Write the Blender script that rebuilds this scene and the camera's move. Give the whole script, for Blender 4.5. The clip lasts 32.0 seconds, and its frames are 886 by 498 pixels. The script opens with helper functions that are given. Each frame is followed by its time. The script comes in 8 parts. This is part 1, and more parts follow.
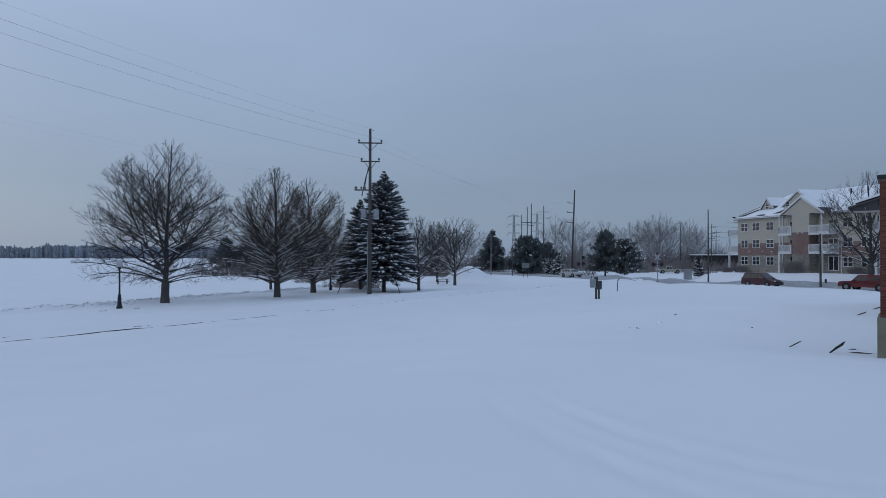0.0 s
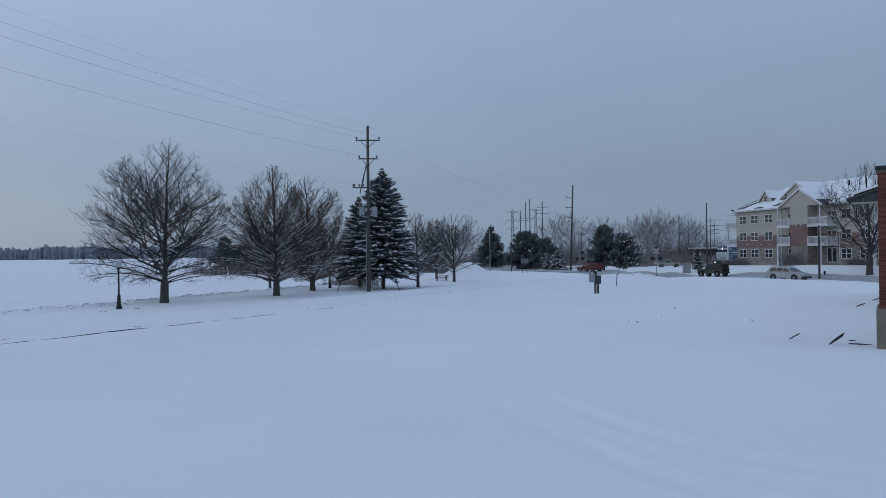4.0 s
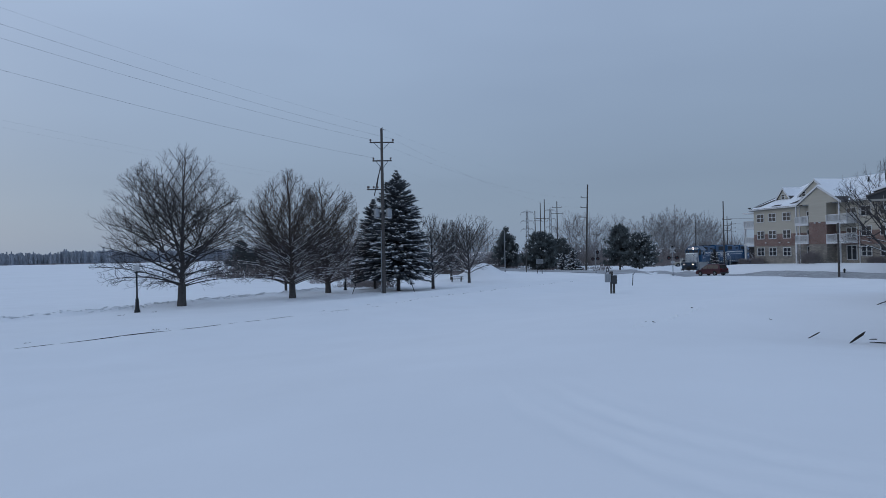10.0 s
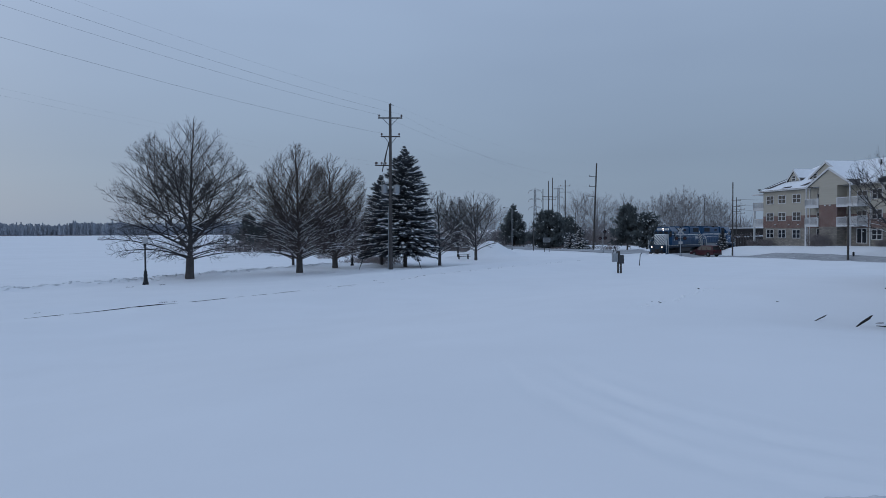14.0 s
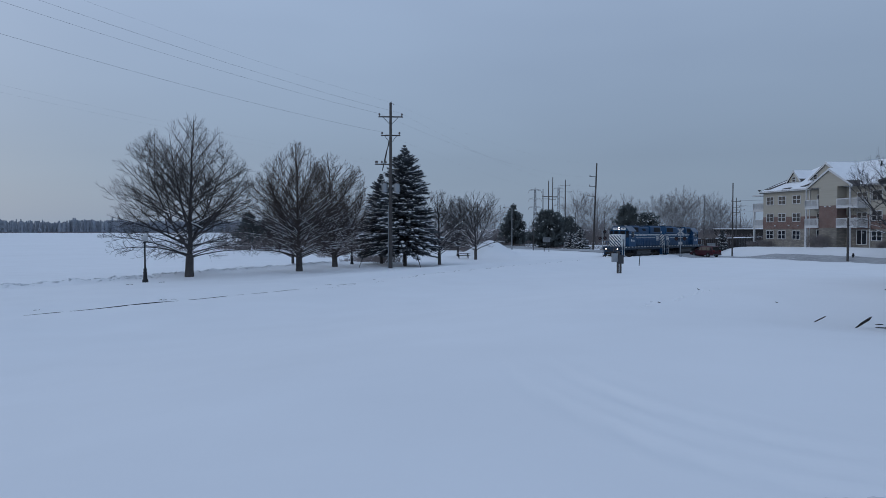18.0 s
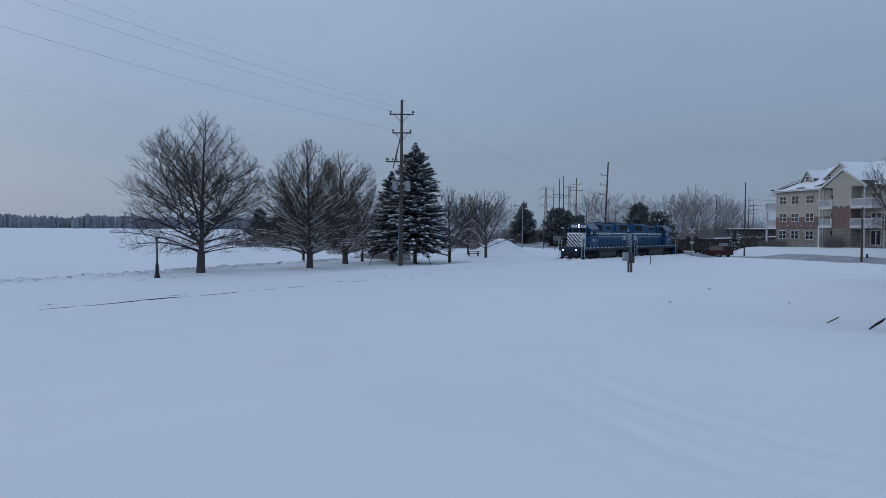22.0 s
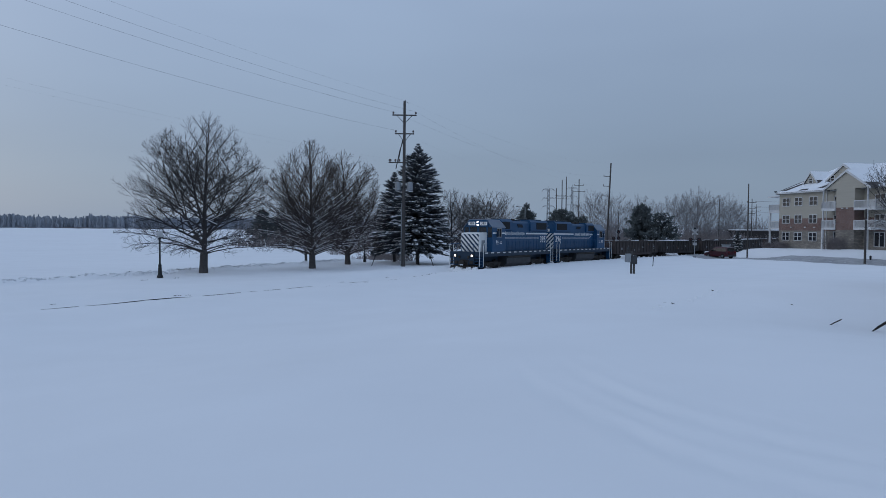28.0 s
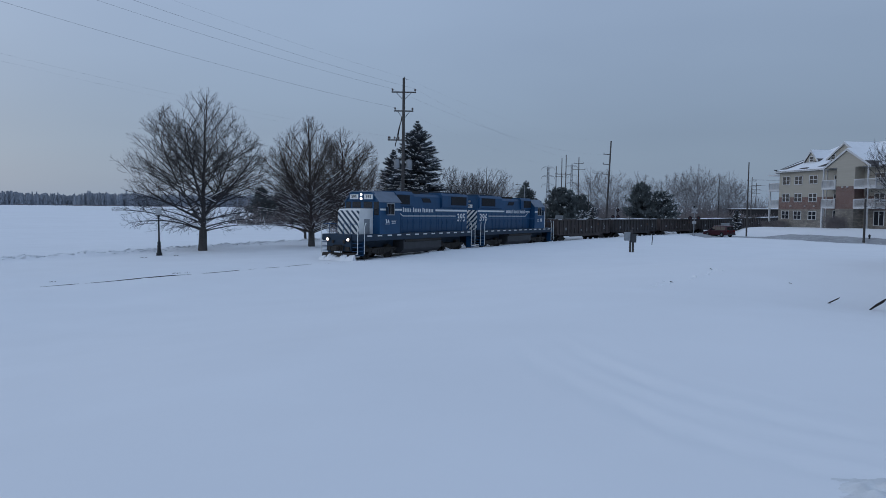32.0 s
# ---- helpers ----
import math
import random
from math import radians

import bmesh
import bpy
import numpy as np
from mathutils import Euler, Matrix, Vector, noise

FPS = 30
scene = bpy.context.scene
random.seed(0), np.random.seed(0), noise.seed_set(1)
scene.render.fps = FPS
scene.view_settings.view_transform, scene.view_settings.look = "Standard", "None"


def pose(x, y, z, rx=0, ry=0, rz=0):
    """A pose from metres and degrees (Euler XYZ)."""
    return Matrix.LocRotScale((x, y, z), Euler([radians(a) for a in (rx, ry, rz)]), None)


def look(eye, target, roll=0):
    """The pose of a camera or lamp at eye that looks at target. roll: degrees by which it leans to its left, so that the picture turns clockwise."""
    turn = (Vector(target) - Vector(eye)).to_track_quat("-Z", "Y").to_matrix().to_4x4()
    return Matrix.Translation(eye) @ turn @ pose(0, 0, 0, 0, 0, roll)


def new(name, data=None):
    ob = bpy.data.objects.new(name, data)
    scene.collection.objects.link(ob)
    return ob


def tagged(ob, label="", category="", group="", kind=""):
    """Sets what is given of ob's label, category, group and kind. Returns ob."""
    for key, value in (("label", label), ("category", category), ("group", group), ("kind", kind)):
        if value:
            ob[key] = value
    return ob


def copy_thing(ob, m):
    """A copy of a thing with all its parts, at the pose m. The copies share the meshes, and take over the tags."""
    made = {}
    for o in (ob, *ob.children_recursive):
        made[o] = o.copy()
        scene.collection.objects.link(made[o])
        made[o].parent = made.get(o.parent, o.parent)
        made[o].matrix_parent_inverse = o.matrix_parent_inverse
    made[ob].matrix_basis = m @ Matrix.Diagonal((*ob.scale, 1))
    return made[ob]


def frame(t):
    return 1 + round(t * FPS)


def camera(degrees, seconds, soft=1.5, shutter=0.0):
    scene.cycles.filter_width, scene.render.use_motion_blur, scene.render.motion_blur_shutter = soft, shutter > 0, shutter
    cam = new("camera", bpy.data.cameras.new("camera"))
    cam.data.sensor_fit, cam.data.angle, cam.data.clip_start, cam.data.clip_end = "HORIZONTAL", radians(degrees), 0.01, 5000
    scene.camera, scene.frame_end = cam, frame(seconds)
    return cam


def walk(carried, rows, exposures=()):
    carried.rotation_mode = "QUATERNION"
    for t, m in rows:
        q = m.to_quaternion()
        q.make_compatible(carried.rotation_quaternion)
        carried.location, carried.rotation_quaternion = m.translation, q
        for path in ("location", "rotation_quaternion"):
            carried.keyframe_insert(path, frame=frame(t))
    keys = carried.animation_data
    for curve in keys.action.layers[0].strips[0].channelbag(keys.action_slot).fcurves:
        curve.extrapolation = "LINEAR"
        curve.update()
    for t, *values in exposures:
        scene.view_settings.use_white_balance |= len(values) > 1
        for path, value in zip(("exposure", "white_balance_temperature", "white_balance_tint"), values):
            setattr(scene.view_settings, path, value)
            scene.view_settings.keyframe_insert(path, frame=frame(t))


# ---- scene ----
cam = camera(66.0, 32.0, soft=0.62)

# ---- camera: hand-held at one spot, turning slowly ----
EYE = (0.0, 0.0, 3.6)
PATH = [  # seconds, yaw, pitch, roll
    (0.0, 0.00, 0.43, 0.00),
    (0.5, -0.14, 0.31, 0.19),
    (1.0, 0.13, 0.05, 0.35),
    (1.5, -0.01, -0.14, 0.82),
    (2.0, -0.41, -0.48, 0.69),
    (2.5, -0.59, -0.21, 0.56),
    (3.0, -0.44, -0.17, 0.64),
    (3.5, -0.17, 0.08, 0.63),
    (5.5, -0.03, 0.18, 0.79),
    (6.0, -0.02, -0.13, 0.96),
    (6.5, 0.70, -0.18, 1.23),
    (7.0, 0.57, -0.11, 1.11),
    (7.5, 0.35, -0.33, 1.23),
    (8.0, 0.58, -0.28, 1.33),
    (8.5, 0.53, -0.07, 1.12),
    (9.0, 0.70, 0.19, 1.19),
    (9.5, 1.15, 0.32, 1.24),
    (10.0, 1.15, 0.26, 1.22),
    (10.5, 0.88, -0.22, 1.56),
    (11.0, 1.14, -0.17, 1.59),
    (11.5, 0.83, -0.73, 1.20),
    (12.0, 1.22, -1.08, -0.28),
    (12.5, 1.77, -1.40, -0.21),
    (13.0, 1.85, -1.35, -0.14),
    (13.5, 1.66, -1.55, -0.02),
    (14.0, 1.75, -1.66, 0.36),
    (14.5, 1.62, -1.31, 0.40),
    (16.5, 2.24, -1.17, 1.09),
    (17.0, 2.43, -1.78, 0.66),
    (17.5, 2.28, -2.00, 0.50),
    (18.0, 1.74, -1.73, 0.06),
    (18.5, 1.83, -1.78, 0.05),
    (19.0, 2.07, -1.61, 0.37),
    (19.5, 2.46, -1.54, 0.74),
    (20.0, 2.56, -1.71, 0.89),
    (20.5, 2.89, -1.83, 1.02),
    (21.0, 2.54, -2.00, 0.36),
    (21.5, 2.63, -1.81, 0.05),
    (22.0, 2.61, -1.92, -0.31),
    (22.5, 2.45, -1.98, -0.29),
    (23.0, 2.63, -1.82, -0.36),
    (23.5, 2.99, -2.51, -0.36),
    (24.0, 2.75, -2.47, -0.39),
    (24.5, 2.63, -2.36, -0.34),
    (25.0, 2.75, -2.39, -0.36),
    (25.5, 2.71, -2.30, -0.24),
    (27.5, 2.74, -1.86, -0.41),
    (28.0, 2.82, -1.85, -0.43),
    (28.5, 3.06, -2.14, -0.22),
    (29.0, 3.02, -2.98, -0.52),
    (29.5, 2.83, -3.29, -0.45),
    (30.0, 2.82, -3.09, -0.41),
    (30.5, 3.05, -3.35, -0.54),
    (31.0, 2.50, -3.23, -0.63),
    (31.5, 2.70, -3.37, -0.47),
    (32.0, 2.76, -3.69, -0.54),
]
walk(cam, [(t, pose(*EYE, 90 + pitch, roll, yaw)) for t, yaw, pitch, roll in PATH])

# ---- world: thick even cloud over a bluish winter sky ----
SUN_AZ, SUN_EL = radians(-70), radians(24)
world = bpy.data.worlds.new("overcast_sky")
scene.world = world
world.use_nodes = True
wt = world.node_tree
wt.nodes.clear()
w_out = wt.nodes.new("ShaderNodeOutputWorld")
w_bg = wt.nodes.new("ShaderNodeBackground")
w_sky = wt.nodes.new("ShaderNodeTexSky")
w_sky.sky_type = "NISHITA"
w_sky.sun_disc = False
w_sky.sun_elevation, w_sky.sun_rotation = SUN_EL, SUN_AZ
w_sky.dust_density, w_sky.air_density = 2.0, 1.0
w_co = wt.nodes.new("ShaderNodeTexCoord")
w_sep = wt.nodes.new("ShaderNodeSeparateXYZ")
w_map = wt.nodes.new("ShaderNodeMapping")
w_map.inputs["Scale"].default_value = (1.0, 1.0, 3.5)
w_noise = wt.nodes.new("ShaderNodeTexNoise")
w_noise.inputs["Scale"].default_value = 1.6
w_noise.inputs["Detail"].default_value = 3.0
w_ramp = wt.nodes.new("ShaderNodeValToRGB")
w_ramp.color_ramp.elements[0].position = 0.0
w_ramp.color_ramp.elements[0].color = (0.211, 0.290, 0.405, 1)
w_ramp.color_ramp.elements[1].position = 1.0
w_ramp.color_ramp.elements[1].color = (0.363, 0.485, 0.695, 1)
w_e = w_ramp.color_ramp.elements.new(0.10)
w_e.color = (0.200, 0.270, 0.384, 1)
w_e = w_ramp.color_ramp.elements.new(0.36)
w_e.color = (0.292, 0.383, 0.543, 1)
w_mul = wt.nodes.new("ShaderNodeMix")
w_mul.data_type, w_mul.blend_type = "RGBA", "MULTIPLY"
w_mul.inputs["Factor"].default_value = 1.0
w_r2 = wt.nodes.new("ShaderNodeValToRGB")
w_r2.color_ramp.elements[0].position, w_r2.color_ramp.elements[0].color = 0.3, (0.93, 0.93, 0.94, 1)
w_r2.color_ramp.elements[1].position, w_r2.color_ramp.elements[1].color = 0.7, (1.05, 1.05, 1.04, 1)
w_side = wt.nodes.new("ShaderNodeMapRange")      # the cloud is a little thinner to the west
w_side.inputs["From Min"].default_value, w_side.inputs["From Max"].default_value = -0.7, 0.7
w_side.inputs["To Min"].default_value, w_side.inputs["To Max"].default_value = 1.12, 0.90
w_mul2 = wt.nodes.new("ShaderNodeMix")
w_mul2.data_type, w_mul2.blend_type = "RGBA", "MULTIPLY"
w_mul2.inputs["Factor"].default_value = 1.0
w_scale = wt.nodes.new("ShaderNodeMix")          # the clear sky's own light that comes through the cloud
w_scale.data_type, w_scale.blend_type = "RGBA", "MIX"
w_scale.inputs["Factor"].default_value = 0.012
wt.links.new(w_co.outputs["Generated"], w_sep.inputs[0])
wt.links.new(w_sep.outputs["Z"], w_ramp.inputs[0])
wt.links.new(w_sep.outputs["X"], w_side.inputs["Value"])
wt.links.new(w_co.outputs["Generated"], w_map.inputs["Vector"])
wt.links.new(w_map.outputs[0], w_noise.inputs["Vector"])
wt.links.new(w_noise.outputs[0], w_r2.inputs[0])
wt.links.new(w_ramp.outputs[0], w_mul.inputs["A"])
wt.links.new(w_r2.outputs[0], w_mul.inputs["B"])
wt.links.new(w_mul.outputs["Result"], w_mul2.inputs["A"])
wt.links.new(w_side.outputs[0], w_mul2.inputs["B"])
wt.links.new(w_mul2.outputs["Result"], w_scale.inputs["A"])
wt.links.new(w_sky.outputs[0], w_scale.inputs["B"])
wt.links.new(w_scale.outputs["Result"], w_bg.inputs["Color"])
w_bg.inputs["Strength"].default_value = 1.0
wt.links.new(w_bg.outputs[0], w_out.inputs[0])

sun_data = bpy.data.lights.new("sun", "SUN")
sun_data.energy, sun_data.angle, sun_data.color = 0.25, radians(40), (1.0, 0.97, 0.93)
sun = new("sun", sun_data)
sun.matrix_basis = look((-60, 20, 40), (0, 60, 0))


# ---- materials ----
def material(name, color, rough=0.7, metal=0.0, scale=6.0, vary=0.15, bump=0.0, bump_scale=40.0, spec=0.4, spots=0.0, stretch=(1, 1, 1), random_tint=0.0):
    """A surface with tone that varies at two scales, and fine relief."""
    m = bpy.data.materials.new(name)
    m.use_nodes = True
    t = m.node_tree
    b = t.nodes["Principled BSDF"]
    b.inputs["Roughness"].default_value = rough
    b.inputs["Metallic"].default_value = metal
    b.inputs["Specular IOR Level"].default_value = spec
    co = t.nodes.new("ShaderNodeTexCoord")
    mp = t.nodes.new("ShaderNodeMapping")
    mp.inputs["Scale"].default_value = stretch
    t.links.new(co.outputs["Object"], mp.inputs[0])
    n1 = t.nodes.new("ShaderNodeTexNoise")
    n1.inputs["Scale"].default_value, n1.inputs["Detail"].default_value = scale, 4
    n2 = t.nodes.new("ShaderNodeTexNoise")
    n2.inputs["Scale"].default_value, n2.inputs["Detail"].default_value = scale * 0.13, 2
    t.links.new(mp.outputs[0], n1.inputs["Vector"])
    t.links.new(mp.outputs[0], n2.inputs["Vector"])
    add = t.nodes.new("ShaderNodeMath")
    add.operation = "ADD"
    t.links.new(n1.outputs[0], add.inputs[0])
    t.links.new(n2.outputs[0], add.inputs[1])
    fac = t.nodes.new("ShaderNodeMapRange")
    fac.inputs["From Min"].default_value, fac.inputs["From Max"].default_value = 0.6, 1.4
    fac.inputs["To Min"].default_value, fac.inputs["To Max"].default_value = 1 - vary, 1 + vary
    t.links.new(add.outputs[0], fac.inputs["Value"])
    last = fac.outputs[0]
    if random_tint:
        info = t.nodes.new("ShaderNodeObjectInfo")
        rr = t.nodes.new("ShaderNodeMapRange")
        rr.inputs["To Min"].default_value, rr.inputs["To Max"].default_value = 1 - random_tint, 1 + random_tint
        t.links.new(info.outputs["Random"], rr.inputs["Value"])
        mm = t.nodes.new("ShaderNodeMath")
        mm.operation = "MULTIPLY"
        t.links.new(last, mm.inputs[0])
        t.links.new(rr.outputs[0], mm.inputs[1])
        last = mm.outputs[0]
    mix = t.nodes.new("ShaderNodeMix")
    mix.data_type, mix.blend_type = "RGBA", "MULTIPLY"
    mix.inputs["Factor"].default_value = 1.0
    mix.inputs["A"].default_value = (*color, 1)
    t.links.new(last, mix.inputs["B"])
    t.links.new(mix.outputs["Result"], b.inputs["Base Color"])
    if bump:
        n3 = t.nodes.new("ShaderNodeTexNoise")
        n3.inputs["Scale"].default_value, n3.inputs["Detail"].default_value = bump_scale, 5
        t.links.new(mp.outputs[0], n3.inputs["Vector"])
        bp = t.nodes.new("ShaderNodeBump")
        bp.inputs["Strength"].default_value, bp.inputs["Distance"].default_value = bump, 0.02
        t.links.new(n3.outputs[0], bp.inputs["Height"])
        t.links.new(bp.outputs[0], b.inputs["Normal"])
    return m


def glow(name, color, strength):
    m = bpy.data.materials.new(name)
    m.use_nodes = True
    b = m.node_tree.nodes["Principled BSDF"]
    b.inputs["Base Color"].default_value = (*color, 1)
    b.inputs["Emission Color"].default_value = (*color, 1)
    b.inputs["Emission Strength"].default_value = strength
    return m


SNOW = material("snow", (0.80, 0.82, 0.85), 0.75, 0, 0.35, 0.035, 0.35, 3.0, 0.25)
SNOW_CAP = material("settled_snow", (0.80, 0.82, 0.85), 0.8, 0, 3.0, 0.05, 0.3, 12.0, 0.2)
GREY_SNOW = material("dirty_snow", (0.68, 0.70, 0.72), 0.85, 0, 9.0, 0.2, 0.4, 30.0, 0.2)
SLUSH = material("slush_road", (0.36, 0.37, 0.39), 0.75, 0, 1.4, 0.30, 0.5, 9.0, 0.3)
BARK = material("bark", (0.082, 0.076, 0.074), 0.9, 0, 9.0, 0.3, 0.5, 25.0, 0.15)
MAPLE_TWIG = material("brown_twig_bark", (0.082, 0.068, 0.064), 0.9, 0, 3.0, 0.25, 0, 25.0, 0.1)
TWIG = material("twig_bark", (0.064, 0.060, 0.062), 0.9, 0, 3.0, 0.25, 0, 25.0, 0.1)
# brush brown, lightened and cooled for haze over distance
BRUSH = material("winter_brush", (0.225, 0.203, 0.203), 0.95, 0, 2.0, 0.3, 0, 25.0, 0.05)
# far shore and far wood: distance haze is mixed into both base colours
HAZED_WOOD = material("hazed_far_woods", (0.32, 0.35, 0.40), 0.95, 0, 0.2, 0.3, 0, 25.0, 0.05)
HAZED_BRUSH = material("hazed_wood_twigs", (0.220, 0.212, 0.222), 0.95, 0, 1.0, 0.3, 0, 25.0, 0.05)
NEEDLE = material("spruce_needles", (0.098, 0.110, 0.120), 0.85, 0, 2.0, 0.45, 0, 25.0, 0.15)
PINE = material("pine_needles", (0.112, 0.130, 0.132), 0.85, 0, 2.0, 0.4, 0, 25.0, 0.15)
# frost grey of the far trees, paled further for distance haze
FROST_HAZE_TWIG = material("frosty_hazed_twigs", (0.225, 0.216, 0.220), 0.95, 0, 1.0, 0.25, 0, 25.0, 0.05)
POLE_WOOD = material("weathered_pole_wood", (0.085, 0.080, 0.078), 0.9, 0, 5.0, 0.3, 0.4, 30.0, 0.15, stretch=(3, 3, 0.4))
DARK_WOOD = material("dark_timber", (0.045, 0.042, 0.042), 0.85, 0, 5.0, 0.3, 0.4, 20.0, 0.15)
DARK_METAL = material("black_painted_metal", (0.020, 0.022, 0.025), 0.5, 0.3, 8.0, 0.2, 0, 30, 0.4)
GALV = material("galvanised_steel", (0.30, 0.32, 0.34), 0.55, 0.6, 8.0, 0.15, 0.1, 40, 0.4)
WIRE = material("weathered_aluminium_wire", (0.16, 0.17, 0.18), 0.6, 0.4, 3.0, 0.1)
CERAMIC = material("insulator", (0.10, 0.08, 0.08), 0.3, 0, 9.0, 0.1)
RUST_RAIL = material("rail_steel", (0.055, 0.050, 0.050), 0.7, 0.4, 6.0, 0.3, 0.3, 30)


# ---- helpers of this scene ----
def mesh_ob(name, bm, mat, parent=None, smooth=False):
    me = bpy.data.meshes.new(name)
    bm.to_mesh(me)
    bm.free()
    if smooth:
        me.polygons.foreach_set("use_smooth", [True] * len(me.polygons))
    for m in (mat if isinstance(mat, (list, tuple)) else [mat]):
        me.materials.append(m)
    ob = new(name, me)
    ob.parent = parent
    return ob


def part(name, bm, mat, parent, label="", smooth=False):
    ob = mesh_ob(name, bm, mat, parent, smooth)
    return tagged(ob, label) if label else ob


def shared(name, me, parent, m):
    """Another object on a mesh that stands already."""
    ob = new(name, me)
    ob.parent = parent
    ob.matrix_basis = m
    return ob


def empty(name, m, label, category, group="", kind=""):
    ob = new(name)
    ob.empty_display_size = 0.2
    ob.matrix_basis = m
    return tagged(ob, label, category, group, kind)


def box(bm, x0, x1, y0, y1, z0, z1, bevel=0.0, mi=0):
    """Adds a box, its edges rounded where bevel is given."""
    v = [bm.verts.new((x, y, z)) for z in (z0, z1) for y in (y0, y1) for x in (x0, x1)]
    fs = [bm.faces.new([v[i] for i in q]) for q in ((0, 2, 3, 1), (4, 5, 7, 6), (0, 1, 5, 4), (2, 6, 7, 3), (0, 4, 6, 2), (1, 3, 7, 5))]
    for f in fs:
        f.material_index = mi
    if bevel:
        es = list({e for f in fs for e in f.edges})
        bmesh.ops.bevel(bm, geom=es, offset=bevel, segments=1, affect="EDGES", profile=0.5)
    return bm


def prism(bm, pts, y0, y1, mi=0):
    """Adds a solid with the outline pts (x, z), from y0 to y1."""
    a = [bm.verts.new((x, y0, z)) for x, z in pts]
    b = [bm.verts.new((x, y1, z)) for x, z in pts]
    n = len(pts)
    fs = [bm.faces.new(a), bm.faces.new(b[::-1])]
    for i in range(n):
        fs.append(bm.faces.new((a[i], b[i], b[(i + 1) % n], a[(i + 1) % n])))
    for f in fs:
        f.material_index = mi
    bmesh.ops.recalc_face_normals(bm, faces=fs)
    return bm


def rod(bm, a, b, r0, r1=None, n=8, cap=True):
    """Adds a round bar from a to b."""
    a, b = Vector(a), Vector(b)
    r1 = r0 if r1 is None else r1
    d = (b - a).normalized()
    u = d.orthogonal().normalized()
    w = d.cross(u)
    ra, rb = [], []
    for i in range(n):
        k = 2 * math.pi * i / n
        o = u * math.cos(k) + w * math.sin(k)
        ra.append(bm.verts.new(a + o * r0))
        rb.append(bm.verts.new(b + o * r1))
    for i in range(n):
        bm.faces.new((ra[i], ra[(i + 1) % n], rb[(i + 1) % n], rb[i]))
    if cap:
        bm.faces.new(ra[::-1])
        bm.faces.new(rb)
    return bm


def pipe(bm, pts, r, n=6):
    for a, b in zip(pts[:-1], pts[1:]):
        rod(bm, a, b, r, r, n)
    return bm


def lathe(bm, profile, n=14, at=(0, 0)):
    """Adds a turned shape: profile is (radius, z) from bottom to top."""
    rings = []
    for r, z in profile:
        rings.append([bm.verts.new((at[0] + r * math.cos(2 * math.pi * i / n), at[1] + r * math.sin(2 * math.pi * i / n), z)) for i in range(n)])
    for p, q in zip(rings[:-1], rings[1:]):
        for i in range(n):
            bm.faces.new((p[i], p[(i + 1) % n], q[(i + 1) % n], q[i]))
    bm.faces.new(rings[0][::-1])
    bm.faces.new(rings[-1])
    return bm


def raw_mesh(name, verts, faces, mats, mat_index=None, smooth=False):
    me = bpy.data.meshes.new(name)
    me.from_pydata([tuple(v) for v in verts], [], faces)
    for m in (mats if isinstance(mats, (list, tuple)) else [mats]):
        me.materials.append(m)
    if mat_index is not None:
        me.polygons.foreach_set("material_index", mat_index)
    if smooth:
        me.polygons.foreach_set("use_smooth", [True] * len(me.polygons))
    return me


# ---- lie of the land: the railway, the road and the heights ----
TRACK_S = np.arange(-260.0, 180.0, 0.5)


def _track_line():
    u = np.clip(TRACK_S, -150.0, 95.0) / 60.0
    turn = -2.169 + 0.180 * u + 0.050 * u ** 2 - 0.080 * u ** 3 - 0.028 * u ** 4
    x, y = np.cumsum(np.cos(turn)) * 0.5, np.cumsum(np.sin(turn)) * 0.5
    i0 = int(260 / 0.5)
    return x - x[i0] + 20.179, y - y[i0] + 96.706


TRACK_X, TRACK_Y = _track_line()
ROAD_P, ROAD_D, ROAD_N = np.array((44.5, 84.0)), np.array((-0.2835, 0.959)), np.array((0.959, 0.2835))


def step(a, b, v):
    k = np.clip((v - a) / (b - a), 0, 1)
    return k * k * (3 - 2 * k)


def rail_height(y):
    return 0.30 - 0.0114 * np.clip(y, -30, 122)


def road_height(q):
    """q: metres along the road from its nearest point."""
    return -0.60 - 0.45 * step(8, 30, q) - 0.6 * step(48, 105, q)


def bump_at(x, y, cx, cy, rx, ry, h, turn=0.0):
    c, s = math.cos(turn), math.sin(turn)
    dx, dy = (x - cx) * c + (y - cy) * s, -(x - cx) * s + (y - cy) * c
    return h * np.exp(-(dx / rx) ** 2 - (dy / ry) ** 2)


def soft_noise(x, y, size):
    a = np.sin(x / size * 1.3 + 1.7 * np.sin(y / size * 0.7 + 0.4)) * np.cos(y / size * 1.1 + 1.3 * np.sin(x / size * 0.6))
    b = np.sin((x * 0.6 + y * 0.8) / size * 2.3 + 0.8 + np.sin(y / size))
    return 0.7 * a + 0.3 * b


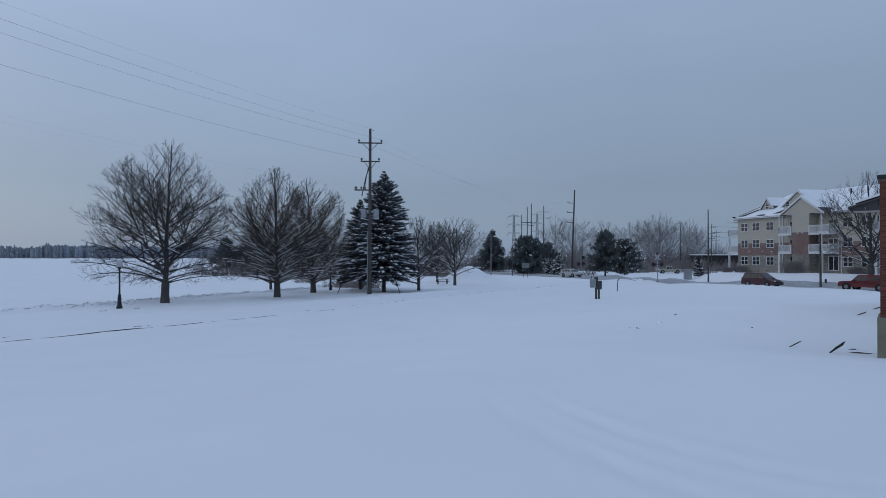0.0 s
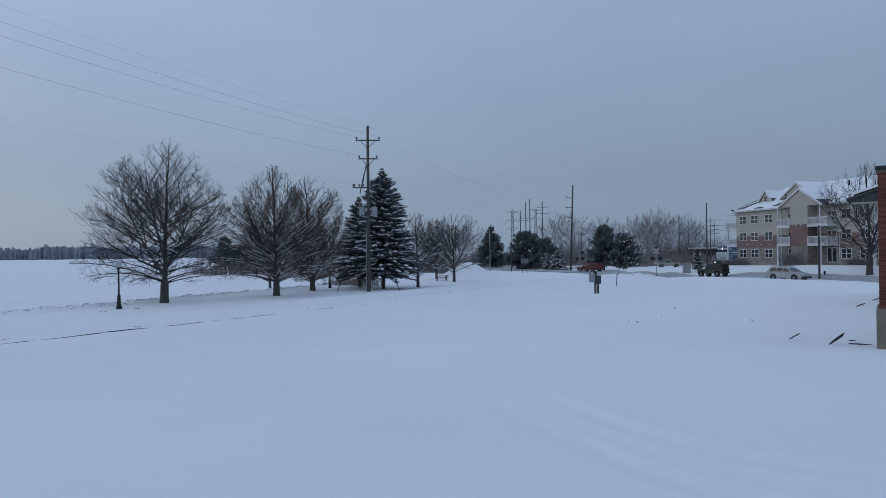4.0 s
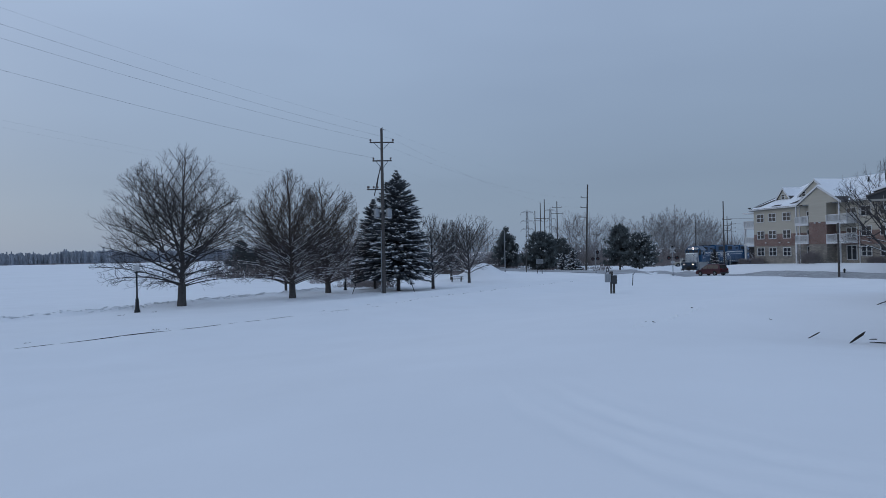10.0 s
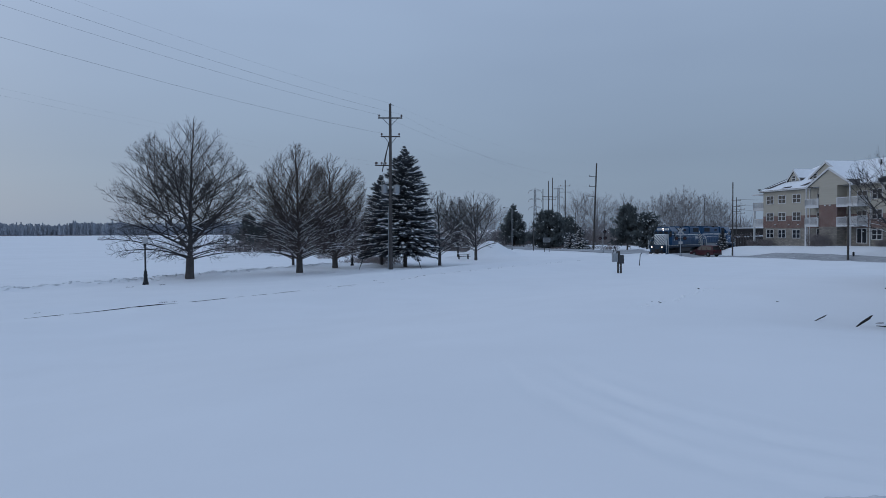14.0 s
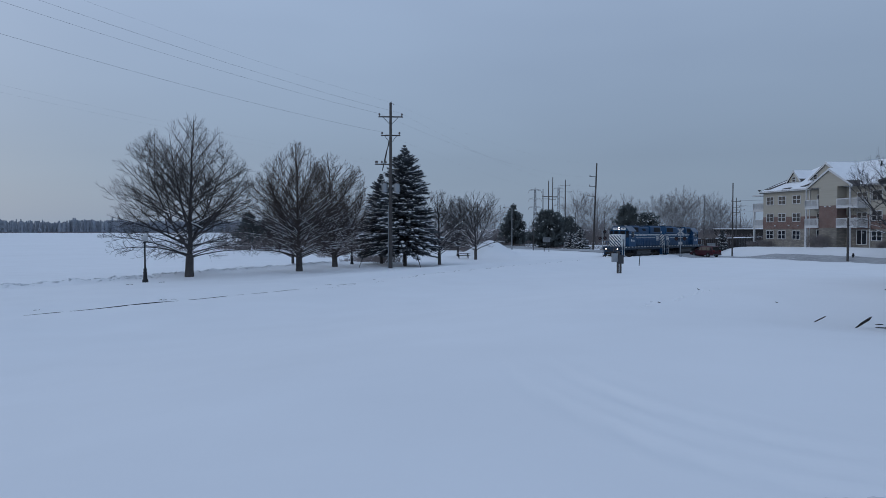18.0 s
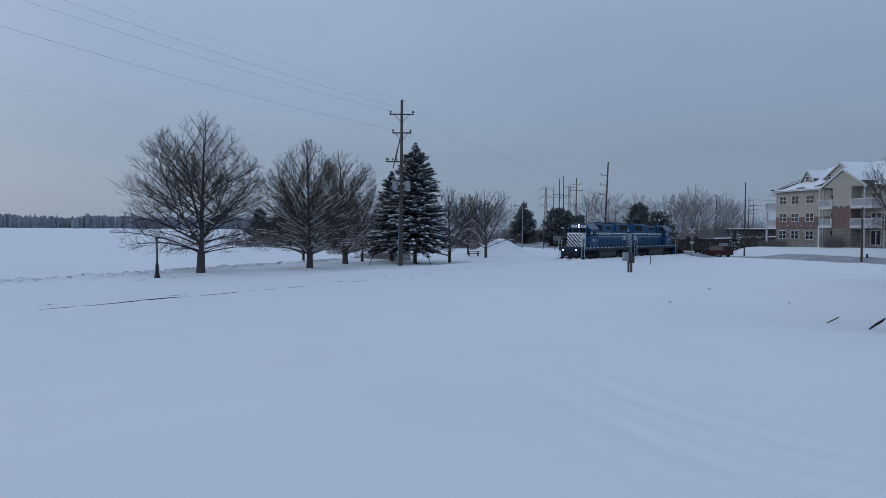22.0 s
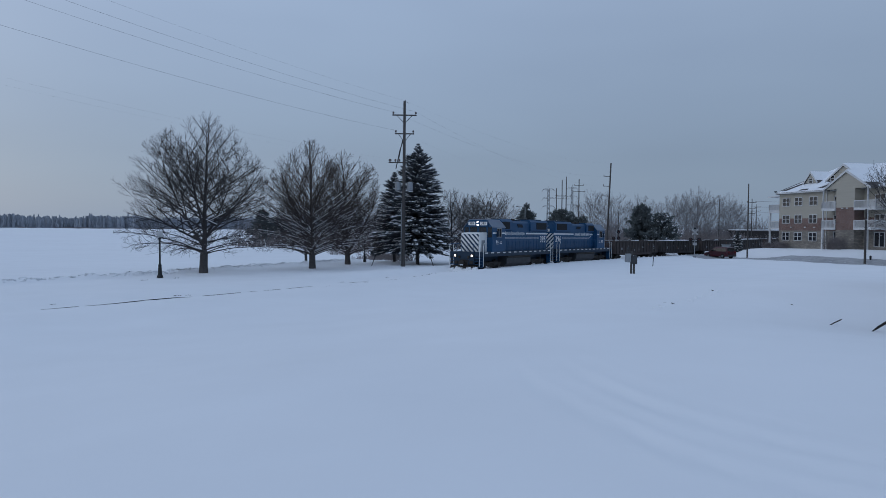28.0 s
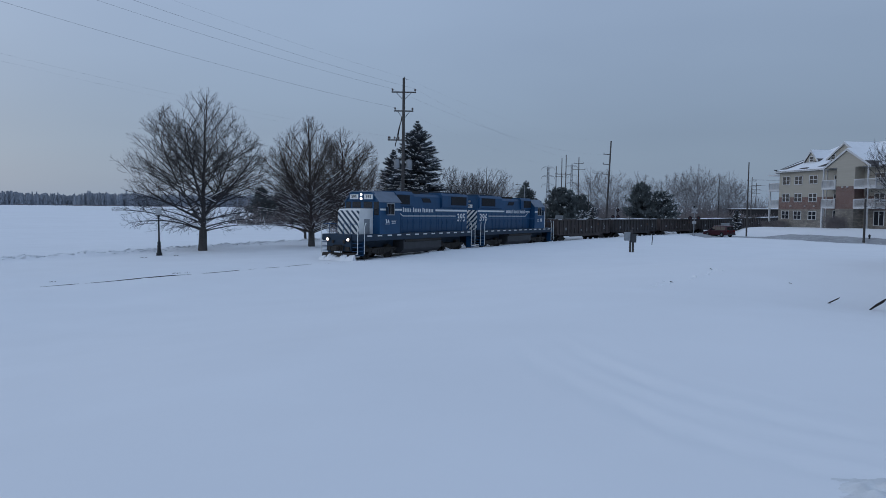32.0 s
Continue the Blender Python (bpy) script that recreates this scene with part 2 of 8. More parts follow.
def ground(x, y):
    """The height of the snow at x, y."""
    x, y = np.asarray(x, float), np.asarray(y, float)
    h = rail_height(y)
    # raised ground of the depot, where the camera stands
    side = (x + 18.1) * 0.885 - (y - 28.5) * 0.465
    h = h + (1.62 * step(10, 29, side) + 0.15 * step(30, 45, side)) * (1 - step(22, 62, y)) * step(-60, -20, y)
    # the road lies in its own level strip, with ploughed banks
    q = (x - ROAD_P[0]) * ROAD_D[0] + (y - ROAD_P[1]) * ROAD_D[1]
    w = (x - ROAD_P[0]) * ROAD_N[0] + (y - ROAD_P[1]) * ROAD_N[1]
    rz = road_height(q) + 0.015 * np.clip(w, -5, 5) * (1 - step(12, 24, q))
    blend = (1 - step(5, 22, np.abs(w))) * step(-140, -100, q)
    h = h * (1 - blend) + rz * blend
    cross = step(18, 24, q) * (1 - step(33, 39, q))
    near_bank = np.interp(q, (-60, -13, 6, 14, 20, 38, 44), (0.60, 0.62, 0.40, 0.26, 0.02, 0.02, 0.05))
    bank = np.where(w < 0, near_bank * np.exp(-(np.minimum(w + 5.6, 0) / 5.0) ** 2 - (np.maximum(w + 5.6, 0) / 0.6) ** 2), 0.50 * step(4.1, 6.3, w) * (1 - step(16, 24, q)) * (1 - step(6.5, 11, w)))
    bank = bank * (1 - cross * (w > 0)) * (1 - step(120, 170, q)) * step(-140, -100, q)
    bank = bank * (1 + 0.10 * np.sin(q * 0.9) * np.sin(q * 0.37 + 1))
    h = h + bank - 0.06 * (np.abs(w) < 4.3)
    # higher ground under the apartment house
    h = h + 1.55 * step(6.5, 12, w) * (1 - step(29, 45, q)) * step(-90, -60, q)
    # ploughed heaps
    h = h + bump_at(x, y, 24.0, 97, 4.2, 3.0, 0.70, -0.4) + bump_at(x, y, 4.2, 112, 3.6, 4.0, 2.7) + bump_at(x, y, 9.5, 118, 9, 3, 0.8)
    h = h + bump_at(x, y, 39.5, 137, 6, 2.5, 0.55) + bump_at(x, y, 43.5, 131, 3, 2, 0.45)
    # windrow along the lake path
    px = (x + 24.5) * 0.318 + (y - 56.0) * 0.948
    lx = -(x + 24.5) * 0.948 + (y - 56.0) * 0.318
    ridge = 0.26 * np.exp(-((lx + 0.3 * np.sin(px * 0.5)) / 0.7) ** 2) * step(-60, -30, px) * (1 - step(24, 40, px))
    h = h + ridge * (1 + 0.45 * np.sin(px * 2.1) * np.sin(px * 0.83)) - 0.30 * step(0, 2.5, lx) * (1 - step(40, 90, px))
    # hollow beside the pier
    h = h + bump_at(x, y, 11.5, 18.5, 6.0, 6.0, -0.78)
    # wheel ruts that curve across the yard
    for x0, base, far_end, width, deep in ((0.71, 4.0, 4.5, 0.75, 0.024), (1.37, 5.0, 3.7, 0.70, 0.022), (1.00, 4.5, 4.1, 0.72, 0.009), (1.75, 5.5, 3.6, 0.72, 0.008)):
        bow = far_end * np.exp(-(np.clip(x, x0 - 0.5, x0 + 4) - x0) / width)
        d = np.abs(y - base - bow) / np.sqrt(1 + (bow / width) ** 2)
        broken = 0.6 + 0.4 * np.sin(x * 5.1 + base) * np.sin(x * 11.3 + 1)
        h = h + deep * (0.45 * np.exp(-((d - 0.26) / 0.10) ** 2) - np.exp(-(d / 0.13) ** 2)) * broken * step(x0 - 0.3, x0 + 0.2, x) * (1 - step(x0 + 2.2, x0 + 3.4, x)) * (y < 14)
    # drifts
    h = h + (0.05 * soft_noise(x, y, 6.0) + 0.022 * soft_noise(x + 40, y, 1.7) * (np.hypot(x, y) < 120)) * (1 - 0.92 * blend)
    return h


def track_distance(x, y):
    """Distance from the middle of the track."""
    best = np.full(np.shape(x), 1e9)
    for i in range(0, len(TRACK_S), 6):
        best = np.minimum(best, np.hypot(x - TRACK_X[i], y - TRACK_Y[i]))
    return best


def ground_full(x, y):
    x, y = np.asarray(x, float), np.asarray(y, float)
    td = track_distance(x, y)
    k = 1 - step(3.2, 8.0, td)
    return ground(x, y) * (1 - k) + (rail_height(y) + 0.05 + (0.08 + 0.24 * step(46, 54, y)) * step(1.3, 2.4, td) + 0.02 * soft_noise(x, y, 2.0)) * k


def gz(x, y):
    return float(ground_full(np.array([float(x)]), np.array([float(y)]))[0])


def spot(x, y, turn=0, lift=0.0, scale=1.0):
    m = pose(x, y, gz(x, y) + lift, 0, 0, turn)
    return m @ Matrix.Diagonal((scale, scale, scale, 1)) if scale != 1.0 else m


def make_ground():
    front = np.radians(np.arange(42, 138.01, 0.45))
    rest = np.radians(np.concatenate([np.arange(141, 402, 4.0)]))
    ang = np.concatenate([front, rest])
    rad = [0.0, 0.6]
    while rad[-1] < 4200:
        r = rad[-1]
        rad.append(r + max(0.10, r * 0.013 if r < 160 else r * 0.06))
    rad = np.array(rad[1:])
    A, Rr = np.meshgrid(ang, rad)
    X, Y = np.cos(A) * Rr, np.sin(A) * Rr
    Z = ground_full(X, Y)
    na, nr = len(ang), len(rad)
    verts = np.stack([X, Y, Z], -1).reshape(-1, 3).tolist()
    verts.append((0, 0, gz(0, 0)))
    faces = []
    for i in range(nr - 1):
        for j in range(na):
            k = (j + 1) % na
            faces.append((i * na + j, (i + 1) * na + j, (i + 1) * na + k, i * na + k))
    c = len(verts) - 1
    faces += [(c, j, (j + 1) % na) for j in range(na)]
    me = raw_mesh("ground", verts, faces, SNOW, smooth=True)
    tagged(new("ground", me), "open ground under smooth untracked snow", "snow", kind="structure")


make_ground()


def make_road():
    q = np.arange(-130, 260, 2.0)
    verts, faces = [], []
    across = (-4.1, -2.1, 0, 2.1, 4.1, 4.9, 5.8)
    n = len(across)
    for qq in q:
        for w in across:
            p = ROAD_P + ROAD_D * qq + ROAD_N * w
            if w < 4.5:
                z = max(gz(*p), float(road_height(qq)) + 0.015 * w * float(1 - step(12, 24, qq)) - 0.05) + 0.05 + 0.06 * float(step(30, 60, qq)) - 0.004 * abs(w)
            else:       # the road's grey carried on up the far bank
                z = gz(*p) + (0.10 if w < 5 else 0.07 + 0.03 * math.sin(qq * 1.3))
            verts.append((p[0], p[1], z))
    for i in range(len(q) - 1):
        for j in range(n - 1):
            a = i * n + j
            faces.append((a, a + 1, a + n + 1, a + n))
    tagged(new("road", raw_mesh("road", verts, faces, SLUSH, smooth=True)), "two-lane road covered with grey slush and packed snow", "road", kind="structure")


make_road()


def lift(s):
    """The near rail just shows through the thin snow here and there."""
    return 0.051 * step(36, 46, s) + 0.016 * step(64, 69, s) + 0.036 * step(71.6, 73.0, s) * (1 - step(74.6, 75.8, s)) + 0.010 * np.sin(s * 1.9) * np.sin(s * 0.71) - 0.05 * step(77.5, 84, s)


def sweep_rail(off):
    verts, faces = [], []
    sec = [(-0.075, -0.14), (-0.075, -0.125), (-0.012, -0.1), (-0.012, -0.04), (-0.036, -0.03), (-0.036, 0.0), (0.036, 0.0), (0.036, -0.03), (0.012, -0.04), (0.012, -0.1), (0.075, -0.125), (0.075, -0.14)]
    idx = range(int((260 - 150) / 0.5), int((260 + 120) / 0.5), 2)
    n = len(sec)
    for i in idx:
        dx, dy = TRACK_X[i + 1] - TRACK_X[i], TRACK_Y[i + 1] - TRACK_Y[i]
        ln = math.hypot(dx, dy)
        nx, ny = -dy / ln, dx / ln
        z = float(rail_height(TRACK_Y[i])) + (float(lift(TRACK_S[i])) if off > 0 else 0.0)
        for w, hh in sec:
            verts.append((TRACK_X[i] + nx * (off + w), TRACK_Y[i] + ny * (off + w), z + hh))
    for k in range(len(list(idx)) - 1):
        for j in range(n):
            a, b = k * n + j, k * n + (j + 1) % n
            faces.append((a, b, b + n, a + n))
    return raw_mesh("rail", verts, faces, RUST_RAIL)


for side in (-0.7525, 0.7525):
    tagged(new("rail", sweep_rail(side)), "steel rail almost buried in snow", "rail", "rails of the track", "structure")


# ---- trees ----
class Wood:
    """Collects tapered round pieces of wood into one mesh."""

    def __init__(self):
        self.v, self.f, self.m = [], [], []

    def limb(self, pts, radii, sides, mi=0):
        rings = []
        for i, p in enumerate(pts):
            a, b = pts[max(i - 1, 0)], pts[min(i + 1, len(pts) - 1)]
            d = (b - a).normalized()
            u = d.orthogonal().normalized()
            w = d.cross(u)
            k0 = len(self.v)
            for j in range(sides):
                t = 2 * math.pi * j / sides
                self.v.append(p + (u * math.cos(t) + w * math.sin(t)) * radii[i])
            rings.append(k0)
        for r, s in zip(rings[:-1], rings[1:]):
            for j in range(sides):
                k = (j + 1) % sides
                self.f.append((r + j, r + k, s + k, s + j))
                self.m.append(mi)

    def mesh(self, name, mats, smooth=True):
        return raw_mesh(name, self.v, self.f, mats, self.m, smooth)


class Growth:
    """Collects whole generations of branches: arrays of lines with their radii."""

    def __init__(self):
        self.v, self.f, self.m, self.n = [], [], [], 0

    def tubes(self, P, R, sides, mi=0):
        n, k = P.shape[:2]
        d = np.gradient(P, axis=1)
        d /= np.linalg.norm(d, axis=2, keepdims=True) + 1e-9
        u = np.cross(d, np.array((0.31, 0.88, 0.36)))
        u /= np.linalg.norm(u, axis=2, keepdims=True) + 1e-9
        w = np.cross(d, u)
        t = 2 * math.pi * np.arange(sides) / sides
        ring = P[:, :, None, :] + (u[:, :, None, :] * np.cos(t)[:, None] + w[:, :, None, :] * np.sin(t)[:, None]) * R[:, :, None, None]
        base = self.n + (np.arange(n) * k * sides)[:, None, None] + (np.arange(k - 1) * sides)[None, :, None]
        j = np.arange(sides)[None, None, :]
        q = (j + 1) % sides
        self.take(ring.reshape(-1, 3), np.stack([base + j, base + q, base + sides + q, base + sides + j], -1).reshape(-1, 4), mi)

    def snow(self, P, R, rise):
        """Strips of snow along the tops of lines."""
        n, k = P.shape[:2]
        d = np.gradient(P, axis=1)
        s = np.cross(d, np.array((0.0, 0.0, 1.0)))
        s /= np.linalg.norm(s, axis=2, keepdims=True) + 1e-9
        w = (R * 0.75 + 0.009)[:, :, None]
        up = np.array((0.0, 0.0, 1.0))
        Q = P + up * R[:, :, None] * 0.7
        ring = np.stack([Q - s * w, Q + up * (rise * 0.5 + w), Q + s * w], 2)
        base = self.n + (np.arange(n) * k * 3)[:, None, None] + (np.arange(k - 1) * 3)[None, :, None]
        j = np.arange(2)[None, None, :]
        self.take(ring.reshape(-1, 3), np.stack([base + j, base + j + 1, base + j + 4, base + j + 3], -1).reshape(-1, 4), 1)

    def take(self, V, F, mi):
        self.v.append(V)
        self.f.append(F)
        self.m.append(np.full(len(F), mi))
        self.n += len(V)

    def mesh(self, name, mats):
        return raw_mesh(name, np.concatenate(self.v).tolist(), np.concatenate(self.f).tolist(), mats, np.concatenate(self.m).tolist(), True)


# crown outlines: height, reach to -x, reach to +x, as shares of the tree's height
LINDEN_CROWN = ((0.06, 0.42, 0.32), (0.12, 0.49, 0.37), (0.22, 0.52, 0.40), (0.36, 0.50, 0.39), (0.55, 0.50, 0.37), (0.66, 0.47, 0.34), (0.76, 0.42, 0.27), (0.84, 0.34, 0.20), (0.89, 0.22, 0.17), (0.95, 0.09, 0.12), (1.0, 0.01, 0.06))
MAPLE_CROWN = ((0.10, 0.38, 0.42), (0.18, 0.47, 0.46), (0.30, 0.47, 0.43), (0.48, 0.44, 0.36), (0.62, 0.38, 0.30), (0.74, 0.30, 0.24), (0.87, 0.19, 0.16), (0.95, 0.10, 0.10), (1.0, 0.03, 0.04))
TWIN_CROWN = ((0.10, 0.24, 0.36), (0.18, 0.30, 0.43), (0.30, 0.30, 0.43), (0.50, 0.29, 0.39), (0.65, 0.26, 0.35), (0.78, 0.21, 0.29), (0.88, 0.15, 0.21), (0.96, 0.07, 0.12), (1.0, 0.02, 0.05))
VASE_CROWN = ((0.14, 0.24, 0.24), (0.24, 0.38, 0.38), (0.36, 0.44, 0.44), (0.55, 0.46, 0.46), (0.72, 0.42, 0.42), (0.85, 0.33, 0.33), (0.94, 0.20, 0.20), (1.0, 0.06, 0.06))
TALL_CROWN = ((0.15, 0.10, 0.10), (0.28, 0.20, 0.20), (0.45, 0.29, 0.29), (0.62, 0.33, 0.33), (0.78, 0.30, 0.30), (0.90, 0.20, 0.20), (1.0, 0.05, 0.05))
UP = np.array((0.0, 0.0, 1.0))


def bare_tree(seed, height, crown, bole, lean, leaders, limbs, rise, gap, reach, twig=0.009, thick=0.022, snowy=0.0, twig_mat=None, bend=0.25, far=False):
    """A leafless broad-leaved tree. Its foot is at the origin; a stem and leaders climb to the top, limbs rise from them, straight branches and twigs follow, generation by generation, inside the crown.
    lean: how far the top stands to +x, as a share of the height; leaders: (start, way round, steepness at the foot and at the top, reach) in shares and degrees;
    rise: how steeply the lowest and the highest limbs rise, in degrees; gap: the spacing of branches, twigs and shoots; reach: their lengths as shares of what bears them."""
    rng = np.random.default_rng(seed)
    cz, cl, cr = (np.array([q[i] for q in crown]) * height for i in range(3))
    lump = rng.uniform(0, 6.283, 4)

    def room(P):
        """How far out a point lies in the crown: 1 at its skin."""
        x, y, z = P[..., 0] - lean * P[..., 2] * 0.5, P[..., 1], P[..., 2]
        left, right = np.interp(z, cz, cl), np.interp(z, cz, cr)
        az = np.arctan2(y, x)
        k = 1 + 0.07 * np.sin(3 * az + lump[0]) + 0.06 * np.sin(5 * az + 9 * z / height + lump[1]) + 0.05 * np.sin(16 * z / height + 2 * az + lump[2])
        e = np.hypot(x / np.where(x < 0, left, right), y / ((left + right) / 2)) / k
        return np.where((z > height) | (z < cz[0]), 9.0, e)

    def grow(start, az, el, el_end, longest, wob, limit=1.0):
        """A line that leaves start and climbs until it meets the skin of the crown."""
        pts, p, n = [np.array(start, float)], np.array(start, float), 26
        for i in range(n):
            e = radians(el + (el_end - el) * i / n)
            p = p + np.array((math.cos(az) * math.cos(e), math.sin(az) * math.cos(e), math.sin(e))) * longest / n
            if i > 0 and room(p) > limit:
                break
            pts.append(p.copy())
            az, el, el_end = az + rng.normal(0, wob), el + rng.normal(0, wob * 40), el_end + rng.normal(0, wob * 40)
        return resample(np.array(pts), 14)

    def resample(line, k):
        t = np.linspace(0, len(line) - 1, k)
        return np.stack([np.interp(t, np.arange(len(line)), line[:, c]) for c in range(3)], 1)

    def span(P):
        return np.linalg.norm(np.diff(P, axis=-2), axis=-1).sum(-1)

    r0 = height * thick
    zz = np.linspace(-0.3, height * 0.985, 30)
    sway = np.cumsum(rng.normal(0, 0.035, (30, 2)), 0) * np.linspace(0, 1, 30)[:, None]
    main = np.stack([lean * height * np.clip(zz / height, 0, 1) ** 1.3 + sway[:, 0], sway[:, 1], zz], 1)
    share = np.clip(zz / height, 0, 1)
    main_r = r0 * np.where(share < bole, 1.0 - 0.8 * share, (1 - 0.8 * bole) * (1 - (share - bole) / (1 - bole)) ** 1.05 * 0.62) + 0.012
    main_r[0:2] *= 1.10
    stems = [(main, main_r)]
    for s, az, e0, e1, length in leaders:
        start = np.array([np.interp(s * height, zz, main[:, c]) for c in range(3)])
        line = grow(start, radians(az), e0, e1, length * height, 0.012, 0.97)
        stems.append((line, np.interp(s * height, zz, main_r) * 0.56 * (1 - np.linspace(0, 1, len(line))) ** 1.15 + 0.012))
    G = Growth()
    trunk = Growth()
    cut = int(np.searchsorted(zz, bole * height)) + 1
    trunk.tubes(main[None, :cut], main_r[None, :cut], 12)
    G.tubes(main[None, cut - 1:], main_r[None, cut - 1:], 10)
    for line, rr in stems[1:]:
        G.tubes(line[None], rr[None], 8)
    # limbs
    lines, radii = [], []
    weights = np.array([span(l) for l, _ in stems])
    weights[0] *= 1.7
    for (line, rr), w in zip(stems, weights / weights.sum()):
        n = max(3, int(round(limbs * w)))
        t0 = bole * 0.92 if line is main else 0.16
        for k in range(n):
            t = t0 + (0.97 - t0) * ((k + rng.uniform(0.2, 0.8)) / n) ** (2.2 if line is main else 1.3)
            i = t * (len(line) - 1)
            p = np.array([np.interp(i, np.arange(len(line)), line[:, c]) for c in range(3)])
            u = float(np.clip((p[2] / height - bole) / (1 - bole), 0, 1))
            el = rise[0] + (rise[1] - rise[0]) * u ** 0.8 + rng.normal(0, 6)
            az = k * 2.399 + rng.normal(0, 0.35) + (1.3 if line is not main else 0)
            lb = grow(p, az, el, min(82, el + rng.uniform(0, 16) - (10 if far else 62) * max(0.0, 1 - u / 0.22)), height * 0.85, 0.014, rng.uniform(0.88, 1.08))
            ln = span(lb)
            if ln < 0.3:
                continue
            r = min(float(np.interp(i, np.arange(len(rr)), rr)) * 0.66, 0.0082 * ln + twig * 1.5)
            lines.append(lb)
            radii.append(np.linspace(1, 0, 14) ** 0.85 * (r - twig) + twig)
    P, R = np.array(lines), np.array(radii)
    G.tubes(P, R, 6)

    def lay_snow(P, R, chance):
        d = P[:, -1] - P[:, 0]
        flat = np.abs(d[:, 2]) / (np.linalg.norm(d, axis=1) + 1e-9) < 0.66
        pick = flat & (P[:, 0, 2] < height * 0.42) & (rng.random(len(P)) < chance)
        if pick.any():
            k = P.shape[1]
            for a, b in ((0, k // 2), (k // 2 + 1, k - 1)):
                G.snow(P[pick][:, a:b], R[pick][:, a:b], 0.025)

    if snowy:
        lay_snow(P, R, min(1.0, snowy * 1.6))
    # branches, twigs, shoots
    for step_no, (space, part_of, k, sides) in enumerate(zip(gap, reach, (5, 2, 2) if far else (8, 4, 2), (4, 3, 3))):
        L = span(P)
        t0 = (0.22, 0.14, 0.15)[step_no]
        count = np.maximum(1, (L * (1 - t0) / space).astype(int))
        src = np.repeat(np.arange(len(P)), count)
        order = np.concatenate([np.arange(c) for c in count])
        t = t0 + (1 - t0) * (order + rng.random(len(src))) / count[src]
        f = t * (P.shape[1] - 1)
        i = np.minimum(f.astype(int), P.shape[1] - 2)
        q = (f - i)[:, None]
        A = P[src, i] * (1 - q) + P[src, i + 1] * q
        rb = R[src, i] * (1 - q[:, 0]) + R[src, i + 1] * q[:, 0]
        D = P[src, i + 1] - P[src, i]
        D /= np.linalg.norm(D, axis=1, keepdims=True) + 1e-9
        side = np.cross(D, rng.normal(0, 1, D.shape)) + UP * 0.12
        side -= D * (side * D).sum(1, keepdims=True)
        side /= np.linalg.norm(side, axis=1, keepdims=True) + 1e-9
        ang = np.radians(rng.normal((40, 42, 42)[step_no], 8, len(src)))[:, None]
        W = D * np.cos(ang) + side * np.sin(ang)
        ln = L[src] * part_of * (1.08 - 0.72 * t) * rng.uniform(0.6, 1.15, len(src))
        ln = np.clip(ln, (0.6, 0.30, 0.16)[step_no], (4.5, 1.6, 0.65)[step_no])
        for _ in range(4):
            ln = np.where(room(A + W * ln[:, None]) > 1.08, ln * 0.70, ln)
        out = room(A)
        keep = (out < 1.12) & (ln > 0.06) & (rng.random(len(A)) < (0.50, 0.38, 0.40)[step_no] + 0.62 * np.clip(out, 0, 1) ** 1.6)
        A, W, ln, rb = A[keep], W[keep], ln[keep], rb[keep]
        s = np.linspace(0, 1, k)[None, :, None]
        Q = A[:, None] + W[:, None] * ln[:, None, None] * s + UP * (bend * (0.7, 0.45, 0.2)[step_no] * ln[:, None, None] * s ** 2)
        Q = Q + np.cumsum(rng.normal(0, 0.018, Q.shape), 1) * ln[:, None, None] * (s > 0)
        r1 = np.minimum(rb * 0.75, twig * (1.0, 0.95, 0.8)[step_no] + (0.0065, 0.0035, 0.0)[step_no] * ln)
        tip = twig * (0.75, 0.6, 0.5)[step_no]
        Rq = tip + np.maximum(r1 - tip, 0)[:, None] * np.linspace(1, 0, k)[None, :]
        G.tubes(Q, Rq, sides)
        if snowy and step_no == 0:
            lay_snow(Q, Rq, snowy)
        P, R = Q, Rq
    return trunk.mesh("trunk", [BARK]), G.mesh("crown", [twig_mat or TWIG, SNOW_CAP])


def place_tree(meshes, m, label, name="bare_tree", category="tree", group=""):
    t = empty(name, m, label, category, group)
    shared("trunk", meshes[0], t, Matrix())
    shared("crown", meshes[1], t, Matrix())
    return t


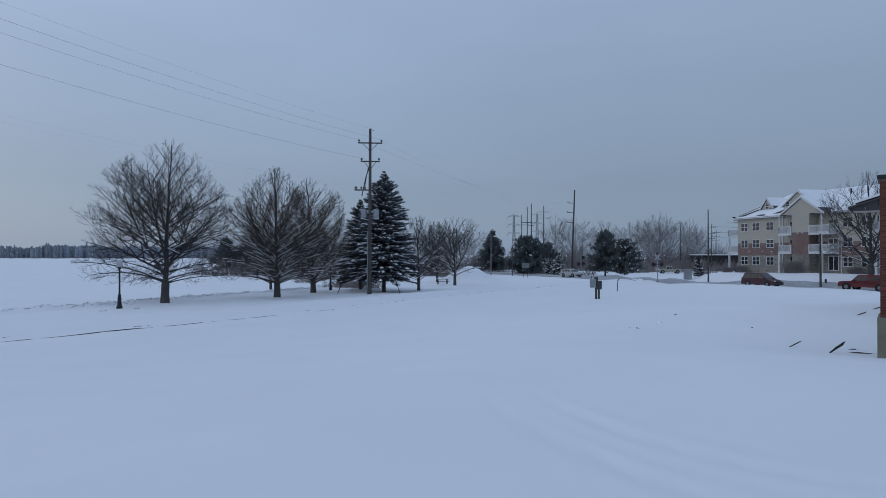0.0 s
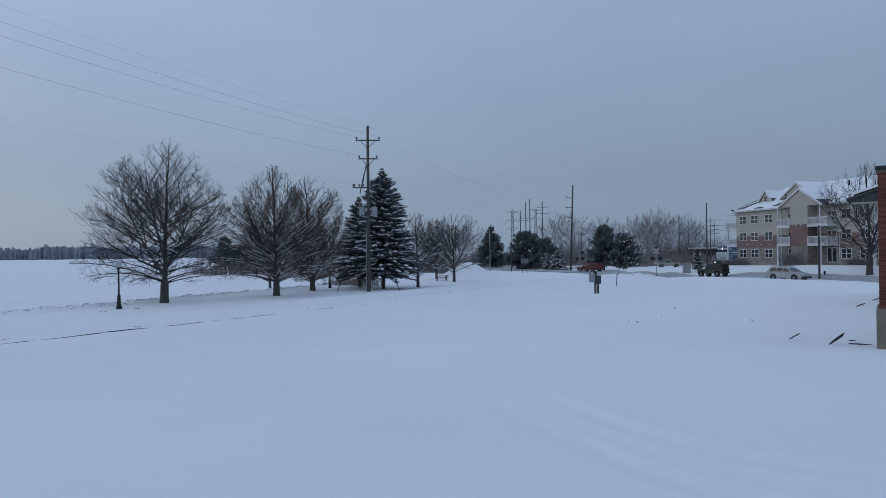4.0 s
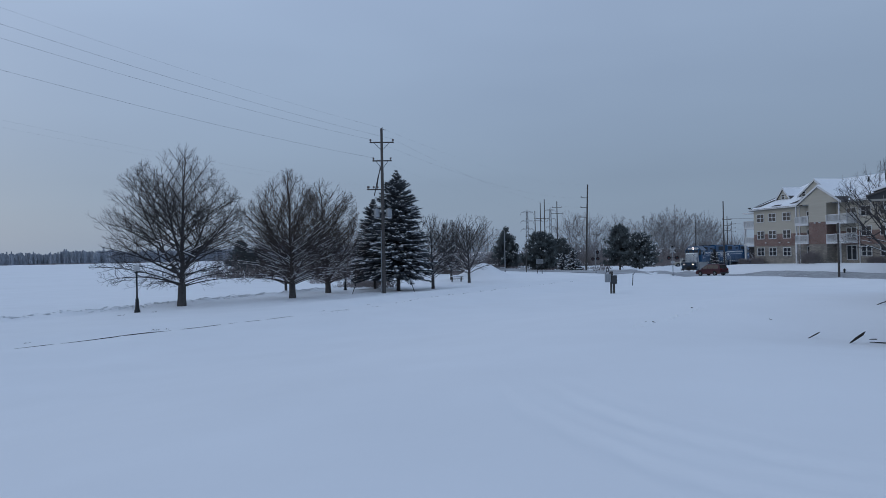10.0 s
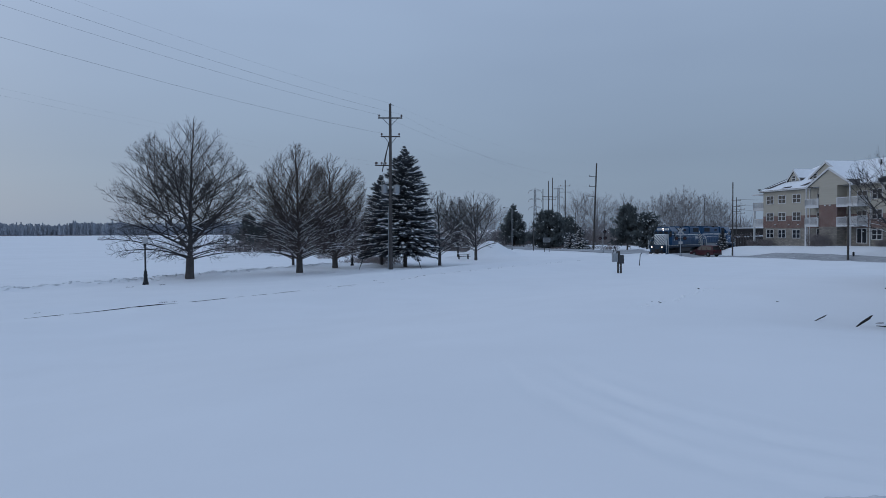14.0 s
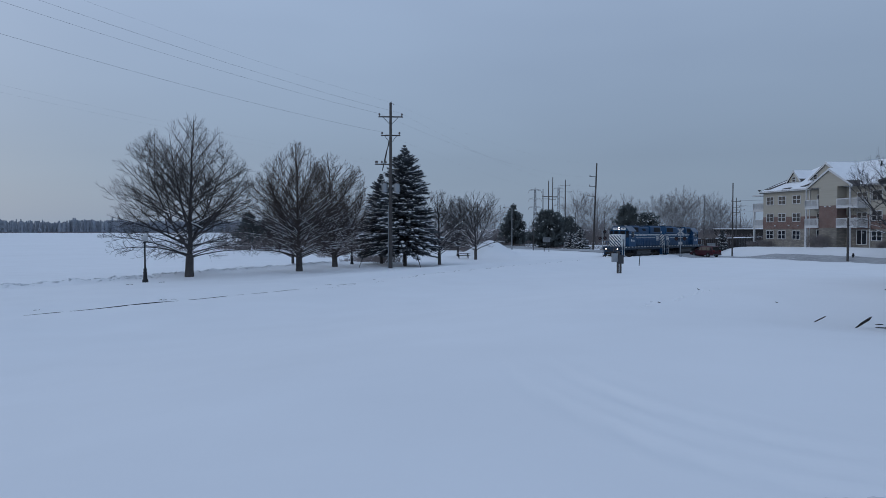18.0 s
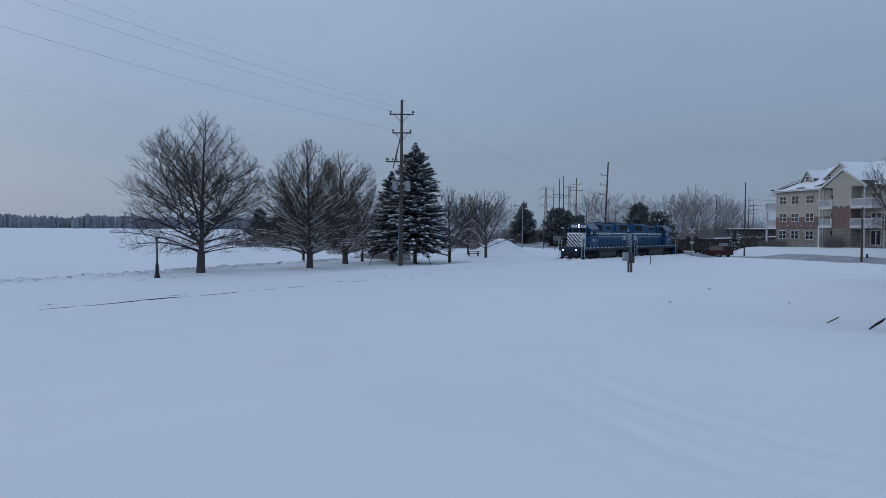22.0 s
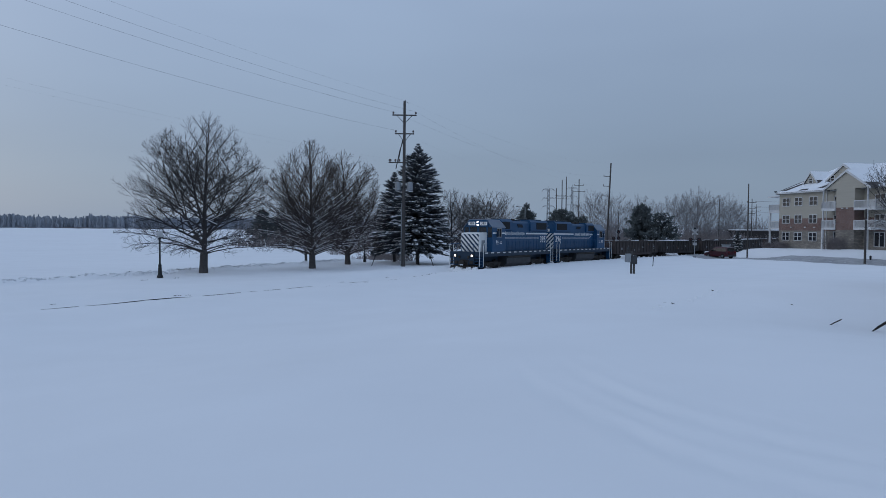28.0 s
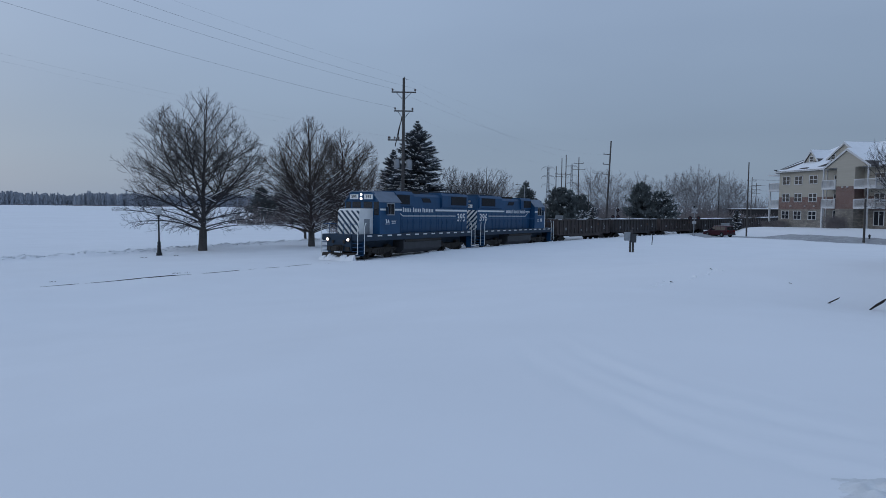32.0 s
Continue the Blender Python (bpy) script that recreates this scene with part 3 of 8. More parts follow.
def spruce(seed, height, radius, snow=0.5, trunk_r=0.18, bottom=0.09, layers=34, full=1.0, taper=0.55, sprig=0.42, droop=0.22):
    """A conifer: a trunk and tiers of boughs, each a flat fan of needled sprigs, with pads of snow on the boughs."""
    rng = np.random.default_rng(seed)
    trunk = Wood()
    trunk.limb([Vector((0, 0, -0.2)), Vector((0, 0, height * 0.3)), Vector((0, 0, height * 0.98))], [trunk_r, trunk_r * 0.75, 0.02], 8)
    A, D, S, pads = [], [], [], []
    for i in range(layers):
        u = (i + rng.random() * 0.6) / layers
        z0 = height * (bottom + (0.985 - bottom) * u)
        r = radius * (1 - u) ** taper * (1.0 if u > 0.06 else 0.86) * min(1.0, 0.12 + 5.0 * (1 - u))
        for j in range(max(4, int((6 + 9 * (1 - u)) * full))):
            az = rng.uniform(0, 6.283)
            ln = r * rng.uniform(0.70, 1.06) + 0.10
            el = radians(rng.uniform(-10, 8) + 42 * u ** 1.5)
            d = np.array((math.cos(az) * math.cos(el), math.sin(az) * math.cos(el), math.sin(el)))
            out = np.array((-math.sin(az), math.cos(az), 0.0))
            foot = np.array((0, 0, z0))

            def on_bough(q):
                return foot + d * ln * q + UP * ln * droop * (0.55 * q ** 3 - 0.9 * q * q)

            trunk.limb([Vector(on_bough(q)) for q in (0, 0.45, 0.9)], [0.028, 0.02, 0.008], 3)
            m = max(7, int(ln * 17))
            q = 0.10 + 0.92 * (np.arange(m) + rng.random(m)) / m
            for k in range(m):
                p = on_bough(q[k])
                wide = (1.05 - q[k]) * ln * 0.42 + 0.10
                for s in (-1, 1):
                    e = d * rng.uniform(0.5, 1.0) + out * s * rng.uniform(0.35, 1.1) * (1.2 - 0.7 * q[k]) + UP * rng.uniform(-0.55, 0.12)
                    A.append(p + out * s * wide * rng.uniform(0, 0.5) - UP * rng.uniform(0, 0.10))
                    D.append(e / np.linalg.norm(e) * sprig * rng.uniform(0.55, 1.15) * (0.40 + 0.60 * min(1.0, 3.5 * (1 - u))))
                    S.append(rng.uniform(0.045, 0.075) * sprig / 0.42)
            if rng.random() < snow * (1.0 if u < 0.75 else 0.45) and ln > 0.4:
                for _ in range(rng.integers(4, 11)):
                    pads.append((on_bough(rng.uniform(0.45, 1.02)) + UP * 0.06 + out * rng.normal(0, 0.12) * ln * 0.4, d, out, rng.uniform(0.13, 0.32) * (0.6 + ln * 0.14), rng.uniform(0.07, 0.17) * (0.7 + ln * 0.1)))
    A, D, S = np.array(A), np.array(D), np.array(S)[:, None]
    dn = D / np.linalg.norm(D, axis=1, keepdims=True)
    w = np.cross(dn, UP)
    w /= np.linalg.norm(w, axis=1, keepdims=True) + 1e-9
    up = np.cross(w, dn)
    n = len(A)
    V = np.stack([A - w * S - up * S * 0.35, A + up * S * 0.6, A + w * S - up * S * 0.35, A + D], 1).reshape(-1, 3)
    base = np.arange(n)[:, None] * 4
    F = np.concatenate([base + np.array(q) for q in ((0, 1, 3), (1, 2, 3), (2, 0, 3))], 0)
    verts, faces, mi = V.tolist(), F.tolist(), [0] * len(F)
    for p, d, out, a, b in pads:
        k0 = len(verts)
        for j in range(7):
            t = 0.8976 * j
            e = rng.uniform(0.75, 1.2)
            verts.append((p + d * a * math.cos(t) * e + out * b * math.sin(t) * e - UP * a * 0.25 * math.cos(t)).tolist())
        verts.append((p + UP * (0.05 + 0.4 * b)).tolist())
        faces += [(k0 + j, k0 + (j + 1) % 7, k0 + 7) for j in range(7)] + [tuple(k0 + 6 - j for j in range(7))]
        mi += [1] * 8
    return trunk.mesh("trunk", BARK), raw_mesh("crown", verts, faces, [NEEDLE, SNOW_CAP], mi)


def round_pine(seed, height, radius, snow=0.12, stem=0.18, peak=0.55):
    """A pine: tiers of spreading limbs whose ends carry upswept tufts of needles; peak: how early the crown draws in."""
    rng = np.random.default_rng(seed)
    trunk = Wood()
    trunk.limb([Vector((0, 0, -0.2)), Vector((0.05, 0, height * 0.5)), Vector((0, 0, height * 0.97))], [0.20, 0.15, 0.03], 8)
    C, N = [], []
    for i in range(int(40 * radius)):
        u = rng.random() ** 0.9
        z = height * (stem + (0.97 - stem) * u)
        prof = (1 - max(0.0, u - 0.12) / 0.88) ** peak * (0.80 + 0.2 * min(1, u / 0.12)) * (1 + 0.14 * math.sin(u * 21 + seed))
        az = rng.uniform(0, 6.283)
        far = radius * prof * rng.uniform(0.75, 1.08) + 0.1
        d = np.array((math.cos(az), math.sin(az), rng.uniform(-0.05, 0.30) + 0.5 * u))
        foot = np.array((0, 0, z - 0.12 * far))
        trunk.limb([Vector(foot), Vector(foot + d * far)], [0.04, 0.015], 3)
        for q in np.arange(0.30, 1.03, 0.22 / max(far, 0.5)):
            for _ in range(2):
                C.append(foot + d * far * q + rng.normal(0, 0.17, 3) * (0.5 + 0.9 * q) * (0.5 + radius * 0.14))
                N.append(d + UP * 0.45)
    C, N = np.repeat(np.array(C), 9, 0), np.repeat(np.array(N), 9, 0)
    cover = np.repeat(rng.random(len(C) // 9) < snow, 9)
    D = rng.normal(0, 0.85, C.shape) + N * 0.75
    D /= np.linalg.norm(D, axis=1, keepdims=True)
    ln = rng.uniform(0.26, 0.62, (len(C), 1)) * (0.55 + radius * 0.12)
    w = np.cross(D, np.array((0.31, 0.88, 0.36)))
    w /= np.linalg.norm(w, axis=1, keepdims=True)
    t = np.cross(D, w)
    s = 0.085
    V = np.stack([C + w * s, C - w * s * 0.5 + t * s, C - w * s * 0.5 - t * s, C + D * ln], 1).reshape(-1, 3)
    base = np.arange(len(C))[:, None] * 4
    F = np.stack([base + np.array(q) for q in ((0, 1, 3), (1, 2, 3), (2, 0, 3))], 1).reshape(-1, 3)
    mi = np.repeat(np.where(cover & (D[:, 2] > 0.35), 1, 0), 3)
    return trunk.mesh("trunk", BARK), raw_mesh("crown", V.tolist(), F.tolist(), [PINE, SNOW_CAP], mi.tolist())


def at_ray(ratio, y):
    return ratio * y, y


LINDEN = bare_tree(11, 13.25, LINDEN_CROWN, 0.15, 0.045, ((0.16, 174, 54, 78, 0.95), (0.19, 184, 24, 34, 0.62), (0.20, 60, 58, 74, 0.8), (0.26, 262, 60, 78, 0.75), (0.22, 2, 42, 58, 0.62)), 124, (22, 60), (0.25, 0.15, 0.155), (0.42, 0.46, 0.48), 0.0090, 0.025, 0.03)
MAPLE_A = bare_tree(23, 12.2, MAPLE_CROWN, 0.13, -0.02, ((0.13, 160, 58, 78, 0.85), (0.14, 280, 60, 80, 0.85), (0.13, 25, 58, 78, 0.8), (0.18, 95, 62, 80, 0.8), (0.20, 210, 60, 76, 0.75)), 132, (24, 66), (0.235, 0.145, 0.155), (0.41, 0.46, 0.48), 0.0106, 0.024, 0.55, MAPLE_TWIG, 0.35)
MAPLE_B = bare_tree(37, 12.5, TWIN_CROWN, 0.10, -0.045, ((0.10, 10, 56, 80, 0.92), (0.12, 120, 62, 80, 0.85), (0.12, 250, 62, 80, 0.85), (0.09, 185, 48, 76, 0.7)), 120, (24, 68), (0.235, 0.15, 0.16), (0.41, 0.46, 0.48), 0.0116, 0.023, 0.50, MAPLE_TWIG, 0.35)
SMALL = bare_tree(51, 8.8, VASE_CROWN, 0.17, 0.0, ((0.17, 150, 50, 74, 0.7), (0.18, 30, 52, 74, 0.7), (0.20, 270, 55, 75, 0.7)), 50, (30, 64), (0.26, 0.175, 0.20), (0.42, 0.46, 0.48), 0.0118, 0.020, 0.30, None, 0.3)
BIG_SPRUCE = spruce(5, 13.7, 4.2, 0.95, 0.22, 0.13, 48, 1.15, 0.62)
SPRUCE_B = spruce(8, 11.0, 3.1, 0.9, 0.18, 0.13, 38, 1.05, 0.62)

place_tree(LINDEN, spot(*at_ray(-0.4075, 55.2)), "tall leafless linden with dense ascending twigs, standing in snow")
place_tree(MAPLE_A, spot(*at_ray(-0.243, 63.5)), "leafless maple with snow along its lower limbs")
place_tree(MAPLE_B, spot(*at_ray(-0.190, 73.5)), "leafless maple with upright stems and snowy limbs", group="maples in the park")
place_tree(SMALL, spot(*at_ray(-0.2525, 76.0), turn=140, scale=0.88), "slender leafless tree behind the maple")
place_tree(BIG_SPRUCE, spot(*at_ray(-0.0865, 76.0)), "tall dark blue-green spruce with snow on its boughs", "spruce_tree", "spruce")
place_tree(SPRUCE_B, spot(*at_ray(-0.121, 82.0)), "dark spruce behind the taller one, dusted with snow", "spruce_tree", "spruce")
place_tree(SMALL, spot(*at_ray(-0.0356, 79.0)), "small leafless tree beside the spruce", group="small trees by the picnic table")
place_tree(SMALL, spot(*at_ray(0.0174, 96.5), turn=75, scale=1.12), "small leafless tree with a spreading crown near the picnic table", group="small trees by the picnic table")
place_tree(SMALL, spot(*at_ray(-0.0085, 108.0), turn=200, scale=1.08), "small leafless tree behind the picnic table", group="small trees by the picnic table")


# ---- the train ----
BLUE = material("locomotive_blue", (0.006, 0.057, 0.138), 0.5, 0, 2.2, 0.22, 0.05, 30, 0.4)
BLUE_DARK = material("dusty_dark_blue", (0.009, 0.026, 0.050), 0.6, 0, 3.0, 0.25)
WHITE_PAINT = material("white_paint", (0.72, 0.73, 0.72), 0.5, 0, 3.0, 0.08)
ROOF_GREY = material("grey_cab_roof", (0.15, 0.19, 0.25), 0.6, 0, 3.0, 0.2)
UNDER = material("sooty_running_gear", (0.036, 0.032, 0.029), 0.85, 0.1, 4.0, 0.35, 0.3, 20)
TANK = material("fuel_tank_grey", (0.045, 0.047, 0.052), 0.6, 0, 2.0, 0.3, 0.1, 15)
GRILLE = material("intake_grille", (0.010, 0.012, 0.016), 0.7, 0.2, 30.0, 0.3)
DARK_GLASS = material("dark_glass", (0.012, 0.014, 0.018), 0.08, 0, 2.0, 0.1, spec=0.6)
# gondola ribs lighter than the sides: their highlights are put into the colour
HIGHLIGHT_RIB = material("highlighted_rib_paint", (0.062, 0.054, 0.052), 0.85, 0, 2.5, 0.5, 0.3, 14)
FADED = material("chalky_faded_paint", (0.17, 0.165, 0.16), 0.9, 0, 4.0, 0.4)
RUST_PATCH = material("rust_patch", (0.12, 0.065, 0.045), 0.9, 0, 6.0, 0.4)
CAR_BROWN = material("gondola_brown", (0.052, 0.040, 0.038), 0.8, 0, 1.6, 0.4, 0.3, 14)
CAR_BLACK = material("gondola_black", (0.036, 0.033, 0.034), 0.8, 0, 1.6, 0.4, 0.3, 14)
LIT = glow("lit_headlamp", (1.0, 0.84, 0.76), 4.0)
BLACK_PAINT = material("black_lettering", (0.015, 0.015, 0.017), 0.6, 0, 3.0, 0.05)


def stripe_material():
    m = bpy.data.materials.new("diagonal_stripes")
    m.use_nodes = True
    t = m.node_tree
    b = t.nodes["Principled BSDF"]
    b.inputs["Roughness"].default_value = 0.45
    co = t.nodes.new("ShaderNodeTexCoord")
    sep = t.nodes.new("ShaderNodeSeparateXYZ")
    t.links.new(co.outputs["Object"], sep.inputs[0])
    add = t.nodes.new("ShaderNodeMath")
    add.operation = "ADD"
    t.links.new(sep.outputs["Y"], add.inputs[0])
    t.links.new(sep.outputs["Z"], add.inputs[1])
    mul = t.nodes.new("ShaderNodeMath")
    mul.operation = "MULTIPLY"
    mul.inputs[1].default_value = 2.25
    t.links.new(add.outputs[0], mul.inputs[0])
    fr = t.nodes.new("ShaderNodeMath")
    fr.operation = "FRACT"
    t.links.new(mul.outputs[0], fr.inputs[0])
    gt = t.nodes.new("ShaderNodeMath")
    gt.operation = "GREATER_THAN"
    gt.inputs[1].default_value = 0.47
    t.links.new(fr.outputs[0], gt.inputs[0])
    nz = t.nodes.new("ShaderNodeTexNoise")
    nz.inputs["Scale"].default_value = 3.0
    mx = t.nodes.new("ShaderNodeMix")
    mx.data_type = "RGBA"
    mx.inputs["A"].default_value = (0.010, 0.040, 0.084, 1)
    mx.inputs["B"].default_value = (0.80, 0.81, 0.80, 1)
    t.links.new(gt.outputs[0], mx.inputs["Factor"])
    dirt = t.nodes.new("ShaderNodeMix")
    dirt.data_type, dirt.blend_type = "RGBA", "MULTIPLY"
    dirt.inputs["Factor"].default_value = 0.25
    t.links.new(mx.outputs["Result"], dirt.inputs["A"])
    t.links.new(nz.outputs[0], dirt.inputs["B"])
    t.links.new(dirt.outputs["Result"], b.inputs["Base Color"])
    return m


STRIPES = stripe_material()
WHEELS = []      # wheelsets, with the thing that they roll under


def lettering(text, size, mat, parent, m, name="road_number"):
    cu = bpy.data.curves.new(name, "FONT")
    cu.body, cu.size, cu.extrude = text, size, 0.004
    cu.offset = size * 0.02
    cu.space_character = 1.12
    cu.align_x, cu.align_y = "CENTER", "CENTER"
    cu.materials.append(mat)
    ob = new(name, cu)
    ob.parent = parent
    ob.matrix_basis = m
    return ob


def wheelset_mesh(r):
    bm = bmesh.new()
    for s in (-1, 1):
        y0, y1 = s * 0.70, s * 0.83
        rod(bm, (0, y0, 0), (0, y1, 0), r, r * 0.985, 20)
        rod(bm, (0, s * 0.665, 0), (0, s * 0.70, 0), r + 0.03, r + 0.03, 20)
        for k in range(3):
            a = k * 2.094
            rod(bm, (0.24 * math.cos(a), s * 0.83, 0.24 * math.sin(a)), (0.24 * math.cos(a), s * 0.845, 0.24 * math.sin(a)), 0.06, 0.06, 6)
    rod(bm, (0, -1.02, 0), (0, 1.02, 0), 0.085, 0.085, 10)
    me = bpy.data.meshes.new("wheelset")
    bm.to_mesh(me)
    bm.free()
    me.materials.append(UNDER)
    return me


def truck(parent, x, base, r, ws, loco):
    """A two-axle bogie: side frames with boxes and springs, and its wheelsets."""
    bm = bmesh.new()
    for s in (-1, 1):
        y0, y1 = s * 0.94, s * 1.10
        ya, yb = min(y0, y1), max(y0, y1)
        hb = base / 2
        if loco:
            prism(bm, [(-hb - 0.55, 0.62), (-hb - 0.45, 0.82), (hb + 0.45, 0.82), (hb + 0.55, 0.62), (hb + 0.2, 0.56), (hb - 0.35, 0.50), (0.45, 0.38), (-0.45, 0.38), (-hb + 0.35, 0.50), (-hb - 0.2, 0.56)], ya, yb)
            for k in (-0.32, -0.1, 0.1, 0.32):
                rod(bm, (k, (ya + yb) / 2 + s * 0.05, 0.30), (k, (ya + yb) / 2 + s * 0.05, 0.72), 0.085, 0.085, 8)
            for k in (-hb, hb):
                box(bm, k - 0.17, k + 0.17, ya - 0.02, yb + 0.05, 0.34, 0.70, 0.03)
                rod(bm, (k - 0.5, s * 1.12, 0.75), (k - 0.2, s * 1.12, 0.62), 0.06, 0.06, 8)
        else:
            prism(bm, [(-hb - 0.2, 0.40), (-hb - 0.15, 0.58), (-0.5, 0.66), (0.5, 0.66), (hb + 0.15, 0.58), (hb + 0.2, 0.40), (hb - 0.25, 0.44), (0.35, 0.24), (-0.35, 0.24), (-hb + 0.25, 0.44)], ya, yb)
            for k in (-0.16, 0.0, 0.16):
                rod(bm, (k, (ya + yb) / 2 + s * 0.04, 0.28), (k, (ya + yb) / 2 + s * 0.04, 0.56), 0.07, 0.07, 8)
    box(bm, -0.25, 0.25, -1.0, 1.0, 0.5, 0.85)
    t = part("truck", bm, UNDER, parent)
    t.matrix_basis = pose(x, 0, 0)
    for k in (-base / 2, base / 2):
        w = shared("wheelset", ws, t, pose(k, 0, r))
        WHEELS.append((w, k, r))
    return t


LOCO_WHEELS, CAR_WHEELS = wheelset_mesh(0.508), wheelset_mesh(0.42)


def hood_outline(w, z0, z1, ch):
    return [(-w, z0), (-w, z1 - ch), (-w + ch, z1), (w - ch, z1), (w, z1 - ch), (w, z0)]


def prism_x(bm, pts, x0, x1, mi=0, end_mi=None):
    """A solid with the outline pts (y, z), from x0 to x1."""
    a = [bm.verts.new((x0, y, z)) for y, z in pts]
    b = [bm.verts.new((x1, y, z)) for y, z in pts]
    n = len(pts)
    e0, e1 = bm.faces.new(a), bm.faces.new(b[::-1])
    fs = [bm.faces.new((a[i], b[i], b[(i + 1) % n], a[(i + 1) % n])) for i in range(n)]
    for f in fs:
        f.material_index = mi
    e0.material_index = e1.material_index = mi if end_mi is None else end_mi
    bmesh.ops.recalc_face_normals(bm, faces=fs + [e0, e1])
    return bm


def locomotive(number, label):
    L = empty("locomotive", Matrix(), label, "locomotive", "locomotives of the train")
    # deck and side sills
    bm = bmesh.new()
    box(bm, -8.35, 8.35, -1.52, 1.52, 1.34, 1.80, 0.03)
    box(bm, -7.6, 7.6, -0.5, 0.5, 0.75, 1.34)
    deck = part("underframe", bm, BLUE_DARK, L)
    bm = bmesh.new()
    box(bm, -0.26, 0.26, -0.012, 0.012, -0.045, 0.045)
    dash = bpy.data.meshes.new("sill_mark")
    bm.to_mesh(dash)
    bm.free()
    dash.materials.append(WHITE_PAINT)
    for s in (-1, 1):
        for i in range(13):
            shared("sill_mark", dash, deck, pose(-7.3 + i * 1.2, s * 1.527, 1.69))
    # fuel tank, air tanks
    bm = bmesh.new()
    prism_x(bm, [(-1.42, 0.62), (-1.42, 1.30), (1.42, 1.30), (1.42, 0.62), (1.05, 0.30), (-1.05, 0.30)], -2.75, 2.75)
    tank = part("fuel_tank", bm, TANK, L, "grey steel fuel tank with sloped lower sides")
    bm = bmesh.new()
    for s in (-1, 1):
        rod(bm, (-2.6, s * 1.38, 1.24), (2.6, s * 1.38, 1.24), 0.13, 0.13, 10)
    part("air_reservoir", bm, UNDER, L)
    for x in (-5.18, 5.18):
        truck(L, x, 2.74, 0.508, LOCO_WHEELS, True)
    # long hood, with its flared radiator section and roof
    bm = bmesh.new()
    prism_x(bm, hood_outline(0.93, 1.50, 4.52, 0.20), -8.0, 3.35)
    hood = part("long_hood", bm, BLUE, L)
    bm = bmesh.new()
    prism_x(bm, [(-0.93, 3.52), (-1.10, 3.66), (-1.10, 4.46), (-0.92, 4.66), (0.92, 4.66), (1.10, 4.46), (1.10, 3.66), (0.93, 3.52)], -7.9, -3.4)
    rad = part("radiator_section", bm, BLUE, L)
    bm = bmesh.new()
    prism_x(bm, [(-0.90, 3.55), (-1.10, 3.66), (-1.10, 4.42), (-0.9, 4.64), (0.9, 4.64), (1.10, 4.42), (1.10, 3.66), (0.9, 3.55)], 0.9, 3.3)
    filt = part("filter_housing", bm, BLUE, L)
    for s in (-1, 1):
        bm = bmesh.new()
        for k in range(8):
            box(bm, -7.5, -4.9, s * 1.115 - 0.015, s * 1.115 + 0.015, 3.80 + k * 0.08, 3.86 + k * 0.08)
        box(bm, -7.55, -4.85, s * 1.104 - 0.006, s * 1.104 + 0.006, 3.78, 4.44)
        part("intake_grille", bm, GRILLE, rad)
        bm = bmesh.new()
        box(bm, 1.5, 3.2, s * 1.104 - 0.008, s * 1.104 + 0.008, 3.74, 4.38)
        for k in range(6):
            box(bm, 1.5, 3.2, s * 1.122 - 0.012, s * 1.122 + 0.012, 3.78 + k * 0.1, 3.84 + k * 0.1)
        part("intake_grille", bm, GRILLE, filt)
        bm = bmesh.new()      # dynamic-brake opening, a slanted grille
        prism(bm, [(-1.9, 3.92), (-1.65, 4.22), (-0.45, 4.22), (-0.7, 3.92)], s * 0.945 - 0.02, s * 0.945 + 0.02)
        part("brake_grille", bm, GRILLE, hood)
    # roof: fans and stacks
    for x in (-7.1, -5.6, -4.2):
        bm = bmesh.new()
        lathe(bm, [(0.62, 4.62), (0.62, 4.74), (0.56, 4.77), (0.2, 4.77), (0.15, 4.79)], 20, (x, 0))
        part("radiator_fan", bm, BLUE_DARK, L)
    for x in (-1.1, 0.3):
        bm = bmesh.new()
        box(bm, x - 0.35, x + 0.35, -0.22, 0.22, 4.45, 4.72, 0.04)
        part("exhaust_stack", bm, UNDER, L)
    bm = bmesh.new()
    lathe(bm, [(0.45, 4.48), (0.45, 4.62), (0.3, 4.66)], 16, (-2.2, 0))
    part("brake_fan", bm, BLUE_DARK, L)
    # hood doors
    bm = bmesh.new()
    box(bm, -0.405, 0.405, -0.014, 0.014, 0, 1.34, 0.008)
    box(bm, 0.28, 0.31, 0.014, 0.035, 0.5, 0.72)
    door = bpy.data.meshes.new("hood_door")
    bm.to_mesh(door)
    bm.free()
    door.materials.append(BLUE)
    for i in range(12):
        for s in (-1, 1):
            shared("hood_door", door, hood, pose(-7.45 + i * 0.86, s * 0.942, 1.86, 0, 0, 0 if s > 0 else 180))
    # paint: the broad and the thin white line, lettering as plain bars
    for s in (-1, 1):
        for x0, x1, y in ((-7.95, -2.6, 0.938), (2.3, 3.32, 0.938)):
            bm = bmesh.new()
            box(bm, x0, x1, s * y - 0.006, s * y + 0.006, 3.30, 3.44)
            part("white_band", bm, WHITE_PAINT, hood)
        bm = bmesh.new()
        box(bm, -5.9, 2.2, s * 0.962 - 0.005, s * 0.962 + 0.005, 2.92, 2.98)
        prism(bm, [(2.2, 2.92), (2.2, 2.98), (2.75, 3.26), (2.75, 3.20)], s * 0.962 - 0.005, s * 0.962 + 0.005)
        part("white_line", bm, WHITE_PAINT, hood)
        x = 2.15
        for word in (5, 5, 7):
            bm = bmesh.new()
            for k in range(word):
                hgt = 0.32 if k == 0 else 0.25
                box(bm, x - 0.13, x, s * 0.940 - 0.006, s * 0.940 + 0.006, 3.22, 3.22 + hgt)
                x -= 0.245
            x -= 0.16
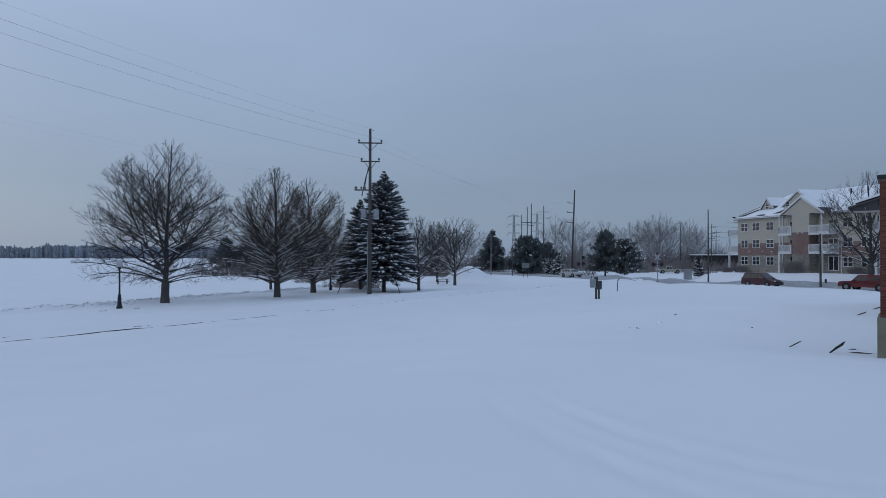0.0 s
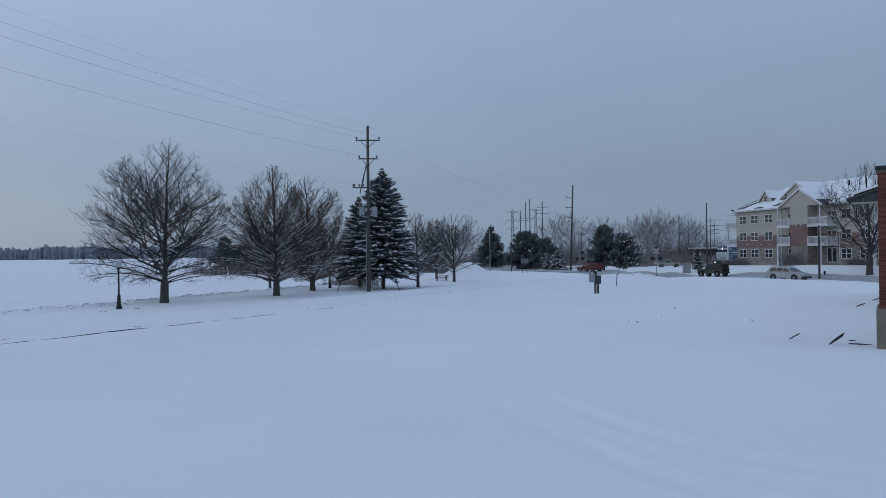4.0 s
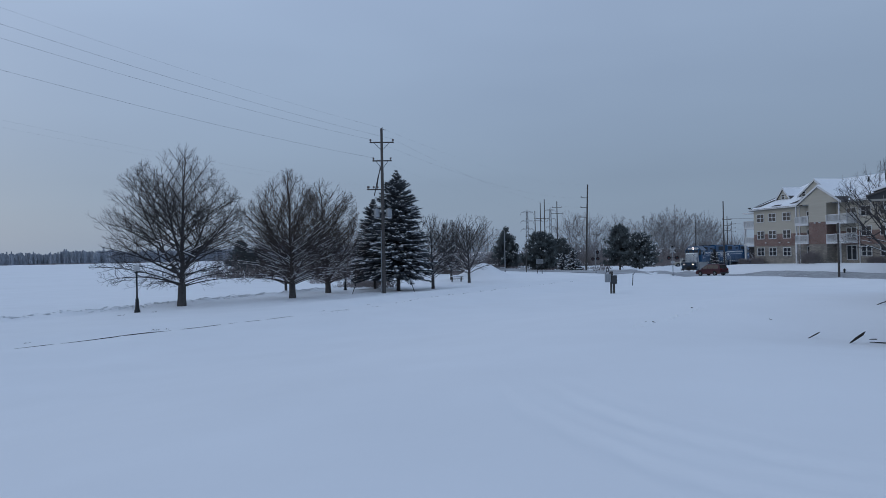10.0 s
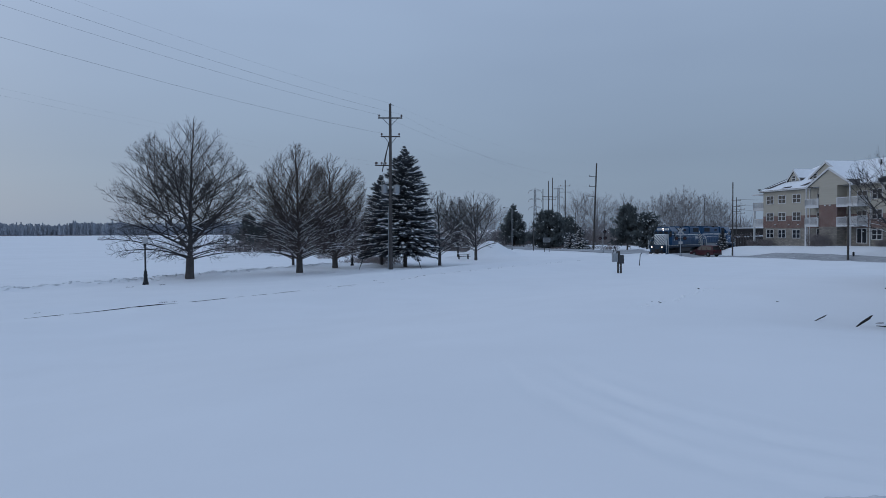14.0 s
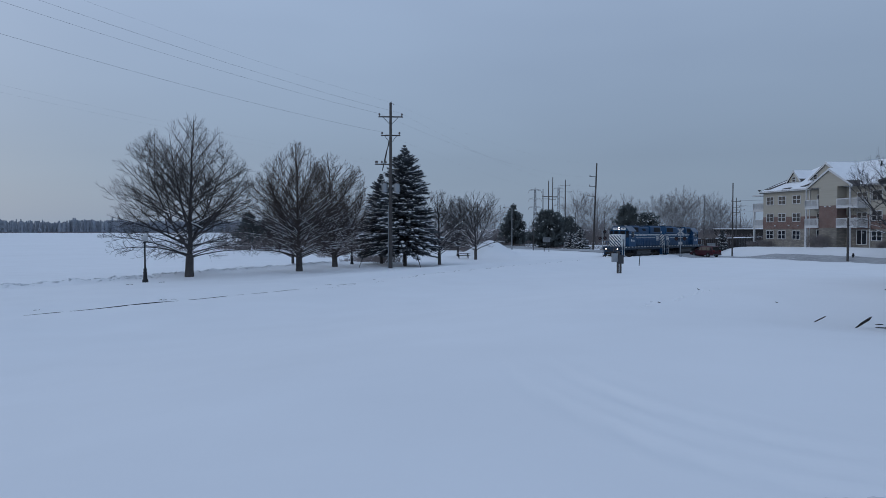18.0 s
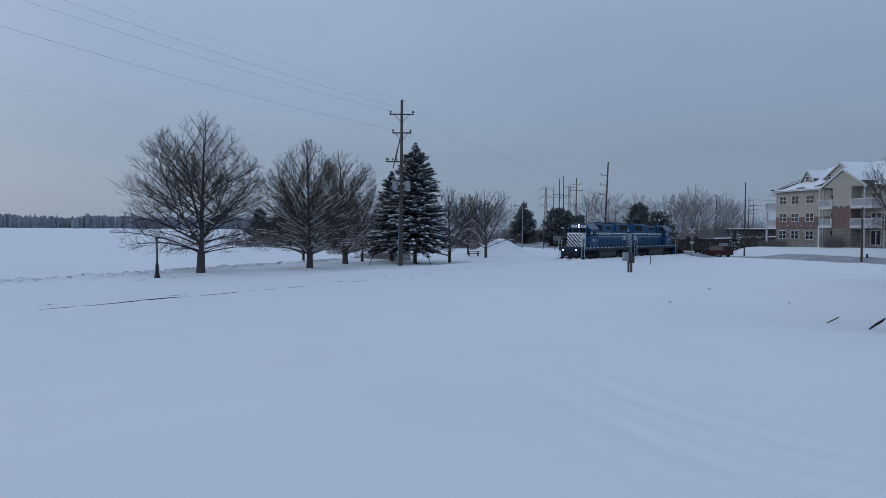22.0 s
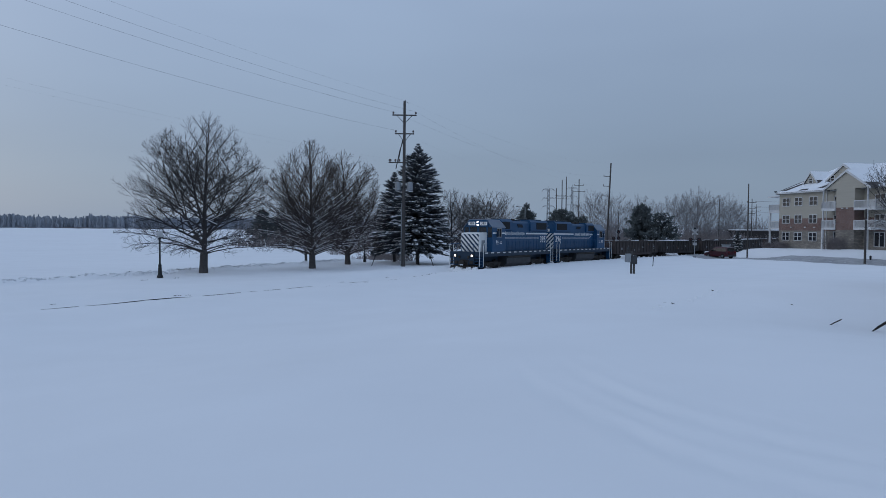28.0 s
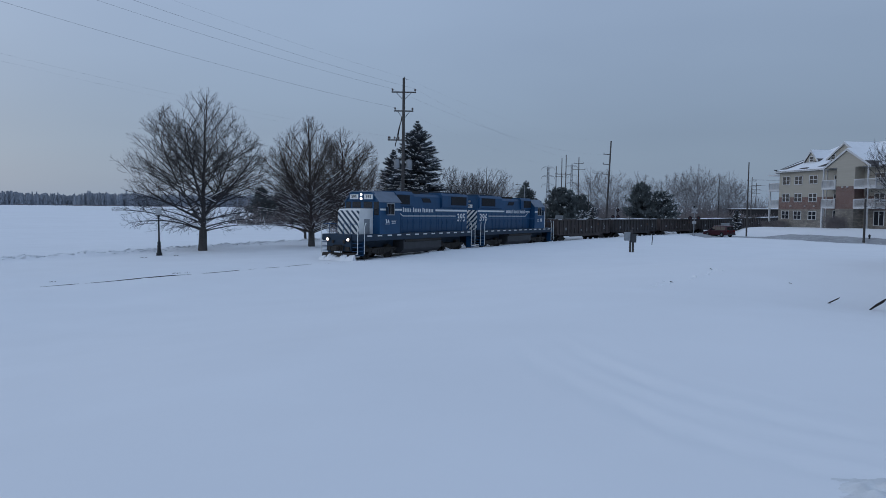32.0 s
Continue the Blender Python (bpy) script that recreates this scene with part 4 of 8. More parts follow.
            part("name_lettering", bm, WHITE_PAINT, hood, "plain white letter bars")
        lettering(number, 0.92, WHITE_PAINT, hood, pose(-6.9, s * 0.966, 2.80, 90, 0, 180 if s > 0 else 0))
        # emblem by the cab
        ya, yb = s * 1.512 - 0.006, s * 1.512 + 0.006
        for pts in ([(4.98, 2.50), (5.06, 2.74), (5.20, 2.74), (5.12, 2.50)], [(4.74, 2.52), (4.80, 2.72), (4.93, 2.72), (4.87, 2.52)], [(4.70, 2.42), (4.70, 2.45), (5.22, 2.45), (5.22, 2.42)]):
            bm = bmesh.new()
            prism(bm, pts, ya, yb)
            part("emblem", bm, WHITE_PAINT, L, "plain white emblem shape")
        for k in range(2):
            bm = bmesh.new()
            box(bm, 3.95, 4.45, ya, yb, 2.46 + k * 0.13, 2.51 + k * 0.13)
            part("letter_bar", bm, WHITE_PAINT, L, "plain white letter bar")
    # hood end with stripes, number board and lamps
    bm = bmesh.new()
    prism_x(bm, hood_outline(0.90, 1.55, 3.44, 0.02), -8.03, -8.0)
    part("striped_end_panel", bm, STRIPES, L)
    bm = bmesh.new()
    box(bm, -8.06, -8.0, -0.42, 0.42, 3.62, 3.90, 0.02)
    nb = part("number_board", bm, WHITE_PAINT, L)
    lettering(number, 0.30, BLACK_PAINT, nb, pose(-8.066, 0, 3.76, 90, 0, -90))
    bm = bmesh.new()
    for y in (-0.14, 0.14):
        rod(bm, (-8.0, y, 4.16), (-8.1, y, 4.16), 0.10, 0.10, 10)
    part("rear_lamp", bm, GALV, L)
    # short hood (nose)
    bm = bmesh.new()
    prism(bm, [(5.85, 1.50), (5.85, 3.42), (7.25, 3.38), (7.42, 3.28), (7.50, 1.50)], -0.92, 0.92)
    nose = part("short_hood", bm, WHITE_PAINT, L, "white low nose")
    bm = bmesh.new()
    a = [(7.512, -0.90, 1.52), (7.512, 0.90, 1.52), (7.432, 0.90, 3.28), (7.432, -0.90, 3.28)]
    v = [bm.verts.new(p) for p in a] + [bm.verts.new((p[0] + 0.008, p[1], p[2])) for p in a]
    for q in ((3, 2, 1, 0), (4, 5, 6, 7), (0, 1, 5, 4), (1, 2, 6, 5), (2, 3, 7, 6), (3, 0, 4, 7)):
        bm.faces.new([v[i] for i in q])
    part("striped_nose_front", bm, STRIPES, nose, "diagonal blue and white stripes")
    bm = bmesh.new()
    box(bm, 6.3, 6.95, 0.925, 0.945, 1.55, 2.75, 0.01)
    part("nose_door", bm, GALV, nose)
    # cab
    bm = bmesh.new()
    prism_x(bm, [(-1.50, 1.50), (-1.50, 3.82), (-0.86, 4.48), (0.86, 4.48), (1.50, 3.82), (1.50, 1.50)], 3.35, 5.9)
    cab = part("cab", bm, BLUE, L)
    bm = bmesh.new()
    for s in (-1, 1):
        a = [(3.25, s * 1.53, 3.83), (6.02, s * 1.53, 3.83), (6.02, s * 0.88, 4.50), (3.25, s * 0.88, 4.50)]
        v = [bm.verts.new(p) for p in a] + [bm.verts.new((p[0], p[1] + s * 0.012, p[2] + 0.03)) for p in a]
        fs = [bm.faces.new([v[i] for i in q]) for q in ((3, 2, 1, 0), (4, 5, 6, 7), (0, 1, 5, 4), (1, 2, 6, 5), (2, 3, 7, 6), (3, 0, 4, 7))]
        bmesh.ops.recalc_face_normals(bm, faces=fs)
    box(bm, 3.25, 6.02, -0.90, 0.90, 4.49, 4.55, 0.015)
    part("cab_roof", bm, ROOF_GREY, cab, "grey-blue cab roof")
    bm = bmesh.new()
    for y0, y1, z0 in ((-0.85, -0.12, 3.46), (0.12, 0.85, 3.46), (-1.42, -1.0, 3.0), (1.0, 1.42, 3.0)):
        box(bm, 5.9, 5.925, y0, y1, z0, 3.86, 0.008)
    part("windscreen", bm, DARK_GLASS, cab)
    for s in (-1, 1):
        bm = bmesh.new()
        box(bm, 4.15, 5.0, s * 1.502 - 0.012, s * 1.502 + 0.012, 3.06, 3.74, 0.01)
        part("side_window", bm, DARK_GLASS, cab)
        bm = bmesh.new()
        for x0, x1, z0, z1 in ((4.09, 5.06, 3.0, 3.06), (4.09, 5.06, 3.74, 3.80), (4.09, 4.15, 3.06, 3.74), (5.0, 5.06, 3.06, 3.74), (4.56, 4.60, 3.06, 3.74)):
            box(bm, x0, x1, s * 1.51 - 0.015, s * 1.51 + 0.015, z0, z1)
        part("window_frame", bm, GALV, cab)
        bm = bmesh.new()
        ya, yb = sorted((s * 1.55, s * 1.72))
        box(bm, 5.12, 5.22, ya, yb, 3.05, 3.55, 0.01)
        part("mirror", bm, BLUE_DARK, cab)
        for x0, x1 in ((3.36, 4.07), (5.08, 5.86)):
            bm = bmesh.new()
            box(bm, x0, x1, s * 1.505 - 0.006, s * 1.505 + 0.006, 3.31, 3.43)
            part("cab_stripe", bm, WHITE_PAINT, cab)
    # number boards and headlight over the windscreen
    bm = bmesh.new()
    box(bm, 5.88, 6.02, -1.08, 1.08, 3.92, 4.46, 0.05)
    hb = part("headlight_housing", bm, BLUE, cab)
    for y in (-0.62, 0.62):
        bm = bmesh.new()
        box(bm, 6.02, 6.04, y - 0.36, y + 0.36, 4.02, 4.32, 0.008)
        nb = part("number_board", bm, WHITE_PAINT, cab)
        lettering(number, 0.29, BLACK_PAINT, nb, pose(6.046, y, 4.17, 90, 0, 90))
    for z in (4.06, 4.31):
        bm = bmesh.new()
        rod(bm, (6.02, 0, z), (6.07, 0, z), 0.075, 0.075, 14)
        part("headlight", bm, LIT if number == "395" else GALV, cab)
    # pilot, plough, steps, ditch lights, couplers
    for e in (1, -1):
        bm = bmesh.new()
        box(bm, min(e * 8.30, e * 8.48), max(e * 8.30, e * 8.48), -1.02, 1.02, 0.66, 1.80, 0.02)
        box(bm, min(e * 8.30, e * 8.42), max(e * 8.30, e * 8.42), -1.50, -1.02, 1.40, 1.80, 0.02)
        box(bm, min(e * 8.30, e * 8.42), max(e * 8.30, e * 8.42), 1.02, 1.50, 1.40, 1.80, 0.02)
        pil = part("pilot", bm, BLUE_DARK, L)
        for y0, y1, z0, z1 in ((-0.95, -0.62, 0.72, 1.0), (0.60, 0.92, 0.70, 0.98), (-0.30, 0.30, 0.66, 1.10), (-0.55, -0.38, 1.2, 1.42), (0.38, 0.55, 1.2, 1.42)):
            bm = bmesh.new()
            box(bm, min(e * 8.48, e * 8.58), max(e * 8.48, e * 8.58), y0, y1, z0, z1, 0.015)
            part("pilot_fitting", bm, UNDER, L)
        if e > 0:
            bm = bmesh.new()
            prism(bm, [(8.45, 0.12), (8.40, 0.56), (8.52, 0.58), (8.70, 0.10)], -1.35, 1.35)
            pl = part("snow_plough", bm, UNDER, L)
            bm = bmesh.new()
            rng = random.Random(4)
            for k in range(13):
                y = -1.42 + k * 0.22
                h = rng.uniform(0.18, 0.40)
                prism(bm, [(8.50, 0.08), (8.58, 0.10 + h), (8.76, 0.08 + h * 0.75), (8.92, 0.05), (8.72, 0.0)], y, y + rng.uniform(0.215, 0.235))
            part("packed_snow", bm, SNOW_CAP, pl, "snow packed on the plough")
            for y in (-0.86, 0.86):
                bm = bmesh.new()
                rod(bm, (8.48, y, 1.46), (8.60, y, 1.46), 0.15, 0.15, 14)
                dl = part("ditch_light_housing", bm, UNDER, pil)
                bm = bmesh.new()
                rod(bm, (8.60, y, 1.46), (8.63, y, 1.46), 0.09, 0.09, 14)
                part("ditch_light", bm, LIT if number == "395" else GALV, L)
        bm = bmesh.new()
        box(bm, min(e * 8.5, e * 8.98), max(e * 8.5, e * 8.98), -0.14, 0.14, 0.74, 0.98, 0.03)
        box(bm, min(e * 8.86, e * 9.02), max(e * 8.86, e * 9.02), -0.22, 0.22, 0.70, 1.02, 0.03)
        part("coupler", bm, UNDER, L)
        for y in (-0.45, -0.33, 0.33, 0.45):
            bm = bmesh.new()
            pipe(bm, [(e * 8.48, y, 1.05), (e * 8.64, y, 0.95), (e * 8.70, y, 0.65), (e * 8.66, y, 0.42)], 0.03)
            part("brake_hose", bm, UNDER, L)
        for s in (-1, 1):
            bm = bmesh.new()
            for k in range(5):
                box(bm, min(e * 7.75, e * 8.4), max(e * 7.75, e * 8.4), s * 1.28 - 0.24, s * 1.28 + 0.24, 0.38 + k * 0.28, 0.42 + k * 0.28)
            box(bm, min(e * 7.70, e * 7.76), max(e * 7.70, e * 7.76), s * 1.28 - 0.24, s * 1.28 + 0.24, 0.36, 1.40)
            part("step_well", bm, BLUE, L)
            bm = bmesh.new()
            pipe(bm, [(e * 8.44, s * 1.53, 0.5), (e * 8.44, s * 1.53, 2.2), (e * 8.36, s * 1.53, 2.48)], 0.028)
            pipe(bm, [(e * 7.72, s * 1.55, 0.5), (e * 7.72, s * 1.55, 2.25), (e * 7.60, s * 1.55, 2.5), (e * 7.45, s * 1.50, 2.5)], 0.028)
            part("white_grab_rail", bm, WHITE_PAINT, L, "white step handrail")
        for s in (-1, 1):
            bm = bmesh.new()
            pipe(bm, [(e * 8.38, s * 1.45, 2.45), (e * 8.38, s * 0.32, 2.45), (e * 8.38, s * 0.32, 1.5)], 0.022)
            rod(bm, (e * 8.38, s * 0.9, 1.5), (e * 8.38, s * 0.9, 2.45), 0.02, 0.02, 6)
            part("end_railing", bm, BLUE, L)
    # walkway railings
    for s in (-1, 1):
        bm = bmesh.new()
        for i in range(9):
            x = -7.3 + i * 1.28
            rod(bm, (x, s * 1.46, 1.78), (x, s * 1.46, 2.75), 0.02, 0.02, 6)
        rod(bm, (-7.5, s * 1.46, 2.75), (3.2, s * 1.46, 2.75), 0.02, 0.02, 6)
        part("walkway_railing", bm, BLUE, L)
    # horn, aerials
    bm = bmesh.new()
    rod(bm, (4.2, 0.3, 4.55), (4.7, 0.3, 4.66), 0.03, 0.08, 8)
    rod(bm, (4.2, 0.45, 4.55), (4.6, 0.45, 4.64), 0.03, 0.07, 8)
    part("horn", bm, GALV, L)
    return L


def gondola(mat, label, load_z):
    """A low open freight car with ribbed sides, snow on its load and rims."""
    G = empty("gondola_car", Matrix(), label, "freight car", "gondola cars of the train")
    hl, top, bot = 7.95, 2.68, 0.98
    for s in (-1, 1):
        bm = bmesh.new()
        box(bm, -hl, hl, s * 1.43 - 0.02, s * 1.43 + 0.02, bot, top - 0.1)
        box(bm, -hl, hl, s * 1.47 - 0.06, s * 1.47 + 0.06, top - 0.12, top, 0.015)
        prism(bm, [(-hl, bot + 0.12), (hl, bot + 0.12), (hl, bot - 0.05), (hl - 2.4, bot - 0.05), (hl - 3.4, bot - 0.28), (-hl + 3.4, bot - 0.28), (-hl + 2.4, bot - 0.05), (-hl, bot - 0.05)], s * 1.46 - 0.04, s * 1.46 + 0.04)
        part("side", bm, mat, G)
    bm = bmesh.new()
    box(bm, -0.055, 0.055, -0.06, 0.06, bot + 0.02, top - 0.11, 0.012)
    rib = bpy.data.meshes.new("side_rib")
    bm.to_mesh(rib)
    bm.free()
    rib.materials.append(HIGHLIGHT_RIB)
    for s in (-1, 1):
        for i in range(15):
            shared("side_rib", rib, G, pose(-7.55 + i * 15.1 / 14, s * 1.505, 0))
    for e in (-1, 1):
        bm = bmesh.new()
        box(bm, e * hl - 0.05, e * hl + 0.05, -1.45, 1.45, bot, top)
        for z in (1.3, 1.65, 2.0):
            box(bm, e * (hl + 0.05) - 0.05, e * (hl + 0.05) + 0.05, -1.4, 1.4, z, z + 0.1)
        part("end_wall", bm, mat, G)
        bm = bmesh.new()
        box(bm, min(e * 7.9, e * 8.62), max(e * 7.9, e * 8.62), -0.14, 0.14, 0.74, 0.98)
        box(bm, min(e * 8.5, e * 8.7), max(e * 8.5, e * 8.7), -0.2, 0.2, 0.70, 1.0)
        part("coupler", bm, UNDER, G)
        bm = bmesh.new()
        s = e
        for k in range(5):
            rod(bm, (e * 7.62, s * 1.585, 0.75 + k * 0.36), (e * 7.2, s * 1.585, 0.75 + k * 0.36), 0.016, 0.016, 5)
        for x in (7.2, 7.62):
            rod(bm, (e * x, s * 1.58, 0.7), (e * x, s * 1.58, top), 0.016, 0.016, 5)
        part("ladder", bm, mat, G)
        truck(G, e * 6.1, 1.75, 0.42, CAR_WHEELS, False)
    bm = bmesh.new()
    box(bm, -hl, hl, -1.4, 1.4, bot - 0.02, bot + 0.08)
    box(bm, -hl, hl, -0.2, 0.2, bot - 0.3, bot - 0.02)
    part("floor", bm, mat, G)
    bm = bmesh.new()
    n = 24
    rng = random.Random(int(load_z * 100))
    rows = []
    for i in range(n + 1):
        x = -hl + 0.06 + (2 * hl - 0.12) * i / n
        rows.append([bm.verts.new((x, y, load_z + (0.10 * math.sin(x * 0.9) + rng.uniform(-0.05, 0.05)) * (1 - (y / 1.5) ** 2) + (0.05 if abs(y) > 1.2 else 0.14))) for y in (-1.39, -0.7, 0, 0.7, 1.39)])
    for p, q in zip(rows[:-1], rows[1:]):
        for j in range(4):
            bm.faces.new((p[j], q[j], q[j + 1], p[j + 1]))
    part("snow_load", bm, SNOW_CAP, G, "snow lying in the open car", True)
    for s in (-1, 1):
        x = -hl + 0.2
        while x < hl - 0.4:
            ln = rng.uniform(0.8, 3.0)
            if rng.random() < 0.75:
                bm = bmesh.new()
                box(bm, x, min(x + ln, hl - 0.1), s * 1.47 - 0.05, s * 1.47 + 0.05, top, top + rng.uniform(0.02, 0.06), 0.008)
                part("rim_snow", bm, SNOW_CAP, G, "thin snow on the top rail")
            x += ln + 0.1
    # faded stencilled markings
    bm = bmesh.new()
    for s in (-1, 1):
        for x, w, z, hgt in ((-6.5, 0.5, 1.75, 0.16), (-6.5, 0.62, 1.50, 0.12), (5.35, 0.5, 1.45, 0.3), (1.05, 0.34, 1.3, 0.22), (-2.1, 0.4, 1.65, 0.2)):
            box(bm, x, x + w, s * 1.452 - 0.004, s * 1.452 + 0.004, z, z + hgt)
    part("stencil_bars", bm, GALV, G, "faded plain lettering bars")
    for k in range(16):
        s = 1 if k % 2 else -1
        x, z, w = -7.2 + 0.95 * k + rng.uniform(-0.2, 0.2), rng.uniform(1.15, 2.2), rng.uniform(0.12, 0.42)
        bm = bmesh.new()
        prism(bm, [(x, z), (x + w, z + rng.uniform(-0.05, 0.05)), (x + w * 0.9, z + rng.uniform(0.1, 0.3)), (x + w * 0.4, z + rng.uniform(0.2, 0.42)), (x + 0.02, z + rng.uniform(0.08, 0.2))], s * 1.453 - 0.004, s * 1.453 + 0.004)
        part("worn_patch", bm, (FADED, RUST_PATCH)[k % 3 == 0], G, "worn patch of paint")
    return G


def raise_body(L, k=1.08, sill=1.80):
    """Draws out what stands above the sill to the true height of the roof."""
    done = set()
    for o in L.children_recursive:
        if o.type != "MESH" or o.matrix_basis != Matrix():
            if o.matrix_basis.translation.z > sill:
                o.matrix_basis.translation.z = sill + (o.matrix_basis.translation.z - sill) * k
            if o.name.startswith("hood_door") and o.data.name not in done:
                done.add(o.data.name)
                for v in o.data.vertices:
                    v.co.z *= k
            continue
        for v in o.data.vertices:
            if v.co.z > sill:
                v.co.z = sill + (v.co.z - sill) * k


LEAD = locomotive("395", "blue and white diesel locomotive with striped nose and lit headlamps")
SECOND = locomotive("396", "blue and white diesel locomotive running long hood first")
for engine in (LEAD, SECOND):
    raise_body(engine)
GON_A = gondola(CAR_BROWN, "rusty brown open gondola car with ribbed sides and snow", 2.34)
GON_B = gondola(CAR_BLACK, "black open gondola car with ribbed sides and snow", 2.52)
CARS = [GON_A, GON_B]
for k in range(5):
    src = GON_B if k % 2 else GON_A
    c = copy_thing(src, Matrix())
    CARS.append(c)
    for t in c.children:
        if t.name.startswith("truck"):
            for w in t.children:
                WHEELS.append((w, w.matrix_basis.translation.x, 0.42))

TRAIN = [(LEAD, 3.0 - 9.02, 10.36, 0), (SECOND, 3.0 - 18.04 - 9.02, 10.36, 180)]
back = 3.0 - 36.08
for c in CARS:
    TRAIN.append((c, back - 8.7, 12.2, 0))
    back -= 17.4


def train_s(t):
    """How far the leading headlight has come along the track."""
    u = (t - 19.0) / 10.0
    return 43.70 * u - 0.535 * u * u + 0.448 * u ** 3


def track_point(s):
    x, y = float(np.interp(s, TRACK_S, TRACK_X)), float(np.interp(s, TRACK_S, TRACK_Y))
    return Vector((x, y, float(rail_height(y))))


def car_pose(s, base, turn=0):
    a, b = track_point(s + base / 2), track_point(s - base / 2)
    d = (a - b).normalized()
    w = Vector((0, 0, 1)).cross(d).normalized()
    m = Matrix((d, w, d.cross(w))).transposed().to_4x4()
    m.translation = (a + b) / 2
    return m @ pose(0, 0, 0, 0, 0, turn)


for car, behind, base, turn in TRAIN:
    car.matrix_basis = car_pose(train_s(0) + behind, base, turn)


# ---- road traffic ----
TYRE = material("tyre_rubber", (0.018, 0.018, 0.019), 0.85, 0, 10.0, 0.2)
RIM = material("alloy_rim", (0.24, 0.25, 0.26), 0.4, 0.7, 10.0, 0.1)
CHROME_GREY = material("bumper_plastic", (0.05, 0.052, 0.056), 0.6, 0, 10.0, 0.1)
LAMP_RED = material("tail_lamp", (0.14, 0.010, 0.012), 0.25, 0, 10.0, 0.1)
LAMP_CLEAR = material("headlamp_lens", (0.55, 0.57, 0.60), 0.15, 0, 10.0, 0.1)


def wheel_mesh(r, w):
    bm = bmesh.new()
    rod(bm, (0, -w / 2, 0), (0, w / 2, 0), r, r, 18)
    es = [e for e in bm.edges if len(e.link_faces) == 2 and any(len(f.verts) > 4 for f in e.link_faces)]
    bmesh.ops.bevel(bm, geom=es, offset=r * 0.12, segments=2, affect="EDGES")
    tyre = bpy.data.meshes.new("tyre")
    bm.to_mesh(tyre)
    bm.free()
    tyre.materials.append(TYRE)
    bm = bmesh.new()
    for s in (-1, 1):
        rod(bm, (0, s * w * 0.46, 0), (0, s * (w * 0.5 + 0.012), 0), r * 0.62, r * 0.56, 14)
        for k in range(5):
            a = k * 1.2566
            rod(bm, (0, s * (w / 2 + 0.012), 0), (r * 0.5 * math.cos(a), s * (w / 2 + 0.014), r * 0.5 * math.sin(a)), 0.045, 0.035, 5)
    rim = bpy.data.meshes.new("rim")
    bm.to_mesh(rim)
    bm.free()
    rim.materials.append(RIM)
    return tyre, rim


def loft(bm, rings):
    """Skins over closed rings of equal count."""
    vs = [[bm.verts.new(p) for p in r] for r in rings]
    n = len(rings[0])
    for a, b in zip(vs[:-1], vs[1:]):
        for i in range(n):
            bm.faces.new((a[i], a[(i + 1) % n], b[(i + 1) % n], b[i]))
    bm.faces.new(vs[0][::-1])
    bm.faces.new(vs[-1])
    bmesh.ops.recalc_face_normals(bm, faces=bm.faces[:])
    return bm


def slab(bm, side, half, tuck):
    """A body: the side outline (x, z), drawn out to the width, its edges drawn in by tuck."""
    loft(bm, [[(x, -half + tuck * 0.35, z) for x, z in shrink(side, tuck * 0.8)], [(x, -half, z) for x, z in side], [(x, half, z) for x, z in side], [(x, half - tuck * 0.35, z) for x, z in shrink(side, tuck * 0.8)]])
    return bm


def shrink(pts, d):
    cx, cz = sum(p[0] for p in pts) / len(pts), sum(p[1] for p in pts) / len(pts)
    return [(x - d * (1 if x > cx else -1) * min(1, abs(x - cx) * 2), z - d * (1 if z > cz else -1) * min(1, abs(z - cz) * 2)) for x, z in pts]


